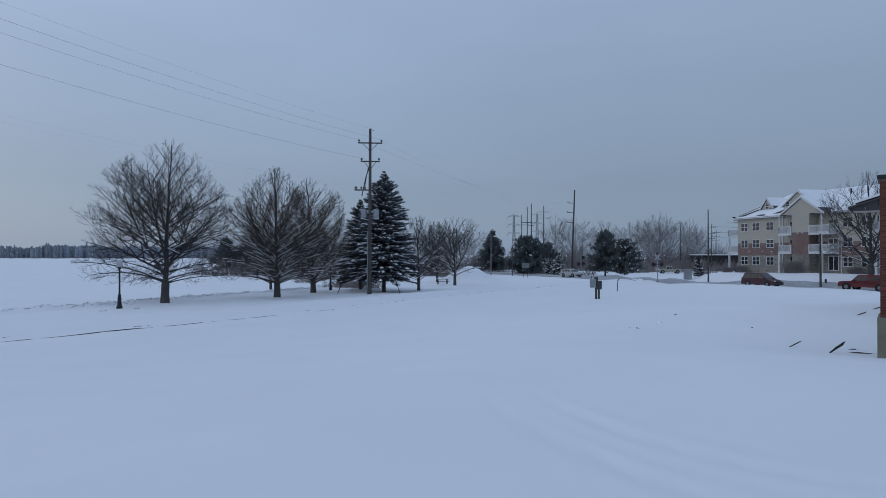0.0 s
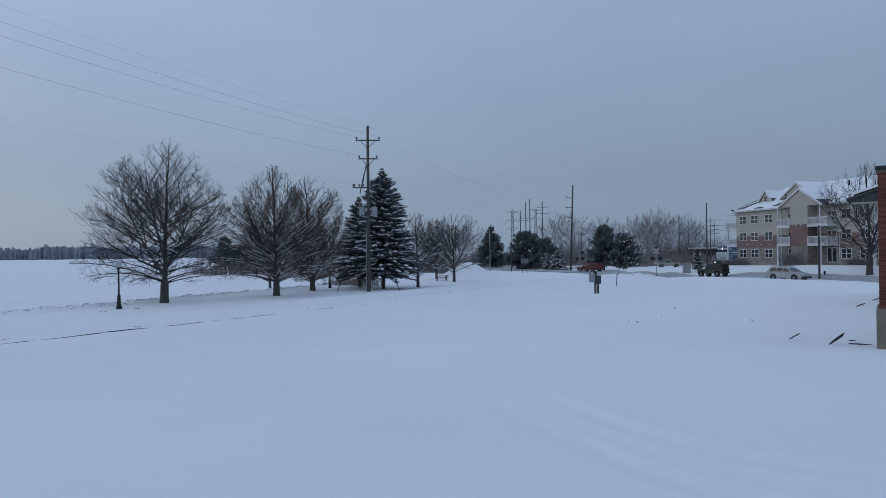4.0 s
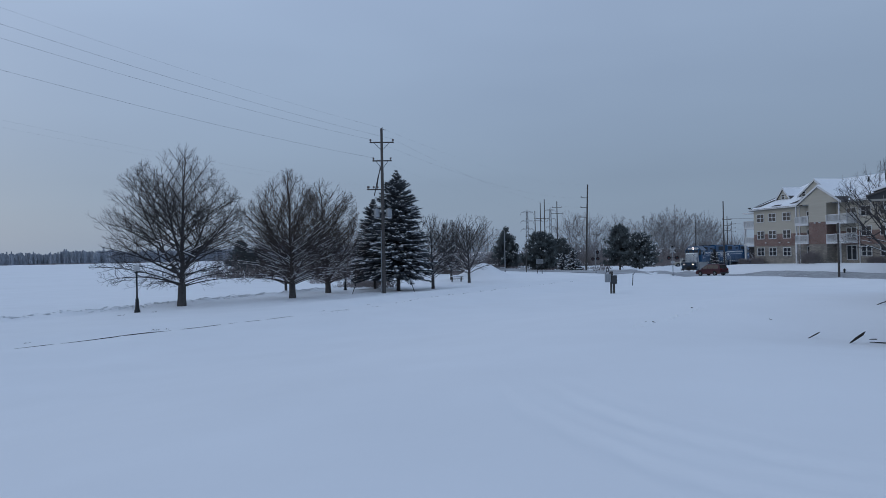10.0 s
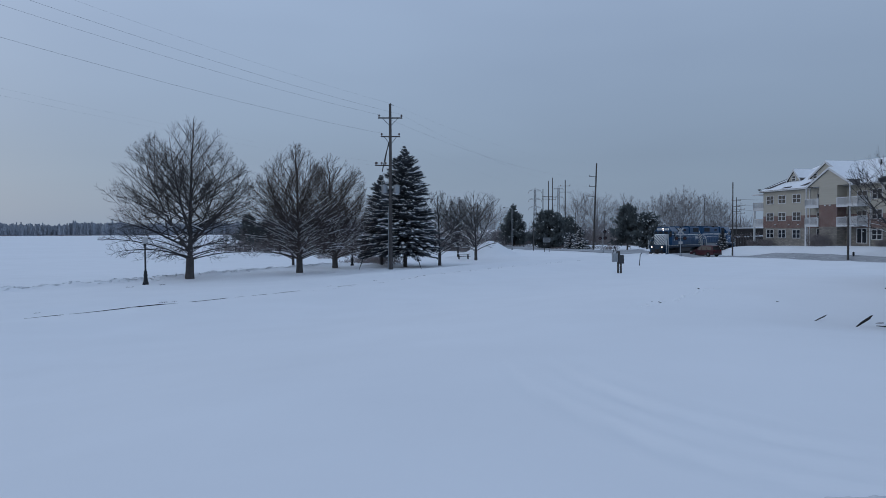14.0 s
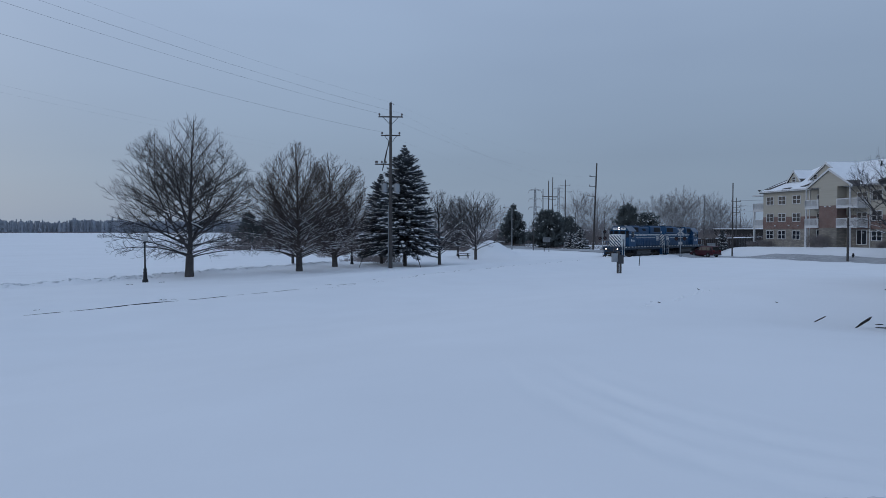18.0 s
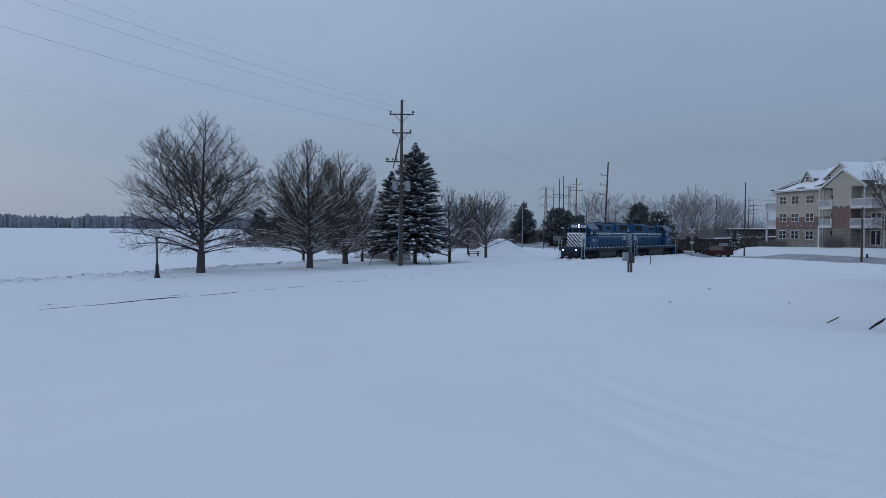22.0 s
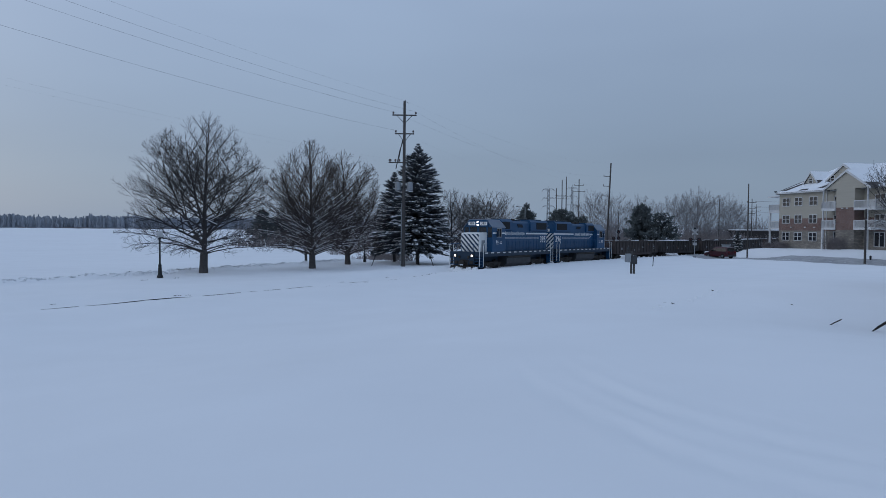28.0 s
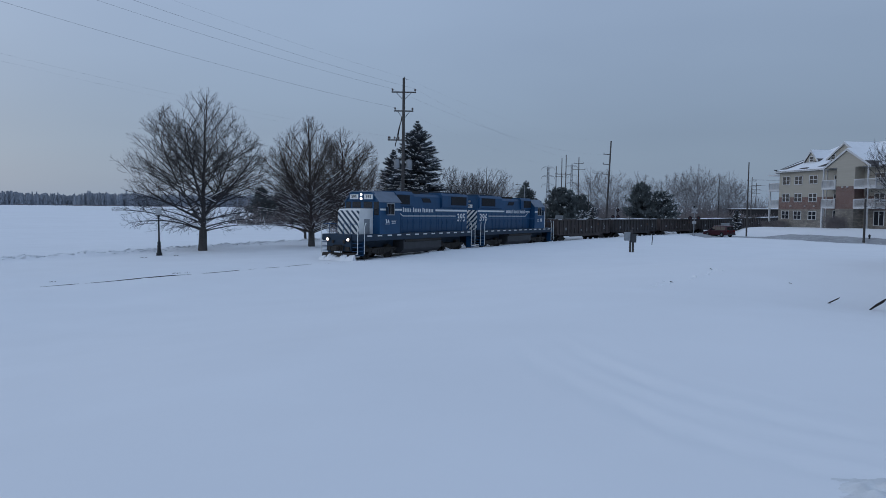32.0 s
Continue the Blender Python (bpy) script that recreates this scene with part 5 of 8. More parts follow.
def vehicle(name, label, category, paint, body, cabin, windows, axles, r=0.33, half=0.90, roof_half=0.66, extras=()):
    """A road vehicle, its nose towards +x. body, cabin: side outlines; windows: side outlines of its panes."""
    V = empty(name, Matrix(), label, category, "road traffic")
    bm = bmesh.new()
    slab(bm, body, half, 0.10)
    bmesh.ops.bevel(bm, geom=bm.edges[:], offset=0.045, segments=2, affect="EDGES", profile=0.5)
    part("body", bm, paint, V, "", True)
    z0, z1 = min(z for _, z in cabin), max(z for _, z in cabin)

    def lean(z):
        return half - 0.05 + (roof_half - half + 0.05) * (z - z0) / (z1 - z0)

    bm = bmesh.new()
    loft(bm, [[(x, -lean(z), z) for x, z in cabin], [(x, lean(z), z) for x, z in cabin]])
    bmesh.ops.bevel(bm, geom=bm.edges[:], offset=0.05, segments=2, affect="EDGES", profile=0.5)
    cab = part("cabin", bm, paint, V, "", True)
    for w in windows:
        for s in (-1, 1):
            bm = bmesh.new()
            loft(bm, [[(x, s * (lean(z) - 0.02), z) for x, z in w], [(x, s * (lean(z) + 0.006), z) for x, z in w]])
            part("side_window", bm, DARK_GLASS, cab)
    # front and rear screens
    back_lo, front_lo = min((p for p in cabin if p[1] < z0 + 0.05), key=lambda p: p[0]), max((p for p in cabin if p[1] < z0 + 0.05), key=lambda p: p[0])
    back_hi, front_hi = min((p for p in cabin if p[1] > z1 - 0.12), key=lambda p: p[0]), max((p for p in cabin if p[1] > z1 - 0.12), key=lambda p: p[0])
    for lo, hi, e, nm in ((front_lo, front_hi, 1, "windscreen"), (back_lo, back_hi, -1, "rear_window")):
        bm = bmesh.new()
        a = [lo[0] + (hi[0] - lo[0]) * 0.12 + e * 0.004, lo[1] + (hi[1] - lo[1]) * 0.12]
        b = [lo[0] + (hi[0] - lo[0]) * 0.90 + e * 0.004, lo[1] + (hi[1] - lo[1]) * 0.90]
        loft(bm, [[(a[0], -lean(a[1]) + 0.09, a[1]), (b[0], -lean(b[1]) + 0.09, b[1]), (b[0], lean(b[1]) - 0.09, b[1]), (a[0], lean(a[1]) - 0.09, a[1])],
                  [(a[0] + e * 0.012, -lean(a[1]) + 0.09, a[1]), (b[0] + e * 0.012, -lean(b[1]) + 0.09, b[1]), (b[0] + e * 0.012, lean(b[1]) - 0.09, b[1]), (a[0] + e * 0.012, lean(a[1]) - 0.09, a[1])]])
        part(nm, bm, DARK_GLASS, cab)
    tyre, rim = wheel_mesh(r, 0.22)
    for x in axles:
        for s in (-1, 1):
            w = new("wheel")
            w.empty_display_size = 0.1
            w.parent = V
            w.matrix_basis = pose(x, s * (half - 0.10), r)
            shared("tyre", tyre, w, Matrix())
            shared("rim", rim, w, Matrix())
            bm = bmesh.new()
            rod(bm, (x, s * (half - 0.12), r + 0.02), (x, s * (half + 0.004), r + 0.02), r + 0.075, r + 0.07, 20)
            part("wheel_arch", bm, TYRE, V)
    x0, x1 = min(x for x, z in body), max(x for x, z in body)
    zb = min(z for x, z in body)
    for e, xx, mat, nm in ((1, x1, LAMP_CLEAR, "headlamp"), (-1, x0, LAMP_RED, "tail_lamp")):
        for s in (-1, 1):
            bm = bmesh.new()
            z = zb + 0.42 if e > 0 else zb + 0.55
            box(bm, xx - 0.06, xx + 0.02, s * (half - 0.28) - 0.14, s * (half - 0.28) + 0.14, z, z + (0.14 if e > 0 else 0.28), 0.015)
            part(nm, bm, mat, V)
        bm = bmesh.new()
        box(bm, xx - 0.10, xx + 0.06, -half + 0.06, half - 0.06, zb + 0.02, zb + 0.24, 0.04)
        part("bumper", bm, CHROME_GREY, V)
    for s in (-1, 1):
        bm = bmesh.new()
        fx = front_lo[0] - 0.35
        box(bm, fx - 0.06, fx + 0.06, s * (half + 0.02) - 0.08, s * (half + 0.02) + 0.10, z0 + 0.02, z0 + 0.16, 0.02)
        part("mirror", bm, paint, V)
    for nm, bm2, mat in extras:
        part(nm, bm2, mat, V)
    return V


def paint(name, color):
    return material(name, color, 0.35, 0, 2.0, 0.18, 0, 20, 0.5)


MAROON = paint("dark_maroon_paint", (0.055, 0.012, 0.022))
RED = paint("red_paint", (0.115, 0.009, 0.013))
SILVER = paint("silver_paint", (0.36, 0.37, 0.38))
OLIVE = paint("olive_green_paint", (0.042, 0.048, 0.028))
BURGUNDY = paint("burgundy_paint", (0.052, 0.006, 0.015))
GOLD = paint("pale_gold_paint", (0.34, 0.32, 0.27))

VAN_BODY = [(-2.50, 0.30), (-2.56, 0.60), (-2.50, 1.02), (1.35, 0.98), (2.05, 0.84), (2.44, 0.66), (2.50, 0.45), (2.46, 0.26), (-2.4, 0.26)]
VAN_CABIN = [(-2.48, 1.00), (-2.20, 1.68), (-1.9, 1.76), (0.10, 1.76), (0.42, 1.66), (1.45, 0.98)]
VAN_WIN = [[(-2.15, 1.06), (-1.98, 1.56), (-1.15, 1.62), (-1.15, 1.06)], [(-1.05, 1.06), (-1.05, 1.62), (-0.10, 1.62), (-0.10, 1.06)], [(0.0, 1.06), (0.0, 1.62), (0.32, 1.58), (1.10, 1.06)]]


def minivan(label, mat):
    return vehicle("minivan", label, "minivan", mat, VAN_BODY, VAN_CABIN, VAN_WIN, (-1.5, 1.5))


def rack(x0, x1, z, y):
    bm = bmesh.new()
    for s in (-1, 1):
        rod(bm, (x0, s * y, z), (x1, s * y, z), 0.025, 0.025, 6)
        for x in (x0, (x0 + x1) / 2, x1):
            rod(bm, (x, s * y, z - 0.08), (x, s * y, z), 0.02, 0.02, 6)
    return bm


VAN_A = minivan("dark maroon minivan driving on the slushy road", MAROON)
VAN_F = minivan("burgundy minivan waiting at the level crossing", BURGUNDY)
SUV = vehicle("suv", "silver sport utility car with roof rails on the slushy road", "car", SILVER,
              [(-2.28, 0.34), (-2.34, 0.70), (-2.28, 1.06), (1.20, 1.04), (2.05, 0.92), (2.34, 0.72), (2.38, 0.48), (2.30, 0.30), (-2.2, 0.30)],
              [(-2.26, 1.05), (-1.95, 1.60), (-1.7, 1.68), (0.05, 1.68), (0.35, 1.58), (1.25, 1.04)],
              [[(-1.95, 1.10), (-1.75, 1.50), (-1.1, 1.54), (-1.1, 1.10)], [(-1.0, 1.10), (-1.0, 1.54), (-0.15, 1.54), (-0.15, 1.10)], [(-0.05, 1.10), (-0.05, 1.54), (0.28, 1.50), (0.95, 1.10)]],
              (-1.38, 1.42), 0.35, 0.92, 0.70, [("roof_rail", rack(-1.7, 0.1, 1.75, 0.62), DARK_METAL)])
cap = bmesh.new()
loft(cap, [[(-2.62, -0.86, 1.08), (-2.55, -0.80, 1.78), (-0.45, -0.80, 1.80), (-0.42, -0.86, 1.08)], [(-2.62, 0.86, 1.08), (-2.55, 0.80, 1.78), (-0.45, 0.80, 1.80), (-0.42, 0.86, 1.08)]])
capw = bmesh.new()
for s in (-1, 1):
    loft(capw, [[(-2.35, s * 0.80, 1.25), (-2.30, s * 0.79, 1.62), (-0.65, s * 0.79, 1.64), (-0.65, s * 0.80, 1.25)], [(-2.35, s * 0.868, 1.25), (-2.30, s * 0.84, 1.62), (-0.65, s * 0.84, 1.64), (-0.65, s * 0.868, 1.25)]])
TRUCK_BODY = [(-2.70, 0.45), (-2.74, 0.75), (-2.70, 1.10), (1.10, 1.08), (2.40, 1.02), (2.62, 0.92), (2.68, 0.62), (2.62, 0.42), (-2.6, 0.42)]
TRUCK_CABIN = [(-0.55, 1.08), (-0.42, 1.78), (-0.2, 1.84), (0.45, 1.84), (0.68, 1.76), (1.30, 1.08)]
TRUCK_WIN = [[(-0.35, 1.15), (-0.28, 1.68), (0.10, 1.70), (0.10, 1.15)], [(0.18, 1.15), (0.18, 1.70), (0.56, 1.68), (1.02, 1.15)]]
PICKUP = vehicle("pickup_truck", "red pickup truck with a matching bed cap on the road", "pickup truck", RED, TRUCK_BODY, TRUCK_CABIN, TRUCK_WIN, (-1.70, 1.75), 0.40, 0.95, 0.74,
                 [("bed_cap", cap, RED), ("cap_window", capw, DARK_GLASS)])
spare = bmesh.new()
rod(spare, (-2.02, 0, 1.05), (-2.26, 0, 1.05), 0.40, 0.38, 18)
flare = bmesh.new()
for x in (-1.25, 1.35):
    for s in (-1, 1):
        box(flare, x - 0.52, x + 0.52, s * 0.88 - 0.10, s * 0.88 + 0.10, 0.84, 0.94, 0.03)
JEEP = vehicle("jeep", "olive green boxy off-road car with black top and rear spare wheel", "car", OLIVE,
               [(-1.95, 0.50), (-1.98, 1.15), (0.75, 1.15), (1.85, 1.10), (1.95, 1.02), (1.98, 0.60), (1.9, 0.48), (-1.9, 0.46)],
               [(-1.96, 1.15), (-1.90, 1.82), (-1.8, 1.86), (0.30, 1.86), (0.42, 1.80), (0.74, 1.15)],
               [[(-1.85, 1.24), (-1.82, 1.74), (-1.0, 1.74), (-1.0, 1.24)], [(-0.9, 1.24), (-0.9, 1.74), (-0.25, 1.74), (-0.25, 1.24)], [(-0.15, 1.24), (-0.15, 1.74), (0.35, 1.74), (0.60, 1.24)]],
               (-1.25, 1.35), 0.40, 0.82, 0.76, [("spare_wheel", spare, TYRE), ("wheel_arch", flare, CHROME_GREY)])
top = bmesh.new()
loft(top, [[(-1.93, -0.77, 1.80), (-1.86, -0.74, 1.90), (0.36, -0.74, 1.90), (0.46, -0.77, 1.80)], [(-1.93, 0.77, 1.80), (-1.86, 0.74, 1.90), (0.36, 0.74, 1.90), (0.46, 0.77, 1.80)]])
part("black_top", top, DARK_METAL, JEEP, "black hard top")
PARKED = vehicle("pickup_truck", "pale gold pickup truck parked beyond the crossing", "pickup truck", GOLD, TRUCK_BODY, TRUCK_CABIN, TRUCK_WIN, (-1.70, 1.75), 0.40, 0.95, 0.74)
PARKED.matrix_basis = spot(54.8, 165, 172)


def lengthen(car, k):
    """Draws a vehicle out to its true length; its wheels stay round."""
    for o in car.children_recursive:
        if o.type != "MESH":
            o.matrix_basis.translation.x *= k
        elif not o.name.startswith(("tyre", "rim")):
            for v in o.data.vertices:
                v.co.x *= k


lengthen(SUV, 1.05)
lengthen(PICKUP, 1.13)
lengthen(JEEP, 1.20)


def on_road(q, lane, away):
    p = ROAD_P + ROAD_D * q + ROAD_N * lane
    z0, z1 = float(road_height(q - 1.5)), float(road_height(q + 1.5))
    d = 1 if away else -1
    pitch = -math.degrees(math.atan2((z1 - z0) * d, 3.0))
    yaw = math.degrees(math.atan2(ROAD_D[1] * d, ROAD_D[0] * d)) + 8 + 10 * min(1, max(0, (q - 35) / 55))
    return pose(p[0], p[1], (z0 + z1) / 2 + 0.03, 0, pitch, yaw)


def drive(car, lane, away, rows):
    out = [(t, on_road(q, lane, away)) for t, q in rows]
    car.matrix_basis = out[0][1]
    TRAFFIC.append((car, out))


TRAFFIC = []
drive(VAN_A, -1.8, False, [(0, 5.1), (1, -4.4), (2, -12.9), (3, -22.0), (5, -42), (8, -76), (12, -117), (20, -122), (32, -122)])
drive(PICKUP, 1.8, True, [(0, -7.3), (1, 4.7), (2, 19.2), (3, 36.8), (4.5, 67), (6, 97.2), (7, 119), (9, 160), (12, 215), (16, 250), (32, 250)])
drive(SUV, -1.8, False, [(0, 58.4), (1, 40.6), (2, 25.2), (3, 11.1), (4, 0.5), (5.5, -10.1), (6, -12.8), (8, -26), (11, -50), (15, -85), (20, -114), (32, -114)])
drive(JEEP, 1.8, True, [(0, -60), (1, -41), (2, -21), (3, -0.7), (4, 19), (5, 39.5), (6, 58.9), (7, 80), (8, 101.1), (10, 145), (13, 210), (17, 242), (32, 242)])
drive(VAN_F, 1.8, True, [(0, -88), (2, -64), (4, -40), (6, -15.5), (7, -3.6), (7.5, 1.9), (8, 8.0), (9, 17.1), (10, 23.4), (11, 26.3), (12, 26.9), (13, 26.9), (32, 26.9)])


# ---- apartment house ----
TAN = material("tan_siding", (0.40, 0.375, 0.32), 0.8, 0, 1.2, 0.08, 0.25, 6.0, 0.3, stretch=(0.3, 0.3, 6))
TRIM = material("white_trim", (0.58, 0.59, 0.60), 0.6, 0, 3.0, 0.06)
SHINGLE = material("dark_shingles", (0.075, 0.07, 0.07), 0.9, 0, 5.0, 0.25, 0.4, 10.0)


def masonry(name, c1, c2, mortar, width, height, gap, bump=0.6):
    m = bpy.data.materials.new(name)
    m.use_nodes = True
    t = m.node_tree
    b = t.nodes["Principled BSDF"]
    b.inputs["Roughness"].default_value = 0.85
    co = t.nodes.new("ShaderNodeTexCoord")
    sep = t.nodes.new("ShaderNodeSeparateXYZ")
    t.links.new(co.outputs["Object"], sep.inputs[0])
    add = t.nodes.new("ShaderNodeMath")
    add.operation = "ADD"
    t.links.new(sep.outputs["X"], add.inputs[0])
    t.links.new(sep.outputs["Y"], add.inputs[1])
    comb = t.nodes.new("ShaderNodeCombineXYZ")
    t.links.new(add.outputs[0], comb.inputs["X"])
    t.links.new(sep.outputs["Z"], comb.inputs["Y"])
    br = t.nodes.new("ShaderNodeTexBrick")
    br.inputs["Scale"].default_value = 1.0
    br.inputs["Brick Width"].default_value, br.inputs["Row Height"].default_value = width, height
    br.inputs["Mortar Size"].default_value = gap
    br.inputs["Color1"].default_value, br.inputs["Color2"].default_value, br.inputs["Mortar"].default_value = (*c1, 1), (*c2, 1), (*mortar, 1)
    t.links.new(comb.outputs[0], br.inputs["Vector"])
    nz = t.nodes.new("ShaderNodeTexNoise")
    nz.inputs["Scale"].default_value, nz.inputs["Detail"].default_value = 0.9, 4
    t.links.new(co.outputs["Object"], nz.inputs["Vector"])
    rg = t.nodes.new("ShaderNodeMapRange")
    rg.inputs["From Min"].default_value, rg.inputs["From Max"].default_value = 0.3, 0.7
    rg.inputs["To Min"].default_value, rg.inputs["To Max"].default_value = 0.8, 1.15
    t.links.new(nz.outputs[0], rg.inputs["Value"])
    mx = t.nodes.new("ShaderNodeMix")
    mx.data_type, mx.blend_type = "RGBA", "MULTIPLY"
    mx.inputs["Factor"].default_value = 1.0
    t.links.new(br.outputs["Color"], mx.inputs["A"])
    t.links.new(rg.outputs[0], mx.inputs["B"])
    t.links.new(mx.outputs["Result"], b.inputs["Base Color"])
    bp = t.nodes.new("ShaderNodeBump")
    bp.inputs["Strength"].default_value, bp.inputs["Distance"].default_value = bump, 0.02
    bp.invert = True
    t.links.new(br.outputs["Fac"], bp.inputs["Height"])
    t.links.new(bp.outputs[0], b.inputs["Normal"])
    return m


BRICK = masonry("red_brick_wall", (0.150, 0.078, 0.066), (0.195, 0.108, 0.090), (0.26, 0.23, 0.21), 0.215, 0.075, 0.010)
STONE = masonry("grey_stone_veneer", (0.20, 0.185, 0.165), (0.30, 0.275, 0.24), (0.14, 0.13, 0.12), 0.42, 0.20, 0.018)
PANE_DIM = material("window_pane", (0.022, 0.026, 0.032), 0.08, 0, 0.9, 0.4, spec=0.6)


def pane_and_frame(w, h, cols, rows, fr=0.09):
    bm = bmesh.new()
    xs, zs = [-w / 2, -w / 2 + fr], [-h / 2, -h / 2 + fr]
    for i in range(1, cols):
        x = -w / 2 + w * i / cols
        xs += [x - fr * 0.6, x + fr * 0.6]
    for j in range(1, rows):
        z = -h / 2 + h * j / rows
        zs += [z - fr * 0.35, z + fr * 0.35]
    xs, zs = xs + [w / 2 - fr, w / 2], zs + [h / 2 - fr, h / 2]
    grid = [[bm.verts.new((x, -0.05, z)) for z in zs] for x in xs]
    bars = [bm.faces.new((grid[i][j], grid[i + 1][j], grid[i + 1][j + 1], grid[i][j + 1])) for i in range(len(xs) - 1) for j in range(len(zs) - 1) if i % 2 == 0 or j % 2 == 0]
    deep = bmesh.ops.extrude_face_region(bm, geom=bars)["geom"]
    bmesh.ops.translate(bm, verts=[v for v in deep if isinstance(v, bmesh.types.BMVert)], vec=(0, 0.08, 0))
    bm.faces.ensure_lookup_table()
    bmesh.ops.recalc_face_normals(bm, faces=bm.faces[:])
    me = bpy.data.meshes.new("window_frame")
    bm.to_mesh(me)
    bm.free()
    me.materials.append(TRIM)
    bm = bmesh.new()
    box(bm, -w / 2 / cols + fr * 0.4, w / 2 / cols - fr * 0.4, -0.012, 0.0, -h / 2 / rows + fr * 0.3, h / 2 / rows - fr * 0.3)
    pn = bpy.data.meshes.new("pane")
    bm.to_mesh(pn)
    bm.free()
    pn.materials.append(PANE_DIM)
    return me, pn, w, h, cols, rows


WIN_TWIN = pane_and_frame(1.75, 1.40, 2, 2)
WIN_DOOR = pane_and_frame(1.8, 2.1, 2, 1)
WIN_SMALL = pane_and_frame(0.9, 0.9, 1, 2)


def put_window(parent, kind, x, z, y=-0.02, turn=0, name="window"):
    fm, pn, w, h, cols, rows = kind
    o = shared(name, fm, parent, pose(x, y, z, 0, 0, turn))
    for i in range(cols):
        for j in range(rows):
            shared("pane", pn, o, pose(-w / 2 + w * (i + 0.5) / cols, 0.01, -h / 2 + h * (j + 0.5) / rows))
    return o


APT = empty("apartment_house", pose(50.6, 117, 1.15, 0, 0, -75.5), "three-storey apartment house in tan siding and brick with snowy roofs", "building")
LONG, DEEP, EAVE, RIDGE = 46.0, 16.0, 8.45, 12.4


def wall_band(name, x0, x1, y0, y1, bands, label=""):
    """A stretch of walling, in bands of height and material one over the other."""
    z = -0.6
    for top, mat in bands:
        bm = bmesh.new()
        box(bm, x0, x1, y0, y1, z, top)
        part(name, bm, mat, APT, label)
        z = top


wall_band("wall", 0, LONG, 0, DEEP, ((2.3, STONE), (4.25, BRICK), (EAVE, TAN)))
wall_band("bay_wall", 14.2, 17.6, -1.6, 0, ((2.45, STONE), (5.7, BRICK), (EAVE - 0.02, TAN)))
for x0 in (31.5,):
    wall_band("bay_wall", x0, x0 + 3.6, -1.6, 0, ((2.45, STONE), (5.7, BRICK), (EAVE - 0.02, TAN)))


def gable_roof(xa, xb, y0, y1, z_eave, z_top, snow=0.22):
    """A cross gable: a tan front, two slopes of shingles under snow."""
    xm = (xa + xb) / 2
    bm = bmesh.new()
    prism(bm, [(xa + 0.3, z_eave), (xb - 0.3, z_eave), (xm, z_top - 0.15)], y0, y0 + 0.3)
    part("gable_front", bm, TAN, APT)
    bm = bmesh.new()
    for s, xe in ((-1, xa), (1, xb)):
        prism(bm, [(xe, z_eave - 0.08), (xm, z_top - 0.08), (xm, z_top + 0.06), (xe, z_eave + 0.06)], y0 - 0.16, y1)
    part("gable_roof", bm, SHINGLE, APT)
    bm = bmesh.new()
    for s, xe in ((-1, xa), (1, xb)):
        prism(bm, [(xe, z_eave - 0.22), (xm, z_top - 0.22), (xm, z_top + 0.10), (xe, z_eave + 0.10)], y0 - 0.22, y0 - 0.16)
    part("rake_board", bm, TRIM, APT)
    bm = bmesh.new()
    for xe in (xa, xb):
        prism(bm, [(xe + (xm - xe) * 0.02, z_eave + 0.07), (xm, z_top + 0.06), (xm, z_top + 0.06 + snow * 0.5), (xe + (xm - xe) * 0.06, z_eave + 0.07 + snow * 0.5)], y0 - 0.15, y1)
    part("roof_snow", bm, SNOW_CAP, APT, "snow on the gable roof")


def slope_quad(bm, pts, thick, mi=0):
    a = [bm.verts.new(p) for p in pts]
    b = [bm.verts.new((p[0], p[1], p[2] + thick)) for p in pts]
    n = len(pts)
    fs = [bm.faces.new(a[::-1]), bm.faces.new(b)] + [bm.faces.new((a[i], a[(i + 1) % n], b[(i + 1) % n], b[i])) for i in range(n)]
    bmesh.ops.recalc_face_normals(bm, faces=fs)


o = 0.45
half, HIP = DEEP / 2, 3.4
slopes = ([(-o, -o, EAVE - 0.1), (LONG + o, -o, EAVE - 0.1), (LONG - half, half, RIDGE), (HIP, half, RIDGE)],
          [(LONG + o, DEEP + o, EAVE - 0.1), (-o, DEEP + o, EAVE - 0.1), (HIP, half, RIDGE), (LONG - half, half, RIDGE)],
          [(-o, DEEP + o, EAVE - 0.1), (-o, -o, EAVE - 0.1), (HIP, half, RIDGE)],
          [(LONG + o, -o, EAVE - 0.1), (LONG + o, DEEP + o, EAVE - 0.1), (LONG - half, half, RIDGE)])
bm = bmesh.new()
for sl in slopes:
    slope_quad(bm, sl, 0.12)
part("roof", bm, SHINGLE, APT)
bm = bmesh.new()
for sl in (slopes[0], slopes[1], slopes[3]):
    c = Vector((sum(p[0] for p in sl) / len(sl), sum(p[1] for p in sl) / len(sl), 0))
    slope_quad(bm, [(p[0] + (c.x - p[0]) * 0.02, p[1] + (c.y - p[1]) * 0.03, p[2] + 0.125 + 0.008) for p in sl], 0.14)
part("roof_snow", bm, SNOW_CAP, APT, "thick snow on the main roof")
bm = bmesh.new()
box(bm, -o - 0.05, LONG + o, -o - 0.12, -o - 0.02, EAVE - 0.13, EAVE + 0.02)
box(bm, -o - 0.12, -o - 0.02, -o, DEEP + o, EAVE - 0.22, EAVE + 0.02)
part("gutter", bm, TRIM, APT)


def on_roof(u, y, up):
    return u, y, EAVE - 0.1 + (y + o) / (half + o) * (RIDGE - EAVE + 0.1) + up


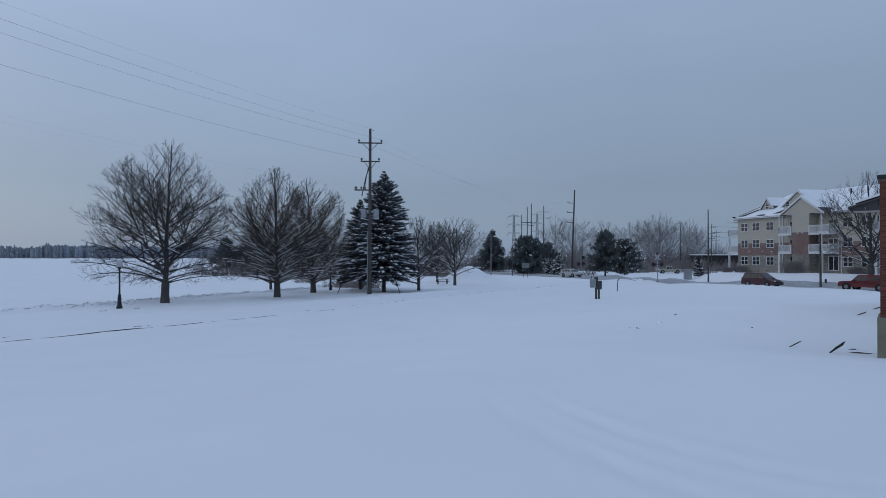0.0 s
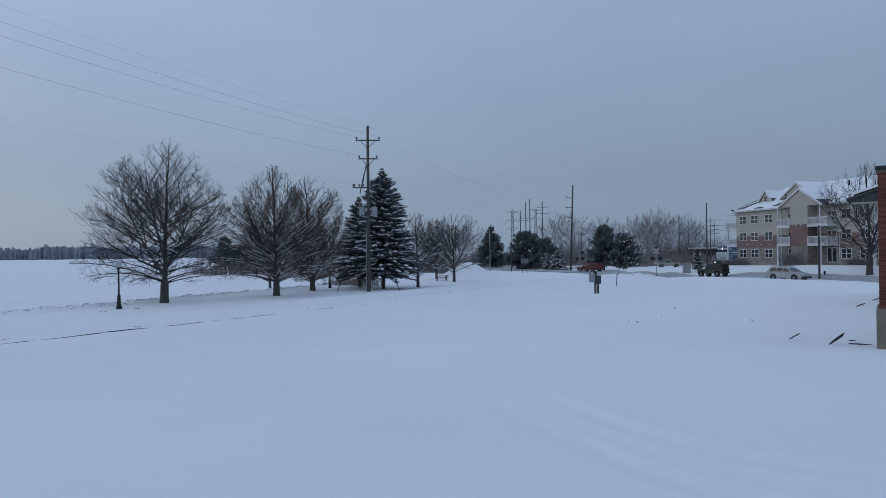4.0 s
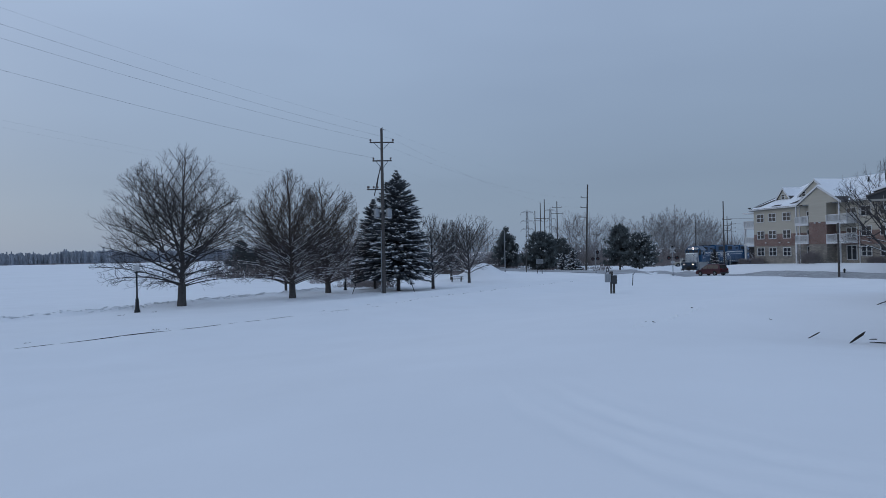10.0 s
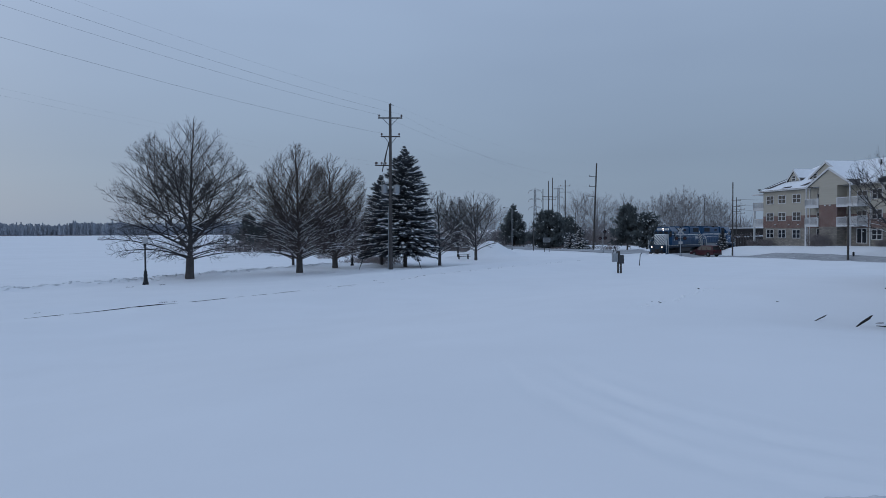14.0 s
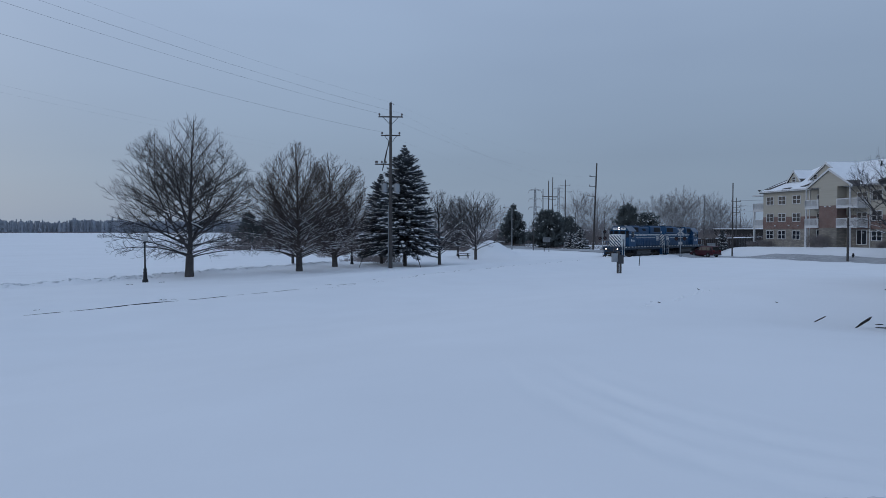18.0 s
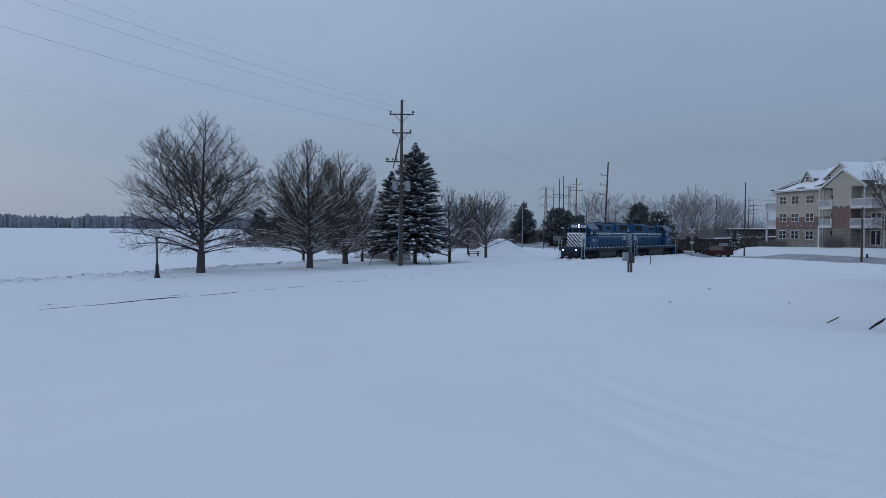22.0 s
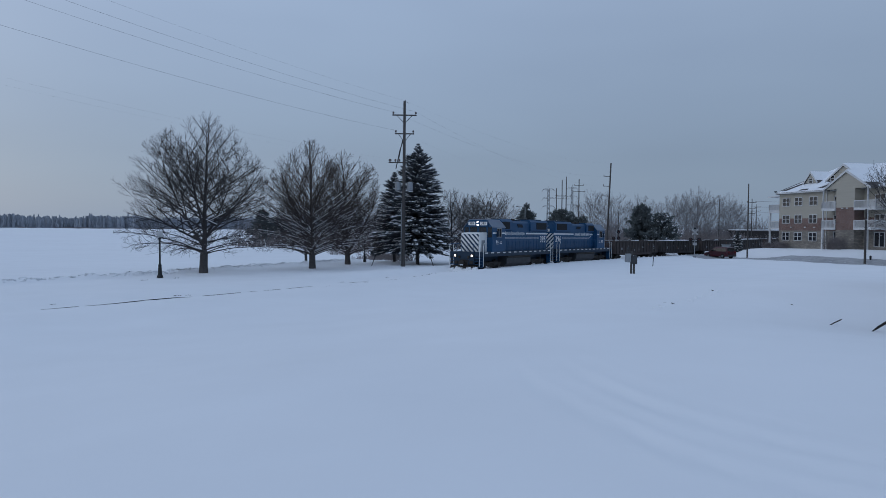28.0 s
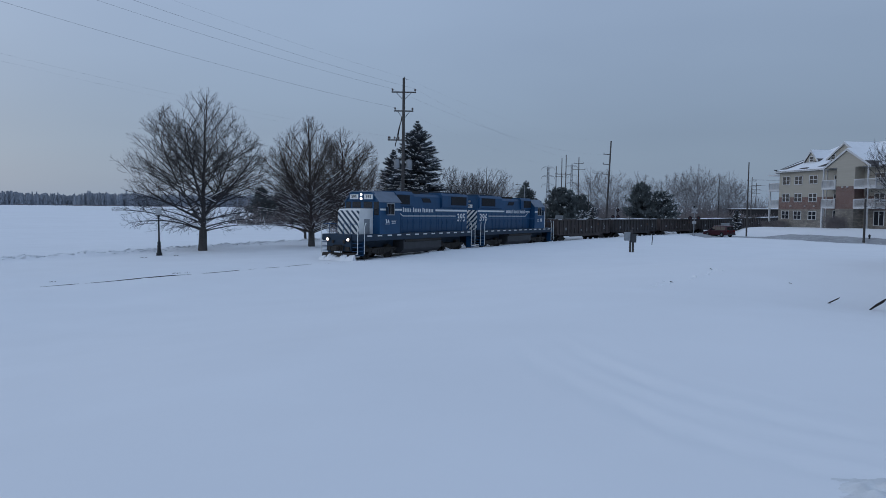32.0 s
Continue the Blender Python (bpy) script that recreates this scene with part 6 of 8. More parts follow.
# patches where the snow has slid off the shingles
for quad in (((8.2, 0.2), (9.4, 0.2), (11.6, 3.0), (10.6, 3.2)), ((0.4, 0.0), (1.6, 0.1), (3.4, 3.2), (2.6, 3.4)), ((5.2, 5.6), (7.6, 5.4), (8.0, 7.0), (5.6, 7.0)), ((8.4, 5.9), (9.6, 5.9), (9.8, 7.3), (8.6, 7.3)), ((4.6, -0.2), (6.6, -0.2), (6.4, 0.25), (4.9, 0.2)), ((-0.15, 0.1), (0.25, 0.1), (3.0, 6.6), (2.6, 6.6)), ((7.0, 3.4), (9.2, 3.6), (10.2, 5.2), (8.8, 5.2)), ((4.6, 7.1), (8.2, 7.1), (8.3, 7.7), (5.0, 7.7))):
    bm = bmesh.new()
    slope_quad(bm, [on_roof(u, y, 0.262) for u, y in quad], 0.012)
    part("bare_shingles", bm, SHINGLE, APT, "dark shingles bare of snow")
gable_roof(11.7, 20.5, -1.6, 7.0, EAVE - 0.05, 11.0)
gable_roof(28.6, 37.6, -1.6, 7.0, EAVE - 0.05, 11.0)
gable_roof(8.6, 15.6, 1.5, 8.0, 10.0, 12.35)
gable_roof(2.9, 6.1, 2.2, 7.0, 10.0, 11.75, 0.16)
for xx, yy, zz in ((4.5, 2.17, 10.35), (9.9, 1.47, 10.35)):
    put_window(APT, WIN_SMALL, xx, zz, yy, name="dormer_window")
for u in (1.7, 4.5, 7.75, 22.9, 26.0, 28.0, 39.5, 42.5):
    for z in (1.35, 4.15, 6.95):
        put_window(APT, WIN_TWIN, u, z)
for u in (12.9, 20.4, 30.2):
    put_window(APT, WIN_DOOR, u, 1.15, name="patio_door")
    for z in (4.0, 6.8):
        put_window(APT, WIN_TWIN, u, z)


def railing(bm, x0, y0, x1, y1, z):
    n = max(2, int(math.hypot(x1 - x0, y1 - y0) / 0.16))
    dx, dy = (x1 - x0) / n, (y1 - y0) / n
    for i in range(n + 1):
        x, y = x0 + dx * i, y0 + dy * i
        w = 0.06 if i in (0, n) else 0.028
        box(bm, x - w, x + w, y - w, y + w, z, z + 1.05)
    for zz in (0.06, 1.02):
        box(bm, min(x0, x1) - 0.03, max(x0, x1) + 0.03, min(y0, y1) - 0.03, max(y0, y1) + 0.03, z + zz, z + zz + 0.09)


def balcony(x0, x1, y0, y1, z, end=False):
    bm = bmesh.new()
    box(bm, x0, x1, y0, y1, z - 0.28, z)
    b = part("balcony", bm, TRIM, APT, "white balcony")
    bm = bmesh.new()
    if end:
        railing(bm, x0 + 0.05, y0 + 0.05, x0 + 0.05, y1 - 0.05, z)
        railing(bm, x0 + 0.05, y0 + 0.05, x1 - 0.05, y0 + 0.05, z)
    else:
        railing(bm, x0 + 0.05, y0 + 0.05, x1 - 0.05, y0 + 0.05, z)
        e = x0 if x0 < 14.0 or 20 < x0 < 31 else x1
        railing(bm, e + (0.05 if e == x0 else -0.05), y0 + 0.05, e + (0.05 if e == x0 else -0.05), y1 - 0.05, z)
    part("balustrade", bm, TRIM, b)


for x0, x1 in ((11.5, 14.18), (17.62, 21.4), (28.8, 31.48), (35.12, 38.0)):
    for z in (2.75, 5.55):
        balcony(x0, x1, -1.75, -0.02, z)
for x in (11.65, 19.9, 28.95, 37.85):
    bm = bmesh.new()
    box(bm, x - 0.15, x + 0.15, -1.74, -1.44, -0.6, 2.46, 0.02)
    box(bm, x - 0.085, x + 0.085, -1.67, -1.50, 2.46, EAVE - 0.05)
    part("porch_post", bm, TRIM, APT)
for z in (2.75, 5.55):
    balcony(-3.0, -0.02, 0.3, 3.6, z, True)
bm = bmesh.new()
for y in (0.45, 3.45):
    box(bm, -2.95, -2.7, y - 0.12, y + 0.12, -0.9, 5.5)
part("porch_post", bm, TRIM, APT)
bm = bmesh.new()
box(bm, -3.1, -0.02, 0.2, 3.7, 7.9, 8.1)
part("porch_roof", bm, TRIM, APT)
for x in (10.6, 21.8):
    bm = bmesh.new()
    box(bm, x - 0.05, x + 0.05, -0.12, -0.02, -0.4, EAVE - 0.2)
    part("downpipe", bm, TRIM, APT)
for u, z in ((15.5, 5.5), (16.4, 5.5), (3.0, 2.75), (6.2, 2.75), (8.2, 2.75)):
    bm = bmesh.new()
    yy = -1.6 if 14.2 < u < 17.6 else 0.0
    box(bm, u - 0.12, u + 0.12, yy - 0.22, yy - 0.01, z, z + 0.16, 0.02)
    part("wall_lamp", bm, TRIM, APT)
bm = bmesh.new()
lathe(bm, [(0.12, 11.2), (0.12, 11.9), (0.16, 11.95)], 8, (20.0, 3.5))
part("roof_vent", bm, DARK_METAL, APT)
bm = bmesh.new()
rod(bm, (-0.5, -0.3, 8.2), (-0.5, -0.3, 8.78), 0.03, 0.03, 6)
lathe(bm, [(0.04, 8.62), (0.22, 8.70), (0.28, 8.84)], 10, (-0.5, -0.4))
part("dish_aerial", bm, DARK_METAL, APT)


# ---- depot corner beside the camera: brick pier, eave, exposed edges ----
PIER_BRICK = material("pier_brick", (0.145, 0.052, 0.040), 0.85, 0, 9.0, 0.25, 0.4, 60.0, 0.2, random_tint=0.22)
MORTAR = material("mortar", (0.15, 0.125, 0.115), 0.95, 0, 9.0, 0.2, 0.4, 60.0)
CAST = material("rough_concrete", (0.185, 0.170, 0.130), 0.9, 0, 3.0, 0.25, 0.6, 25.0)


def brick_pier():
    P = empty("brick_pier", pose(10.915, 17.03, 1.06, 0, 0, -33.5), "red brick pier on a rough concrete base with a dark coping", "pier")
    w, base_h, top = 1.5, 0.96, 4.42
    bm = bmesh.new()
    box(bm, -0.07, w + 0.07, -0.07, w + 0.07, -0.5, base_h, 0.025)
    part("base", bm, CAST, P, "rough grey concrete base")
    bm = bmesh.new()
    box(bm, 0.012, w - 0.012, 0.012, w - 0.012, base_h, top)
    core = part("core", bm, MORTAR, P)
    bm = bmesh.new()
    box(bm, -0.06, w + 0.06, -0.06, w + 0.06, top, top + 0.10, 0.02)
    part("coping", bm, DARK_METAL, P)
    # unseen wall, added only to block sky light from the snow by the pier
    bm = bmesh.new()
    box(bm, w + 0.075, w + 9.0, 0.25, 0.55, -0.5, top)
    part("side_wall", bm, BRICK, P, "unseen brick wall added to shade the snow by the pier")
    return P, core, w, base_h, top


PIER, PIER_CORE, PIER_W, PIER_B, PIER_T = brick_pier()

ROOF_EDGE = material("dark_fascia_boards", (0.060, 0.062, 0.066), 0.85, 0, 4.0, 0.3, 0.3, 20)


def depot():
    """The depot's end gable with vertical boards, its eave, soffit and snowy roof, with brick walls set back under it."""
    D = empty("depot", pose(14.46, 24.1, 0, 0, 0, -33.2), "depot building with dark board gable, wide eaves and a snowy roof", "building")
    ez, half, ly, pitch, tip = 5.12, 6.0, 1.7, 0.33, 0.14
    for i in range(30):
        x0, x1 = 0.40 * i, 0.40 * i + 0.385
        z0, z1 = (ez + tip + pitch * (half - abs(x - half)) for x in (x0, x1))
        bm = bmesh.new()
        prism(bm, [(x0, ez), (x1, ez), (x1, z1), (x0, z0)], -0.06, 0.0)
        part("gable_board", bm, ROOF_EDGE, D)
    bm = bmesh.new()
    box(bm, -0.06, -0.004, -0.06, ly, ez, ez + tip)
    part("eave_fascia", bm, ROOF_EDGE, D)
    rz = ez + tip + pitch * half
    bm = bmesh.new()
    slope_quad(bm, [(-0.12, -0.16, ez + tip - 0.06), (half, -0.16, rz + 0.004), (half, ly, rz + 0.004), (-0.12, ly, ez + tip - 0.06)], 0.06)
    slope_quad(bm, [(half, -0.16, rz + 0.004), (2 * half + 0.12, -0.16, ez + tip - 0.06), (2 * half + 0.12, ly, ez + tip - 0.06), (half, ly, rz + 0.004)], 0.06)
    part("roof", bm, SHINGLE, D)
    bm = bmesh.new()
    slope_quad(bm, [(0.10, -0.10, ez + tip + 0.125), (half, -0.10, rz + 0.07), (half, ly, rz + 0.07), (0.10, ly, ez + tip + 0.125)], 0.09)
    slope_quad(bm, [(half, -0.10, rz + 0.07), (2 * half, -0.10, ez + tip + 0.07), (2 * half, ly, ez + tip + 0.07), (half, ly, rz + 0.07)], 0.09)
    part("roof_snow", bm, SNOW_CAP, D, "snow on the depot roof")
    bm = bmesh.new()
    box(bm, 0.0, 2 * half, 0.004, ly, ez + 0.02, ez + 0.08)
    part("soffit", bm, TAN, D)
    bm = bmesh.new()
    box(bm, 2.4, 2 * half, 0.5, 8.0, 0.2, ez + 0.016)
    part("wall", bm, BRICK, D)
    bm = bmesh.new()
    prism(bm, [(1.0, ez + 0.01), (2.4, ez + 0.01), (2.4, ez - 1.1), (2.28, ez - 1.1), (2.2, ez - 0.55)], 0.9, 1.1)
    part("bracket", bm, ROOF_EDGE, D)


depot()


def plank(x, y, length, width, turn, tilt, label):
    """A weathered board on edge, one end lifted out of the snow."""
    bm = bmesh.new()
    hl = length / 2
    prism(bm, [(-hl, -0.010), (-hl * 0.9, 0.006), (-hl * 0.1, 0.6 * width), (hl * 0.85, 0.5 * width), (hl, 0.3 * width), (hl * 0.6, -0.5 * width)], -0.018, 0.018)
    bmesh.ops.bevel(bm, geom=bm.edges[:], offset=0.004, segments=1, affect="EDGES")
    o = mesh_ob("timber_edging", bm, DARK_WOOD)
    o.matrix_basis = pose(x, y, gz(x, y) - 0.005 + hl * 0.92 * math.sin(radians(abs(tilt))), 0, tilt, turn)
    return tagged(o, label, "timber", "timbers in the snow")


for rx, yy, ln, wd, tn, tl in ((0.5767, 18.25, 0.60, 0.06, 8, -31), (0.5147, 19.15, 0.44, 0.022, 8, -24), (0.599, 19.1, 0.24, 0.04, 0, -2), (0.612, 18.3, 0.62, 0.03, -10, 4), (0.6134, 24.6, 0.44, 0.03, 10, -15), (0.6358, 26.2, 0.40, 0.03, 10, -13)):
    plank(rx * yy, yy, ln, wd, tn, tl, "dark weathered timber edge sticking out of the snow")


# ---- poles and wires ----
def wire(a, b, sag, r, name="power_line", label="thin dark overhead power line"):
    verts, faces = [], []
    a, b = Vector(a), Vector(b)
    n = 28
    for i in range(n + 1):
        k = i / n
        p = a.lerp(b, k) - Vector((0, 0, sag * 4 * k * (1 - k)))
        d = (b - a).normalized()
        u = d.cross(Vector((0, 0, 1))).normalized()
        w = u.cross(d)
        for j in range(4):
            t = math.pi / 2 * j
            verts.append(p + (u * math.cos(t) + w * math.sin(t)) * r)
    for i in range(n):
        for j in range(4):
            q = (j + 1) % 4
            faces.append((i * 4 + j, i * 4 + q, i * 4 + 4 + q, i * 4 + 4 + j))
    return tagged(new(name, raw_mesh(name, verts, faces, WIRE)), label, "wire", "overhead wires")


def insulator(parent, x, y, z):
    bm = bmesh.new()
    lathe(bm, [(0.03, z), (0.03, z + 0.08), (0.11, z + 0.10), (0.12, z + 0.14), (0.06, z + 0.17), (0.11, z + 0.20), (0.08, z + 0.27), (0.03, z + 0.30)], 9, (x, y))
    part("insulator", bm, CERAMIC, parent)


def utility_pole(m, h, arms, r=0.17, label="weathered wooden utility pole with crossarms and insulators", braces=True, ins=True):
    """arms: (height, from, to)."""
    P = empty("utility_pole", m, label, "utility pole", "utility poles")
    bm = bmesh.new()
    rod(bm, (0, 0, -0.6), (0, 0, h), r, r * 0.62, 12)
    part("post", bm, POLE_WOOD, P)
    for z, x0, x1 in arms:
        bm = bmesh.new()
        box(bm, x0, x1, 0.12, 0.24, z - 0.06, z + 0.06, 0.01)
        part("crossarm", bm, POLE_WOOD, P)
        if braces:
            for s in (-1, 1):
                e = min(abs(x0), abs(x1)) * 0.62
                if e > 0.3:
                    bm = bmesh.new()
                    rod(bm, (s * e, 0.18, z - 0.05), (0, 0.16, z - 0.85), 0.028, 0.028, 6)
                    part("brace", bm, DARK_METAL, P)
        if ins:
            for x in (x0 + 0.1, x1 - 0.1):
                if abs(x) > 0.25:
                    insulator(P, x, 0.18, z + 0.06)
    return P


MX, MY = at_ray(-0.1076, 70.0)
MZ = gz(MX, MY)
MAIN_H = 16.95
main = utility_pole(pose(MX, MY, MZ, 0, 0.2, 4), MAIN_H, ((MAIN_H - 1.40, -1.25, 1.25), (MAIN_H - 3.30, -0.98, 1.0), (MAIN_H - 6.25, -1.6, 0.35)), 0.21, "tall grey wooden utility pole with three crossarms and two transformers")
for s in (-1, 1):
    bm = bmesh.new()
    z = MAIN_H - 9.15
    lathe(bm, [(0.27, z), (0.31, z + 0.04), (0.31, z + 0.82), (0.27, z + 0.88), (0.10, z + 0.92)], 14, (s * 0.62, -0.05))
    t = part("transformer", bm, GALV, main, "light grey can transformer")
    bm = bmesh.new()
    rod(bm, (s * 0.62, -0.05, z + 0.92), (s * 0.62, -0.05, z + 1.15), 0.05, 0.03, 8)
    part("bushing", bm, CERAMIC, t)
    bm = bmesh.new()
    box(bm, min(0, s * 0.35), max(0, s * 0.35), -0.10, 0.0, z + 0.3, z + 0.4)
    part("hanger", bm, DARK_METAL, main)
bm = bmesh.new()
pipe(bm, [(-0.1, 0.15, MAIN_H - 3.9), (-0.45, 0.2, MAIN_H - 5.0), (-0.85, 0.2, MAIN_H - 6.9)], 0.05)
pipe(bm, [(-0.2, 0.15, MAIN_H - 3.9), (-0.6, 0.2, MAIN_H - 6.2)], 0.03)
part("riser_cable", bm, DARK_METAL, main)
for x in (-1.4, -0.9, -0.5):
    insulator(main, x, 0.18, MAIN_H - 6.19)
bm = bmesh.new()
rod(bm, (0, 0, MAIN_H), (0.12, 0, MAIN_H + 0.12), 0.03, 0.03, 6)
rod(bm, (0.05, 0, MAIN_H - 0.02), (0.4, 0, MAIN_H - 0.2), 0.02, 0.02, 6)
part("ground_wire_clamp", bm, DARK_METAL, main)
bm = bmesh.new()
rod(bm, (-0.24, -0.05, 0), (-0.2, -0.05, 6.5), 0.05, 0.05, 8)
part("conduit", bm, GALV, main)

NEXT = Vector((MX - 0.47 * 62, MY - 0.88 * 62, gz(MX - 29, MY - 54)))
FARX, FARY = at_ray(0.1885, 155.0)
FARZ = gz(FARX, FARY)
FAR_H = 19.5
nxt = utility_pole(pose(NEXT.x, NEXT.y, NEXT.z, 0, 0, 4), 19.7, ((18.0, -1.25, 1.25), (16.1, -0.98, 1.0), (13.2, -1.4, 0.4)), 0.21)
far = utility_pole(pose(FARX, FARY, FARZ, 0, 2.2, 8), FAR_H, ((FAR_H - 3.0, -1.5, 0.1), (FAR_H - 5.2, -1.5, 0.1), (FAR_H - 7.4, -1.5, 0.1)), 0.24, "tall leaning utility pole with one-sided arms", False)
for x, z1, z0, r in ((-1.15, 18.35, MAIN_H - 1.05, 0.0066), (1.15, 18.35, MAIN_H - 1.05, 0.0066), (-0.88, 16.45, MAIN_H - 2.95, 0.0070), (0.0, 19.8, MAIN_H + 0.1, 0.0036), (-1.4, 13.9, MAIN_H - 5.9, 0.0020), (-0.5, 13.2, MAIN_H - 6.4, 0.0014)):
    wire((NEXT.x + x, NEXT.y, NEXT.z + z1), (MX + x, MY + 0.18, MZ + z0), 0.9, r)
for x, z0, z1, r in ((-1.15, MAIN_H - 1.05, FAR_H - 3.0, 0.005), (1.15, MAIN_H - 1.05, FAR_H - 5.2, 0.004), (-0.88, MAIN_H - 2.95, FAR_H - 7.2, 0.002), (0.0, MAIN_H + 0.1, FAR_H, 0.0025)):
    wire((MX + x, MY + 0.18, MZ + z0), (FARX - 1.4 if x else FARX, FARY, FARZ + z1), 1.6, r)


def guy(a, b, label):
    bm = bmesh.new()
    rod(bm, a, b, 0.035, 0.045, 6)
    tagged(mesh_ob("guy_guard", bm, DARK_METAL), label, "guy wire")


gx, gy = at_ray(-0.155, 70.5)
guy((gx, gy, gz(gx, gy) - 0.1), (gx + 0.5, gy + 0.1, gz(gx, gy) + 1.25), "dark leaning guy-wire guard in the snow")
gx, gy = at_ray(-0.0625, 71.0)
guy((gx, gy, gz(gx, gy) - 0.1), (gx - 0.42, gy - 0.1, gz(gx, gy) + 1.2), "slender leaning guy-wire guard in the snow")


def plain_pole(ratio, y, h, arms=(), r=0.14, label="distant wooden utility pole", lean=0.0, turn=5):
    x, y = at_ray(ratio, y)
    return utility_pole(pose(x, y, gz(x, y), 0, lean, turn), h, arms, r, label, False, len(arms) > 0)


plain_pole(0.3888, 112, 11.9, (), 0.13, "plain wooden pole beside the crossing")
plain_pole(0.394, 190, 13.0, ((12.0, -1.3, 1.3), (10.4, -1.1, 1.1), (9.0, -1.1, 1.1)))
plain_pole(0.4005, 260, 14.0, ((13.0, -1.8, 1.8), (11.5, -1.6, 1.6), (10.0, -1.6, 1.6)))
plain_pole(0.348, 215, 13.8, (), 0.15)
plain_pole(0.1478, 225, 20.6, ((18.6, -1.6, 1.6), (16.6, -2.1, 2.1)), 0.22, "tall wooden line structure with two crossarms")
plain_pole(0.1155, 235, 18.2, (), 0.2)
plain_pole(0.1295, 250, 23.2, ((16.2, -3.2, 1.8), (15.2, -1.6, 1.2)), 0.22, "tall substation pole with a platform arm")
plain_pole(0.1235, 250, 22.0, ((16.3, -2.4, 1.4), (15.4, -2.4, 0.6)), 0.22, "tall substation pole with a platform arm")
plain_pole(0.1015, 150, 6.6, (), 0.11, "pale short wooden pole")
plain_pole(0.163, 175, 9.0, (), 0.11)
plain_pole(0.205, 215, 10.0, ((9.2, -1.0, 1.0),), 0.13)
plain_pole(0.020, 190, 12.5, (), 0.13)


for z0, z1, r in ((11.3, 11.0, 0.030), (9.8, 9.4, 0.024), (8.4, 7.8, 0.020)):
    xa, ya = at_ray(0.394, 190.0)
    wire((xa, ya, z0), (xa + 34, ya - 14, z1), 0.5, r, label="dark service wire running behind the apartment house")


STEEL_DARK = material("weathered_dark_steel", (0.13, 0.138, 0.15), 0.8, 0.2, 4.0, 0.2)


def lattice_tower(ratio, y, h, label="far steel lattice power tower with three pairs of arms"):
    x, y = at_ray(ratio, y)
    T = empty("lattice_tower", spot(x, y, 12), label, "power tower", "lattice towers")
    w0, w1 = h * 0.040, h * 0.018

    def wid(z):
        return w0 + (w1 - w0) * min(1, z / (h * 0.72))

    for sx in (-1, 1):
        for sy in (-1, 1):
            bm = bmesh.new()
            pipe(bm, [(sx * wid(0), sy * wid(0), -0.5), (sx * w1, sy * w1, h * 0.72), (sx * w1 * 0.8, sy * w1 * 0.8, h)], 0.075, 4)
            part("leg", bm, STEEL_DARK, T)
    bm = bmesh.new()
    n = 11
    for i in range(n):
        z0, z1 = h * i / n, h * (i + 1) / n
        a, b = wid(z0), wid(z1)
        for s in (-1, 1):
            rod(bm, (-a, s * a, z0), (b, s * b, z1), 0.045, 0.045, 4)
            rod(bm, (a, s * a, z0), (-b, s * b, z1), 0.045, 0.045, 4)
            rod(bm, (s * a, -a, z0), (s * b, b, z1), 0.045, 0.045, 4)
    part("bracing", bm, STEEL_DARK, T)
    bm = bmesh.new()
    for s in (-1, 1):
        rod(bm, (s * w1 * 0.8, 0, h), (0, 0, h * 1.045), 0.05, 0.05, 4)
    part("peak", bm, STEEL_DARK, T)
    for z in (0.965, 0.79, 0.62):
        for s in (-1, 1):
            bm = bmesh.new()
            pipe(bm, [(s * w1, 0, z * h + 0.75), (s * (w1 + 1.2), 0, z * h + 0.85), (s * (w1 + 2.3), 0, z * h + 0.35), (s * (w1 + 2.8), 0, z * h - 0.25)], 0.07, 4)
            pipe(bm, [(s * w1, 0, z * h), (s * (w1 + 1.3), 0, z * h + 0.30), (s * (w1 + 2.3), 0, z * h + 0.2)], 0.05, 4)
            for k in (0.5, 1.2, 1.9):
                rod(bm, (s * (w1 + k), 0, z * h + 0.1), (s * (w1 + k + 0.3), 0, z * h + 0.75), 0.04, 0.04, 4)
            part("arm", bm, STEEL_DARK, T)
            bm = bmesh.new()
            rod(bm, (s * (w1 + 2.8), 0, z * h - 0.25), (s * (w1 + 2.8), 0, z * h - 0.9), 0.07, 0.07, 5)
            part("insulator", bm, CERAMIC, T)


lattice_tower(0.1040, 330, 23.4)
lattice_tower(0.1380, 400, 28.4)


def street_lamp(ratio, y, h, arm, label):
    x, y = at_ray(ratio, y)
    S = empty("street_lamp", spot(x, y), label, "street lamp")
    bm = bmesh.new()
    lathe(bm, [(0.16, -0.3), (0.16, 0.5), (0.10, 0.6), (0.07, h)], 10)
    part("post", bm, GALV, S)
    bm = bmesh.new()
    pipe(bm, [(0, 0, h - 0.1), (arm * 0.5, 0, h + 0.15), (arm, 0, h + 0.18)], 0.04)
    part("arm", bm, GALV, S)
    bm = bmesh.new()
    box(bm, min(arm, arm * 1.3), max(arm, arm * 1.3), -0.12, 0.12, h + 0.10, h + 0.24, 0.03)
    part("lamp_head", bm, DARK_METAL, S)


street_lamp(0.0704, 158, 9.6, -1.6, "grey street lamp with a short arm beyond the road")
x, y = at_ray(0.5533, 86.5)
lp = empty("wooden_pole", spot(x, y), "short weathered wooden pole beside the road", "pole")
bm = bmesh.new()
lathe(bm, [(0.14, -0.4), (0.125, 3.0), (0.095, 6.8)], 10)
part("post", bm, POLE_WOOD, lp)
x, y = at_ray(0.561, 87.5)
hy = empty("hydrant", spot(x, y), "small dark fire hydrant in the roadside snow", "hydrant")
bm = bmesh.new()
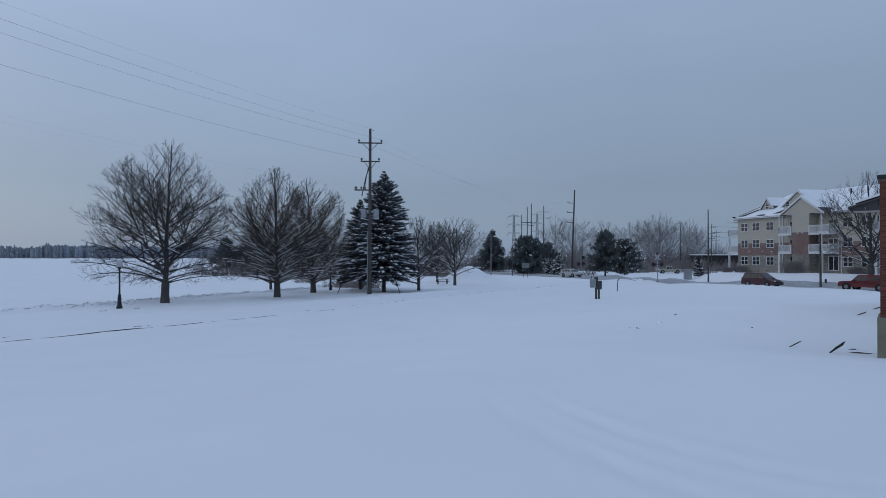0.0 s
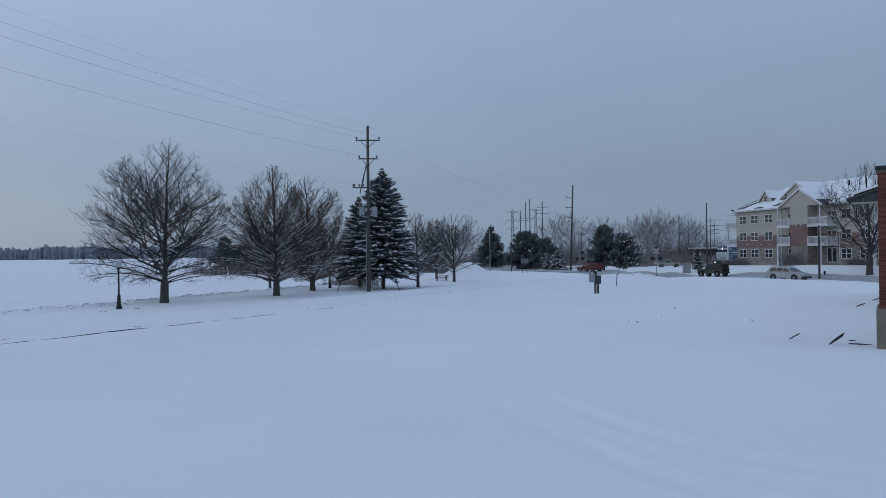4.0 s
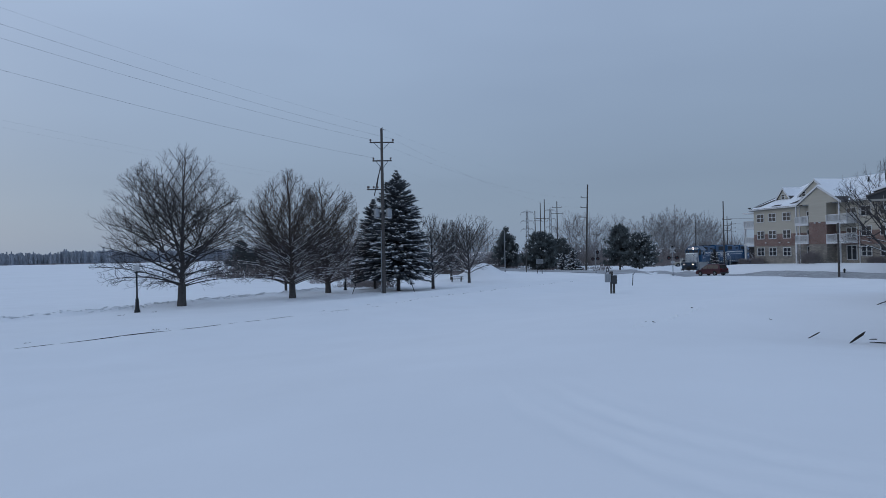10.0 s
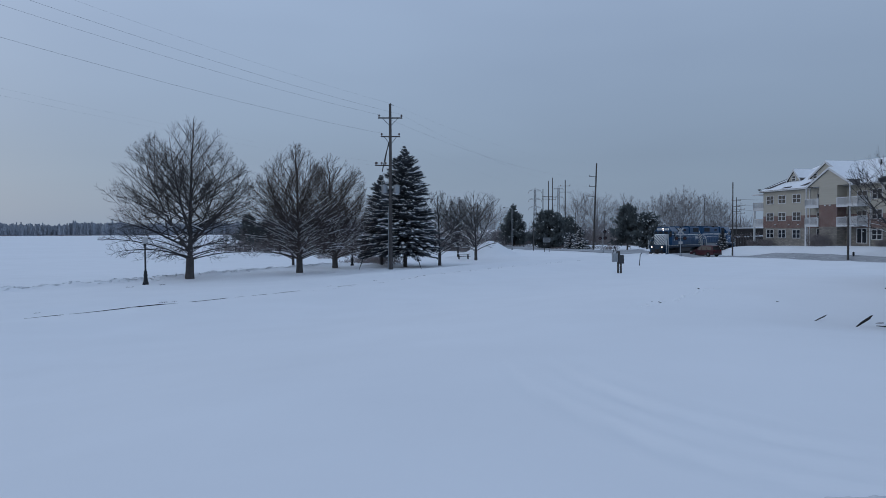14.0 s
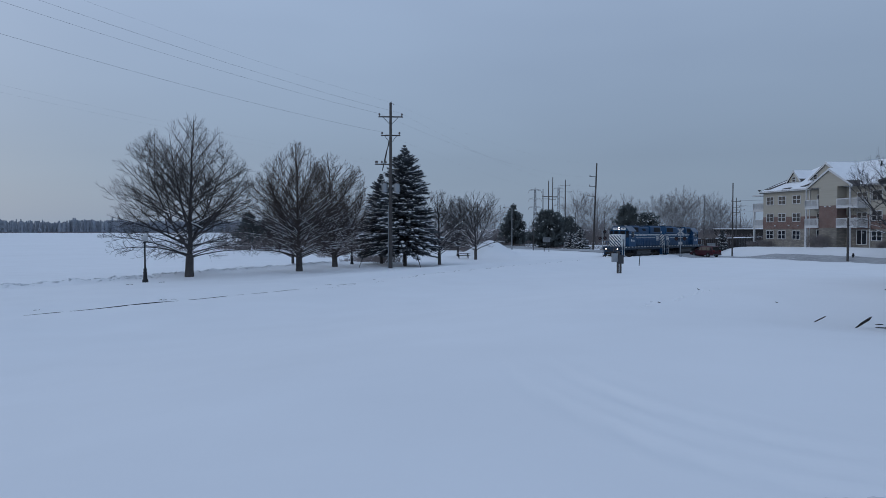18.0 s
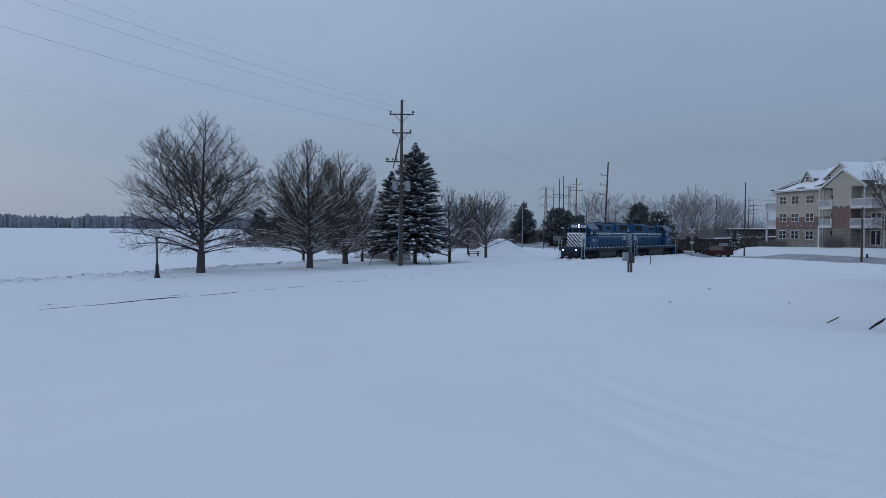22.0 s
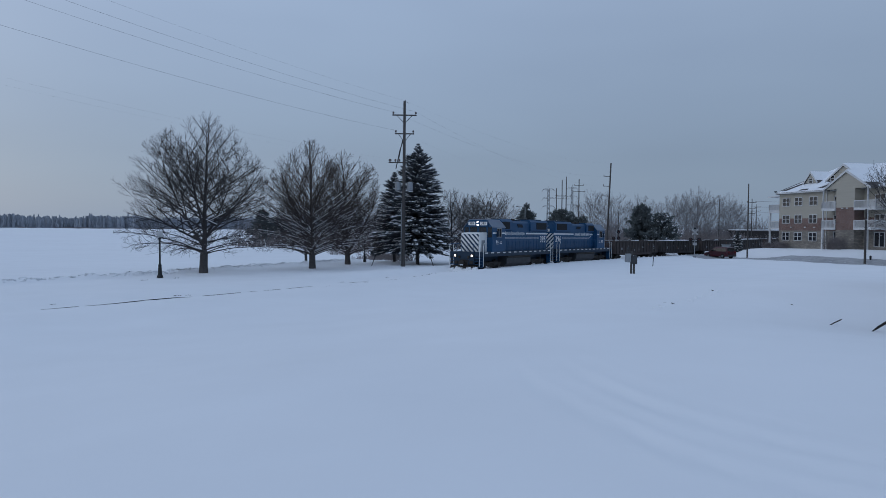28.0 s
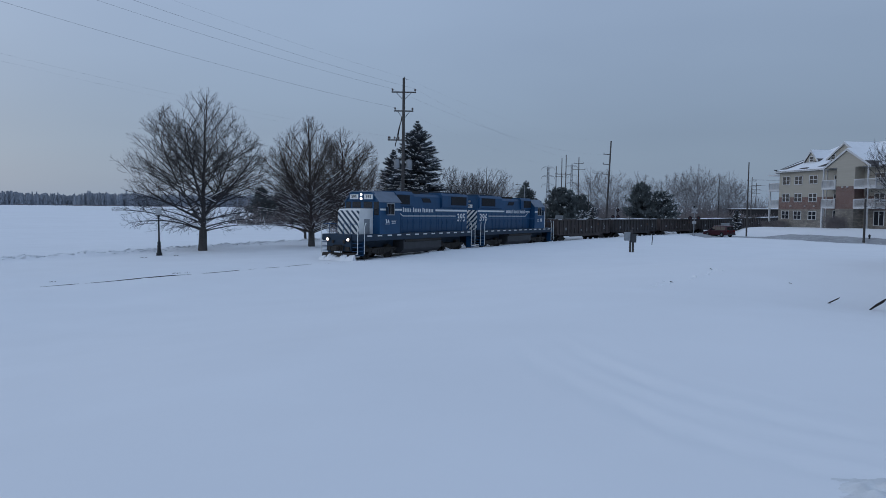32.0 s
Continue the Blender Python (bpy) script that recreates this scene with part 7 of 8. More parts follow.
lathe(bm, [(0.10, -0.3), (0.10, 0.40), (0.13, 0.44), (0.13, 0.48), (0.09, 0.58), (0.03, 0.62)], 12)
part("barrel", bm, DARK_METAL, hy)
bm = bmesh.new()
rod(bm, (-0.17, 0, 0.32), (0.17, 0, 0.32), 0.05, 0.05, 8)
part("outlets", bm, DARK_METAL, hy)


GLOBE = material("frosted_globe", (0.42, 0.43, 0.44), 0.4, 0, 3.0, 0.06)


def park_lamp(ratio, y, h, label):
    x, y = at_ray(ratio, y)
    P = empty("park_lamp", spot(x, y), label, "park lamp", "park lamps")
    bm = bmesh.new()
    lathe(bm, [(0.20, -0.2), (0.20, 0.16), (0.15, 0.24), (0.12, 0.62), (0.14, 0.66), (0.14, 0.72), (0.10, 0.78), (0.12, 0.86), (0.12, 0.96), (0.065, 1.02), (0.052, h - 0.62), (0.10, h - 0.58), (0.12, h - 0.50), (0.06, h - 0.45)], 12)
    part("post", bm, DARK_METAL, P)
    bm = bmesh.new()
    lathe(bm, [(0.07, h - 0.45), (0.19, h - 0.34), (0.22, h - 0.20), (0.18, h - 0.06), (0.08, h), (0.02, h + 0.05)], 14)
    part("globe", bm, GLOBE, P, "frosted acorn globe", True)
    for a in range(4):
        bm = bmesh.new()
        k = a * math.pi / 2 + 0.6
        pipe(bm, [(0.16 * math.cos(k), 0.16 * math.sin(k), 0.05), (0.26 * math.cos(k), 0.26 * math.sin(k), -0.05)], 0.03)
        part("base_foot", bm, DARK_METAL, P)


park_lamp(-0.474, 48.5, 3.40, "black park lamp post with a frosted globe in snow")
park_lamp(-0.1648, 80.0, 3.2, "black park lamp post behind the maples")


# ---- small fixtures in the snow ----
def meter_boxes():
    x, y = at_ray(0.2252, 61.4)
    M = empty("meter_box_stand", spot(x, y, 12), "two grey utility boxes on a pair of posts", "utility box")
    for k, px in enumerate((-0.06, 0.20)):
        bm = bmesh.new()
        box(bm, px - 0.075, px + 0.075, -0.07, 0.07, -0.3, 1.15)
        part("post", bm, POLE_WOOD, M)
    bm = bmesh.new()
    box(bm, -0.62, -0.13, -0.16, 0.12, 1.02, 1.78, 0.015)
    a = part("cabinet", bm, GALV, M, "pale grey cabinet")
    bm = bmesh.new()
    box(bm, -0.57, -0.18, -0.175, -0.16, 1.08, 1.72)
    part("door", bm, GALV, a)
    bm = bmesh.new()
    box(bm, -0.10, 0.42, -0.20, 0.10, 0.86, 1.62, 0.015)
    b = part("cabinet", bm, TANK, M, "darker grey cabinet")
    bm = bmesh.new()
    box(bm, -0.06, 0.38, -0.215, -0.20, 0.92, 1.56)
    part("door", bm, TANK, b)
    bm = bmesh.new()
    box(bm, -0.13, 0.10, -0.1, 0.1, 1.62, 1.98, 0.02)
    part("riser", bm, POLE_WOOD, M)
    bm = bmesh.new()
    pipe(bm, [(-0.56, 0, 1.76), (-0.38, 0, 2.42), (-0.18, 0, 1.76)], 0.03)
    rod(bm, (-0.50, 0, 1.98), (-0.25, 0, 1.98), 0.02, 0.02, 6)
    part("marker_frame", bm, TANK, M, "small open triangular marker")


meter_boxes()

x, y = at_ray(0.255, 75.5)
mk = empty("marker_post", spot(x, y), "thin leaning dark marker post in the snow", "post")
bm = bmesh.new()
rod(bm, (0, 0, -0.2), (0.10, 0, 1.25), 0.04, 0.04, 6)
part("stake", bm, DARK_METAL, mk)
bm = bmesh.new()
rod(bm, (0.07, 0, 1.18), (0.30, 0, 1.42), 0.05, 0.03, 6)
part("tip", bm, DARK_METAL, mk)


def picnic_table():
    x, y = at_ray(-0.0008, 102.0)
    T = empty("picnic_table", spot(x, y, 8), "dark picnic table with benches, snow on its top", "picnic table")
    bm = bmesh.new()
    for k in range(5):
        box(bm, -0.95, 0.95, -0.37 + k * 0.15, -0.24 + k * 0.15, 0.72, 0.77)
    part("tabletop", bm, DARK_WOOD, T)
    for s in (-1, 1):
        bm = bmesh.new()
        for k in range(2):
            box(bm, -0.95, 0.95, s * 0.72 - 0.14 + k * 0.145, s * 0.72 - 0.01 + k * 0.145, 0.42, 0.46)
        part("bench", bm, DARK_WOOD, T)
    for e in (-0.68, 0.68):
        bm = bmesh.new()
        rod(bm, (e, -0.25, 0.73), (e, -0.62, -0.1), 0.05, 0.05, 6)
        rod(bm, (e, 0.25, 0.73), (e, 0.62, -0.1), 0.05, 0.05, 6)
        box(bm, e - 0.04, e + 0.04, -0.82, 0.82, 0.34, 0.42)
        part("leg_frame", bm, DARK_WOOD, T)
    bm = bmesh.new()
    box(bm, -0.9, 0.9, -0.34, 0.34, 0.77, 0.84, 0.03)
    part("snow_cover", bm, SNOW_CAP, T, "snow on the tabletop")


picnic_table()


DULL_BOARD = material("weathered_board", (0.17, 0.18, 0.19), 0.7, 0, 3.0, 0.15)


def sign_board():
    x, y = at_ray(0.1209, 118.0)
    S = empty("sign_board", spot(x, y, -10), "small grey notice board on two posts", "sign")
    for s in (-0.40, 0.40):
        bm = bmesh.new()
        box(bm, s - 0.05, s + 0.05, -0.05, 0.05, -0.3, 2.4)
        part("post", bm, DARK_WOOD, S)
    bm = bmesh.new()
    box(bm, -0.62, 0.62, -0.10, -0.05, 1.65, 2.45, 0.01)
    b = part("board", bm, DULL_BOARD, S, "grey board")
    bm = bmesh.new()
    for k in range(4):
        box(bm, -0.5, 0.5 - 0.1 * (k % 2), -0.106, -0.10, 2.28 - k * 0.16, 2.33 - k * 0.16)
    part("text_bars", bm, CHROME_GREY, b)


sign_board()


DEEP_RED = material("unlit_red_lens", (0.045, 0.006, 0.007), 0.3, 0, 10.0, 0.1)
WORN_WHITE = material("weathered_white", (0.36, 0.37, 0.38), 0.7, 0, 4.0, 0.15)


def crossing_signal(x, y, turn, h, label):
    S = empty("crossing_signal", spot(x, y, turn), label, "crossing signal", "level crossing signals")
    bm = bmesh.new()
    lathe(bm, [(0.20, -0.4), (0.20, 0.25), (0.10, 0.35), (0.065, 0.5), (0.06, h)], 10)
    part("mast", bm, GALV, S)
    for a in (45, -45):
        bm = bmesh.new()
        box(bm, -0.58, 0.58, -0.02, 0.02, -0.10, 0.10)
        o = part("crossbuck_board", bm, WORN_WHITE, S, "weathered white crossbuck board")
        o.matrix_basis = pose(0, -0.10, h - 0.45, 0, a, 0)
    bm = bmesh.new()
    box(bm, -0.78, 0.78, -0.05, 0.05, h - 1.62, h - 1.54)
    part("lamp_arm", bm, DARK_METAL, S)
    for s in (-0.60, 0.60):
        bm = bmesh.new()
        rod(bm, (s, -0.06, h - 1.58), (s, -0.10, h - 1.58), 0.30, 0.30, 16)
        t = part("lamp_disc", bm, DARK_METAL, S)
        bm = bmesh.new()
        rod(bm, (s, -0.10, h - 1.58), (s, -0.22, h - 1.56), 0.15, 0.13, 12)
        part("lens", bm, DEEP_RED, t)
    bm = bmesh.new()
    box(bm, -0.30, 0.30, -0.04, -0.02, h - 2.45, h - 2.05)
    part("plate", bm, WORN_WHITE, S, "small weathered plate")
    bm = bmesh.new()
    lathe(bm, [(0.10, h), (0.15, h + 0.08), (0.12, h + 0.22), (0.03, h + 0.26)], 10)
    part("bell", bm, DARK_METAL, S)


crossing_signal(33.0, 105.0, -8, 4.3, "railway crossing signal with white crossbuck and twin lamps")


def side_signal(x, y, h, label):
    """A signal mast with a bell-shaped lamp at its top and a pair lower down."""
    S = empty("crossing_signal", spot(x, y, -8), label, "crossing signal", "level crossing signals")
    bm = bmesh.new()
    lathe(bm, [(0.20, -0.4), (0.20, 0.25), (0.10, 0.35), (0.065, 0.5), (0.06, h)], 10)
    part("mast", bm, GALV, S)
    for dx, z in ((0.38, h - 0.30), (-0.50, h - 1.55), (0.42, h - 1.50)):
        bm = bmesh.new()
        rod(bm, (min(0, dx), 0, z), (max(0, dx), 0, z), 0.03, 0.03, 6)
        part("lamp_bracket", bm, DARK_METAL, S)
        bm = bmesh.new()
        rod(bm, (dx, -0.06, z), (dx, -0.10, z), 0.33, 0.33, 18)
        t = part("lamp_disc", bm, DARK_METAL, S)
        bm = bmesh.new()
        rod(bm, (dx, -0.10, z), (dx, -0.24, z + 0.02), 0.15, 0.13, 12)
        part("lens", bm, DEEP_RED, t)


side_signal(26.3, 130.0, 4.3, "railway crossing signal mast with dark round lamps beyond the track")

x, y = at_ray(0.3586, 118.0)
cb = empty("equipment_cabinet", spot(x, y, -15), "grey steel signal equipment cabinet beside the crossing", "cabinet")
bm = bmesh.new()
box(bm, -0.64, 0.64, -0.5, 0.5, -0.3, 1.68, 0.02)
part("body", bm, GALV, cb)
bm = bmesh.new()
box(bm, -0.69, 0.69, -0.55, 0.55, 1.68, 1.75, 0.015)
part("roof", bm, GALV, cb)
for s in (-1, 1):
    bm = bmesh.new()
    box(bm, s * 0.31 - 0.28, s * 0.31 + 0.28, -0.53, -0.505, 0.1, 1.6, 0.008)
    part("door", bm, GALV, cb)

# low garage range far behind the track
gx, gy = at_ray(0.393, 205.0)
ga = empty("garage_range", pose(gx, gy, -1.1, 0, 0, -12), "low dark-walled garage building with a snowy flat roof", "building")
bm = bmesh.new()
box(bm, -5, 11, 0, 7, -0.3, 4.1)
part("wall", bm, DARK_WOOD, ga)
bm = bmesh.new()
box(bm, -5.4, 11.4, -0.5, 7.4, 4.1, 4.35)
part("roof", bm, SHINGLE, ga)
bm = bmesh.new()
box(bm, -5.3, 11.3, -0.4, 7.3, 4.354, 4.62, 0.05)
part("roof_snow", bm, SNOW_CAP, ga, "snow on the flat roof")
for k in range(4):
    bm = bmesh.new()
    box(bm, -4.2 + k * 3.7, -1.7 + k * 3.7, -0.06, -0.01, -0.2, 2.2)
    part("garage_door", bm, SHINGLE, ga)


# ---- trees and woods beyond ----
SLIM = bare_tree(71, 14.5, TALL_CROWN, 0.20, 0.01, ((0.22, 150, 62, 78, 0.8), (0.24, 20, 62, 78, 0.75), (0.30, 270, 64, 80, 0.7)), 40, (38, 64), (0.34, 0.15), (0.46, 0.50), 0.013, 0.011, 0.0, FROST_HAZE_TWIG, 0.2, True)
SLIM_B = bare_tree(83, 13.5, VASE_CROWN, 0.16, -0.02, ((0.18, 170, 60, 76, 0.8), (0.20, 40, 60, 76, 0.8), (0.22, 290, 62, 78, 0.75)), 40, (34, 62), (0.34, 0.15), (0.46, 0.50), 0.013, 0.011, 0.0, FROST_HAZE_TWIG, 0.2, True)
YARD = bare_tree(97, 11.5, VASE_CROWN, 0.17, 0.0, ((0.17, 165, 46, 70, 0.8), (0.18, 20, 48, 72, 0.75), (0.22, 100, 60, 78, 0.8), (0.20, 265, 58, 76, 0.75)), 60, (28, 66), (0.30, 0.20, 0.21), (0.40, 0.46, 0.48), 0.0085, 0.026, 0.25, None, 0.35)
PINE_A = round_pine(3, 10.0, 3.9, 0.02, 0.13, 0.72)
PINE_B = round_pine(4, 7.9, 3.9, 0.16, 0.12, 0.62)
PINE_C = round_pine(6, 11.3, 4.2, 0.05, 0.10, 0.80)
PINE_D = round_pine(9, 9.6, 5.0, 0.03, 0.03, 0.45)
SPRUCE_S = spruce(15, 5.4, 2.3, 0.95, 0.12, 0.04, 17, 0.9, 0.75, 0.40)
CEDAR = spruce(17, 3.6, 0.85, 0.35, 0.10, 0.04, 24, 0.9, 0.45, 0.26, 0.05)

place_tree(PINE_A, spot(*at_ray(0.2377, 150)), "dark rounded pine beyond the crossing", "pine_tree", "pine", "pines beyond the crossing")
place_tree(PINE_B, spot(*at_ray(0.266, 148)), "smaller pine with snowy tufts beyond the crossing", "pine_tree", "pine", "pines beyond the crossing")
place_tree(PINE_C, spot(*at_ray(0.072, 205), scale=1.08), "tall dark pine far behind the road", "pine_tree", "pine")
place_tree(PINE_D, spot(*at_ray(0.124, 182)), "broad dark evergreen thicket behind the notice board", "pine_tree", "pine")
place_tree(PINE_D, spot(*at_ray(0.150, 200), turn=120, scale=0.8), "broad dark evergreen behind the road", "pine_tree", "pine")
place_tree(SPRUCE_S, spot(*at_ray(0.170, 163)), "small spruce heavily covered with snow", "spruce_tree", "spruce")
place_tree(SPRUCE_S, spot(*at_ray(0.156, 172), turn=70, scale=0.85), "small snowy spruce beside another", "spruce_tree", "spruce")
place_tree(CEDAR, spot(*at_ray(0.3745, 119.5)), "narrow dark cedar beside the equipment cabinet", "cedar_tree", "cedar")
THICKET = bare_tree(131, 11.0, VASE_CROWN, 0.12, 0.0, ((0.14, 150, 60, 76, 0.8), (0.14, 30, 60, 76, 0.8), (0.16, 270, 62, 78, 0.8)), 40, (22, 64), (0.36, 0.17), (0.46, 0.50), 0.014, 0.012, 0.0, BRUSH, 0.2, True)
place_tree(PINE_A, spot(*at_ray(-0.318, 160), scale=0.85), "dark pine at the edge of the woods by the lake", "pine_tree", "pine")
place_tree(PINE_B, spot(*at_ray(-0.292, 168), turn=50, scale=0.9), "smaller dark pine at the edge of the woods", "pine_tree", "pine")
for ra, yy, sc, tn in ((-0.338, 152, 0.62, 0), (-0.272, 140, 0.85, 60), (-0.238, 150, 0.95, 130), (-0.205, 138, 0.9, 200), (-0.168, 142, 1.0, 20), (-0.146, 150, 1.05, 90), (-0.118, 146, 0.95, 160), (-0.06, 150, 0.9, 250)):
    place_tree(THICKET, spot(*at_ray(ra, yy), turn=tn, scale=sc), "brown leafless tree at the edge of the woods", group="trees at the edge of the woods")
place_tree(YARD, spot(*at_ray(0.627, 83.0), scale=1.2), "leafless yard tree with snowy forked limbs near the road")
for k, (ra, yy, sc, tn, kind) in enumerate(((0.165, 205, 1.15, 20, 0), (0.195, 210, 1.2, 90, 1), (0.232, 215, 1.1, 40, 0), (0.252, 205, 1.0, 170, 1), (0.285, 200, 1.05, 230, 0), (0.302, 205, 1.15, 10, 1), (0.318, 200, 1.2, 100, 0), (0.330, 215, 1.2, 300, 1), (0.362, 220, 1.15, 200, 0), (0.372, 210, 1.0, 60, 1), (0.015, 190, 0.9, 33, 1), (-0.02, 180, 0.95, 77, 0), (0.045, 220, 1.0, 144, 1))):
    place_tree((SLIM, SLIM_B)[kind], spot(*at_ray(ra, yy), turn=tn, scale=sc), "tall leafless tree in the far wood, pale with frost and haze", group="trees of the far wood")


def brush_clump(rng, width, height, n, thick):
    """Bushy stems fanning up from the ground, as (verts, faces)."""
    segs = []
    for i in range(n):
        bx, by = rng.uniform(-width, width) * 0.6, rng.uniform(-width, width) * 0.35
        h = height * rng.uniform(0.35, 1.0)
        lx, ly = rng.gauss(0, 0.28), rng.gauss(0, 0.28)
        a = np.array((bx, by, -0.1))
        b = a + np.array((lx * h * 0.5, ly * h * 0.5, h * 0.55))
        c = b + np.array((lx * h * 0.5 + rng.gauss(0, 0.25), ly * h * 0.4, h * 0.45))
        segs += [(a, b, thick, thick * 0.7), (b, c, thick * 0.7, thick * 0.35)]
        for k in range(2):
            p = b + (c - b) * rng.random()
            q = p + np.array((rng.gauss(0, 0.5), rng.gauss(0, 0.4), rng.uniform(0.1, 0.8))) * (0.5 + height * 0.08)
            segs.append((p, q, thick * 0.55, thick * 0.25))
    return segs


def segs_mesh(name, segs, mat):
    A = np.array([s[0] for s in segs])
    B = np.array([s[1] for s in segs])
    r0 = np.array([s[2] for s in segs])[:, None]
    r1 = np.array([s[3] for s in segs])[:, None]
    d = B - A
    d /= np.linalg.norm(d, axis=1, keepdims=True) + 1e-9
    u = np.cross(d, np.array((0.31, 0.95, 0.05)))
    u /= np.linalg.norm(u, axis=1, keepdims=True) + 1e-9
    w = np.cross(d, u)
    out = []
    for P, r in ((A, r0), (B, r1)):
        for k in range(3):
            t = 2.0944 * k
            out.append(P + (u * math.cos(t) + w * math.sin(t)) * r)
    V = np.stack(out, 1).reshape(-1, 3)
    n = len(segs)
    base = np.arange(n)[:, None] * 6
    F = np.concatenate([base + np.array(q) for q in ((0, 1, 4, 3), (1, 2, 5, 4), (2, 0, 3, 5))], 0)
    me = bpy.data.meshes.new(name)
    me.from_pydata(V.tolist(), [], F.tolist())
    me.materials.append(mat)
    return me


def brush_belt(name, label, spans, thick, mat, seed):
    """A belt of bushes: spans of (ratio from, ratio to, distance, height, count, stems)."""
    rng = random.Random(seed)
    segs = []
    for r0, r1, dist, hgt, count, stems in spans:
        for i in range(count):
            ra = r0 + (r1 - r0) * (i + rng.random()) / count
            y = dist + rng.uniform(-7, 9)
            x = ra * y
            z = gz(x, y)
            k = (i + 0.5) / count
            hh = hgt * rng.uniform(0.35, 1.1) * (0.8 + 0.25 * math.sin(i * 0.9 + dist)) * min(1.0, 0.3 + 2.5 * k, 0.3 + 4 * (1 - k))
            for a, b, t0, t1 in brush_clump(rng, 2.6 + hh * 0.22, hh, stems, thick):
                o = np.array((x, y, z))
                segs.append((a + o, b + o, t0, t1))
    tagged(new(name, segs_mesh(name, segs, mat)), label, "brush", kind="stuff")


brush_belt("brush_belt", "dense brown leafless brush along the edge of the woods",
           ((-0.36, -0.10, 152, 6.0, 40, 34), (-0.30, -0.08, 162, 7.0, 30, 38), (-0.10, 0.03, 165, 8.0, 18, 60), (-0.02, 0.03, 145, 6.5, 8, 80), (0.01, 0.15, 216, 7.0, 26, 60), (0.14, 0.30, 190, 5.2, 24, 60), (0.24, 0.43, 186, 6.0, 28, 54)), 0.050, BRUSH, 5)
brush_belt("far_wood", "grey-brown leafless wood behind the road, coloured with haze",
           ((-0.12, 0.05, 205, 9.5, 20, 60), (0.04, 0.26, 224, 9.0, 30, 80), (0.22, 0.45, 222, 9.5, 34, 80), (-0.02, 0.45, 245, 11.5, 50, 70)), 0.060, HAZED_BRUSH, 15)
brush_belt("roadside_brush", "low twiggy bushes in the snow beyond the road",
           ((0.075, 0.085, 199, 2.0, 2, 60), (0.135, 0.15, 174, 2.1, 3, 60), (0.176, 0.19, 162, 2.0, 2, 60), (0.208, 0.216, 152, 1.8, 2, 60), (0.09, 0.12, 192, 1.5, 3, 50), (0.275, 0.31, 170, 1.6, 4, 50), (0.285, 0.36, 178, 4.2, 12, 70), (0.372, 0.40, 150, 1.8, 4, 60)), 0.03, BRUSH, 6)


def shrub(u, v, w, h, seed, label):
    rng = random.Random(seed)
    m = APT.matrix_basis @ Matrix.Translation((u, v, 0))
    p = m.translation
    segs = []
    for k in range(5):
        for a, b, t0, t1 in brush_clump(rng, w * 0.55, h, 60, 0.022):
            o = np.array((rng.uniform(-w, w) * 0.35, 0, 0))
            segs.append((a + o, b + o, t0, t1))
    s = new("shrub", segs_mesh("shrub", segs, BRUSH))
    s.matrix_basis = pose(p.x, p.y, gz(p.x, p.y), 0, 0, -75.5)
    tagged(s, label, "shrub", "shrubs by the house")


shrub(15.6, -2.9, 2.9, 1.9, 1, "broad leafless brown shrub against the apartment house")
shrub(2.0, -1.2, 2.6, 1.2, 2, "low leafless brown shrub against the apartment house")
shrub(-1.5, -1.0, 1.8, 1.0, 3, "low leafless brown shrub at the house corner")
shrub(25.5, -1.2, 2.2, 0.9, 4, "low brown shrub under the house windows")

# bushes and debris under the spruces
brush_belt("undergrowth", "dark twiggy undergrowth below the spruces", ((-0.165, -0.10, 88, 2.2, 9, 60), (-0.21, -0.17, 118, 2.2, 6, 50)), 0.03, BRUSH, 9)


def far_shore():
    """The wooded far shore of the snow-covered lake."""
    rng = random.Random(31)
    segs = []
    for i in range(620):
        a = -1.05 + 1.0 * i / 620 + rng.uniform(-0.001, 0.001)
        y = 800 + rng.uniform(-25, 60)
        x = a * y
        h = 16.2 + 2.4 * math.sin(i * 0.11) * math.sin(i * 0.047 + 1)
        for k in range(5):
            # a conifer: skirts of boughs, each narrower than the one below
            top, bx, by, wide = h * rng.uniform(0.62, 0.88) * (1.22 if rng.random() < 0.05 else 1.0), x + rng.uniform(-4.5, 4.5), y + rng.uniform(-10, 10), rng.uniform(1.6, 2.6)
            for j in range(4):
                q = np.array((bx + rng.gauss(0, 0.25), by, -1.4 + top * j * 0.23))
                segs.append((q, q + np.array((rng.gauss(0, 0.3), 0, top * 0.36)), wide * (1 - j * 0.16), 0.9))
        for k in range(9):
            # boughs of leafless trees between them
            q = np.array((x + rng.uniform(-4.5, 4.5), y - rng.uniform(0, 12), -1.2 + rng.uniform(0, 0.5) * h))
            segs.append((q, q + np.array((rng.gauss(0, 1.2), 0, h * rng.uniform(0.12, 0.26))), rng.uniform(0.5, 0.9), 0.35))
    tagged(new("far_shore_woods", segs_mesh("far_shore_woods", segs, HAZED_WOOD)), "distant woods on the far shore, coloured blue-grey for haze", "woods", kind="stuff")
    segs = []
    for i in range(70):
        a = rng.uniform(-1.0, -0.30)
        y = rng.uniform(690, 790)
        x = a * y
        for k in range(22):
            p = np.array((x + rng.gauss(0, 3.2), y, -1.1 + rng.uniform(0, 0.5)))
            segs.append((p, p + np.array((rng.gauss(0, 0.8), 0, rng.uniform(0.5, 1.4))), 0.25, 0.08))
    tagged(new("shore_reeds", segs_mesh("shore_reeds", segs, BRUSH)), "tufts of dead reeds and bushes along the far shore", "reeds", kind="stuff")


far_shore()


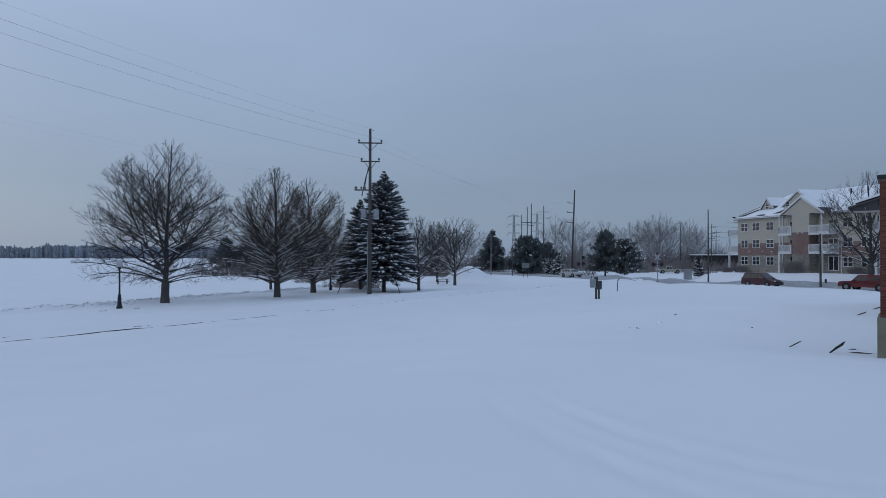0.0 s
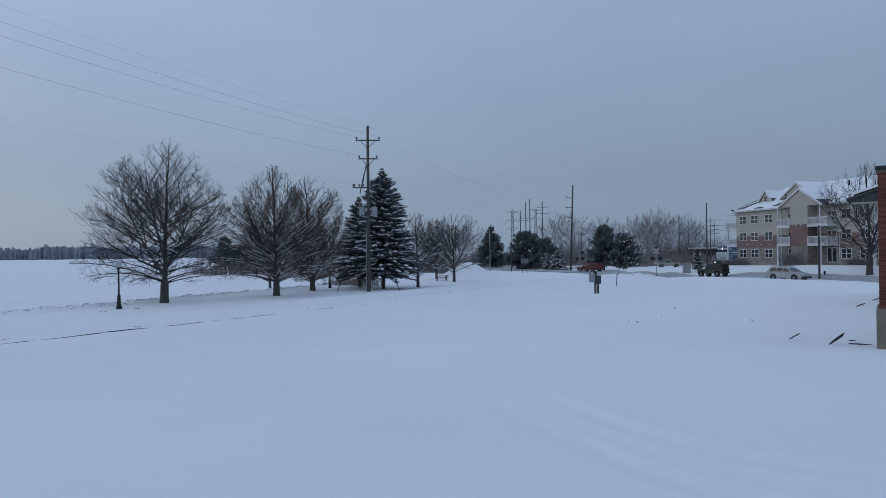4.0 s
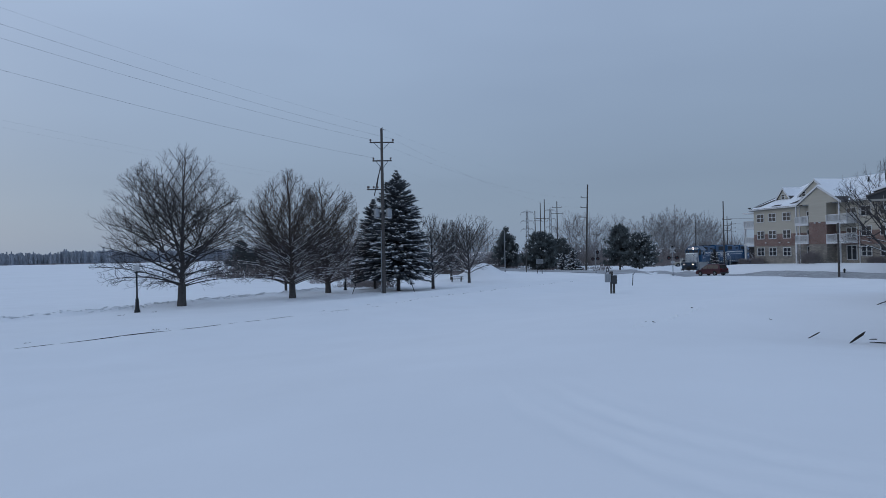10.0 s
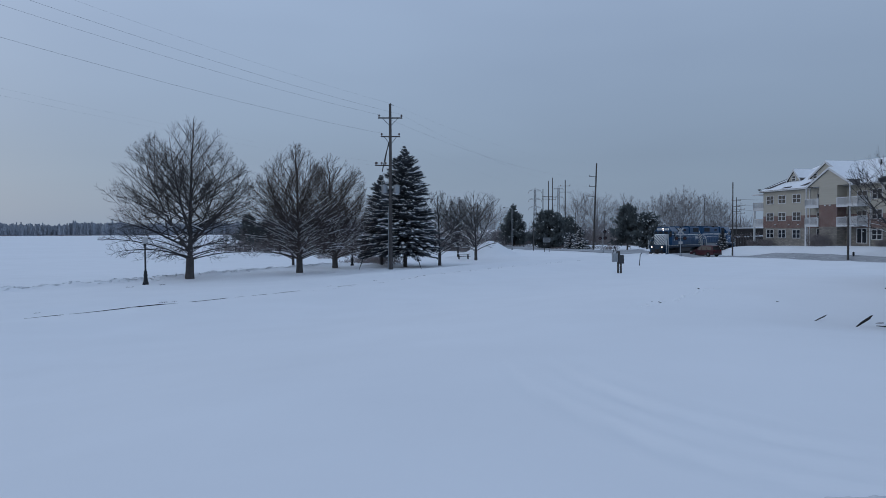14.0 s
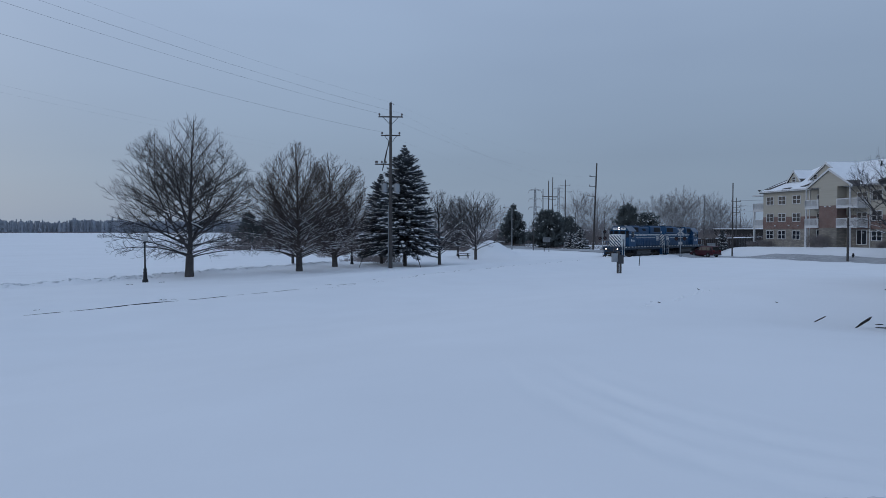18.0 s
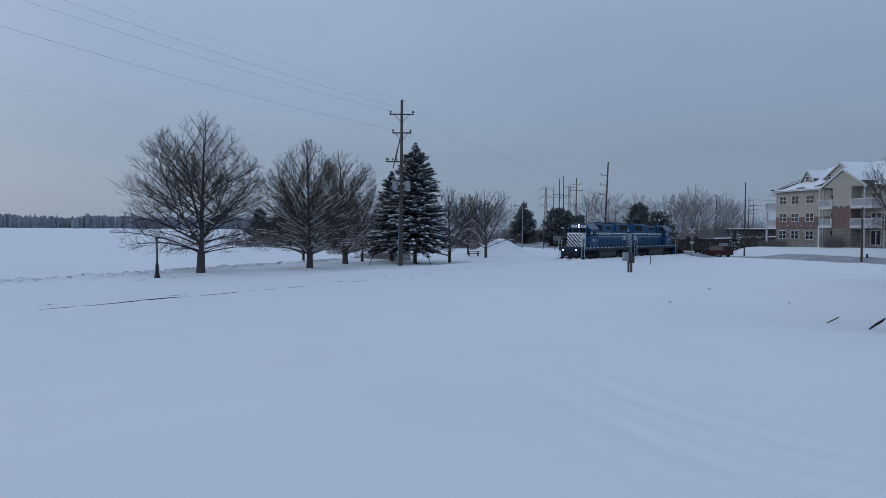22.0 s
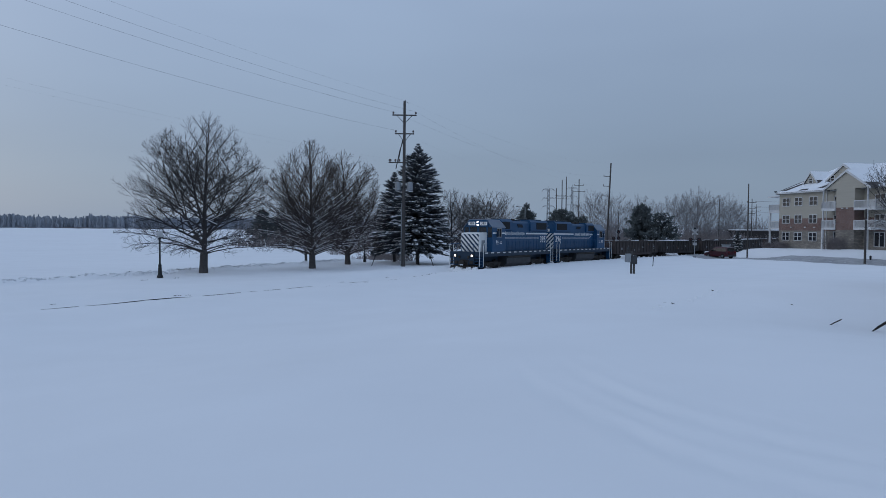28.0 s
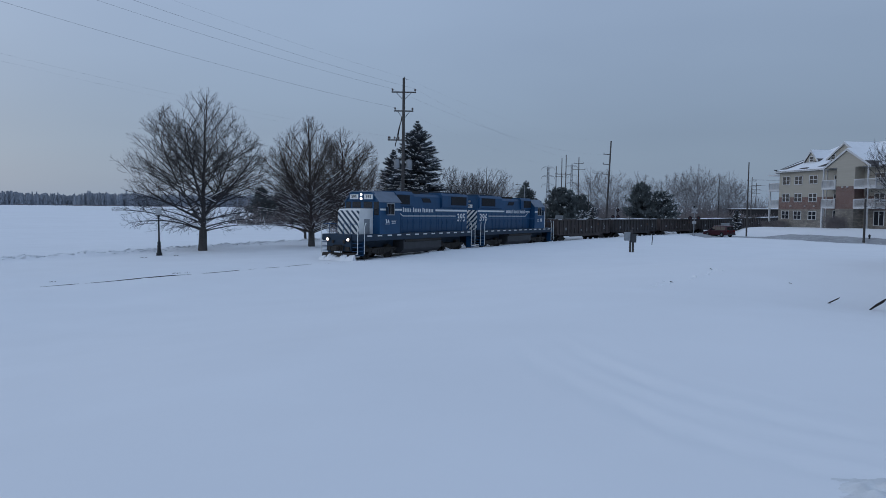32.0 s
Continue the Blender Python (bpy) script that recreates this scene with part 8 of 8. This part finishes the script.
def tufts():
    """Dead stalks and clods poking through the snow."""
    rng = random.Random(77)
    segs = []
    for ra, y, n in ((-0.4743, 48.2, 3), (-0.50, 45.9, 16), (-0.4478, 48.6, 10), (-0.4469, 34.2, 12), (-0.4296, 34.6, 4), (-0.6364, 29.4, 6), (0.2839, 22.2, 2), (0.3485, 25.9, 1), (0.4544, 22.4, 1), (-0.20, 45.5, 5), (-0.13, 51.0, 5)):
        x, yy = ra * y, y
        o = np.array((x, yy, gz(x, yy)))
        for k in range(n):
            p = o + np.array((rng.gauss(0, 0.10), rng.gauss(0, 0.10), -0.01))
            segs.append((p, p + np.array((rng.gauss(0, 0.045), rng.gauss(0, 0.04), rng.uniform(0.01, 0.045))), 0.020, 0.014))
    tagged(new("dead_stalks", segs_mesh("dead_stalks", segs, DARK_WOOD)), "small tufts of dead stalks poking through the snow", "weeds", kind="stuff")


tufts()


def footprints():
    """An old drifted-over trail: low lumps of kicked-up snow."""
    rng = random.Random(12)
    v, f = [], []
    for k in range(34):
        q = k / 33
        x, y = 5.1 + 4.4 * q + rng.gauss(0, 0.12), 20.6 + 5.4 * q + rng.gauss(0, 0.12)
        z, r, h = gz(x, y), rng.uniform(0.05, 0.13), rng.uniform(0.015, 0.045)
        k0 = len(v)
        for j in range(7):
            t = 0.8976 * j
            v.append((x + r * math.cos(t) * rng.uniform(0.7, 1.2), y + r * math.sin(t) * rng.uniform(0.7, 1.2), z - 0.01))
        v.append((x, y, z + h))
        f.extend([(k0 + j, k0 + (j + 1) % 7, k0 + 7) for j in range(7)])
    tagged(new("snow_clods", raw_mesh("snow_clods", v, f, SNOW_CAP)), "small clods of kicked-up snow along an old trail", "snow", kind="stuff")


footprints()


def ballast_edge():
    """Dark chips added in dashes, to draw the dark line along the drift beside the track."""
    rng = random.Random(21)
    v, f = [], []
    s = 14.0
    while s < 63:
        run = rng.uniform(0.4, 3.0) * (1.0 if s > 40 else 0.6)
        i0, i1 = int((260 + s) / 0.5), int((260 + s + run) / 0.5) + 1
        x0, y0, x1, y1 = TRACK_X[i0], TRACK_Y[i0], TRACK_X[i1], TRACK_Y[i1]
        ln = math.hypot(x1 - x0, y1 - y0)
        tx, ty = (x1 - x0) / ln, (y1 - y0) / ln
        for k in range(int(run * 7) + 1):
            q, w = rng.uniform(0, run), 2.05 + rng.gauss(0, 0.05)
            x, y = x0 + tx * q - ty * w, y0 + ty * q + tx * w
            z, r, h = gz(x, y), rng.uniform(0.02, 0.045), rng.uniform(0.006, 0.017)
            k0 = len(v)
            v += [(x - r * 1.6 * tx, y - r * 1.6 * ty, z - 0.02), (x + r * ty, y - r * tx, z - 0.02), (x + r * 1.6 * tx, y + r * 1.6 * ty, z - 0.02), (x - r * ty, y + r * tx, z - 0.02), (x, y, z + h)]
            f += [(k0, k0 + 1, k0 + 4), (k0 + 1, k0 + 2, k0 + 4), (k0 + 2, k0 + 3, k0 + 4), (k0 + 3, k0, k0 + 4)]
        s += run + rng.uniform(0.1, 1.8)
    tagged(new("ballast_edge", raw_mesh("ballast_edge", v, f, DARK_WOOD)), "row of dark chips added to draw the line beside the track", "ballast", kind="stuff")


ballast_edge()


def windrow():
    """Rough lumps along the ploughed edge of the lake path."""
    rng = random.Random(44)
    v, f = [], []
    for k in range(900):
        q = rng.uniform(-30, 34)
        w = rng.gauss(0, 0.36)
        x, y = -24.5 + 0.318 * q - 0.948 * w, 56.0 + 0.948 * q + 0.318 * w
        z, r, h = gz(x, y), rng.uniform(0.05, 0.19), rng.uniform(0.015, 0.075) * (0.4 + 0.6 * float(step(-20, 0, q)))
        k0 = len(v)
        for j in range(7):
            t = 0.8976 * j
            v.append((x + r * math.cos(t) * rng.uniform(0.7, 1.2), y + r * math.sin(t) * rng.uniform(0.7, 1.2), z - 0.02))
        for j in range(5):
            t = 1.2566 * j + 0.3
            v.append((x + 0.5 * r * math.cos(t), y + 0.5 * r * math.sin(t), z + h * rng.uniform(0.7, 1.1)))
        for j in range(7):
            f.append((k0 + j, k0 + (j + 1) % 7, k0 + 7 + (j * 5 // 7)))
        for j in range(5):
            f.append((k0 + 7 + j, k0 + 7 + (j + 1) % 5, k0 + min(6, (j * 7 + 6) // 5)))
        f.append(tuple(k0 + 7 + j for j in range(5)))
    tagged(new("snow_windrow", raw_mesh("snow_windrow", v, f, SNOW_CAP)), "lumpy ridge of ploughed snow along the lake path", "snow", kind="stuff")


windrow()


def near_heap():
    """A rough heap of frozen snow near the camera."""
    rng = random.Random(8)
    x0, y0 = at_ray(0.655, 4.05)
    n, v, f = 30, [], []
    for i in range(n + 1):
        for j in range(n + 1):
            x, y = (i / n - 0.5) * 1.0, (j / n - 0.5) * 0.7
            d = math.hypot(x / 0.5, y / 0.35)
            k = max(0.0, 1 - d)
            v.append((x, y, 0.13 * k ** 0.8 * (0.75 + 0.35 * math.sin(x * 17 + 3 * math.sin(y * 13)) * math.cos(y * 19 + 2 * math.sin(x * 11))) + rng.uniform(-0.006, 0.006) - 0.02))
    for i in range(n):
        for j in range(n):
            a = i * (n + 1) + j
            f.append((a, a + n + 1, a + n + 2, a + 1))
    o = new("snow_bank", raw_mesh("snow_bank", v, f, GREY_SNOW, smooth=True))
    o.matrix_basis = spot(x0, y0, 0, 0.0)
    tagged(o, "small rough bank of frozen grey snow", "snow")


near_heap()


# ---- bricks of the pier ----
def pier_bricks():
    L, H, T, g = 0.203, 0.0585, 0.10, 0.0095
    bm = bmesh.new()
    box(bm, -L / 2, L / 2, -T / 2, T / 2, 0, H, 0.004)
    st = bpy.data.meshes.new("brick")
    bm.to_mesh(st)
    bm.free()
    st.materials.append(PIER_BRICK)
    courses = int((PIER_T - PIER_B) / (H + g))
    per = int(PIER_W / (L + g))
    step_x = PIER_W / per
    count = 0
    rest_v, rest_f = [], []
    for face in range(2):
        for c in range(courses):
            z = PIER_B + 0.006 + c * (H + g)
            for k in range(per):
                off = (k + 0.5) * step_x + (step_x / 2 if c % 2 else 0)
                if off > PIER_W - 0.02:
                    off -= PIER_W - step_x * 0.25
                off = min(max(off, L / 2), PIER_W - L / 2)
                m = pose(off, 0.045, z) if face == 0 else pose(0.045, off, z, 0, 0, 90)
                if (face == 1 and k < 5 or face == 0 and k < 1) and count < 300:
                    shared("brick", st, PIER_CORE, m)
                    count += 1
                else:
                    k0 = len(rest_v)
                    rest_v.extend([m @ v.co for v in st.vertices])
                    rest_f.extend([tuple(k0 + i for i in p.vertices) for p in st.polygons])
    o = new("brickwork", raw_mesh("brickwork", rest_v, rest_f, PIER_BRICK))
    o.parent = PIER_CORE
    tagged(o, kind="stuff")


pier_bricks()


# ---- what moves ----
def motions():
    for car, behind, base, turn in TRAIN:
        walk(car, [(t, car_pose(train_s(t) + behind, base, turn)) for t in np.arange(0, 32.01, 1.0).tolist()])
    times = np.arange(0, 32.01, 0.125).tolist()
    flipped = set(SECOND.children_recursive)
    for w, x, r in WHEELS:
        sign = -1 if w in flipped else 1
        walk(w, [(t, pose(x, 0, r) @ Matrix.Rotation(sign * ((train_s(t) - train_s(0)) / r), 4, "Y")) for t in times])
    for car, rows in TRAFFIC:
        walk(car, rows)


motions()
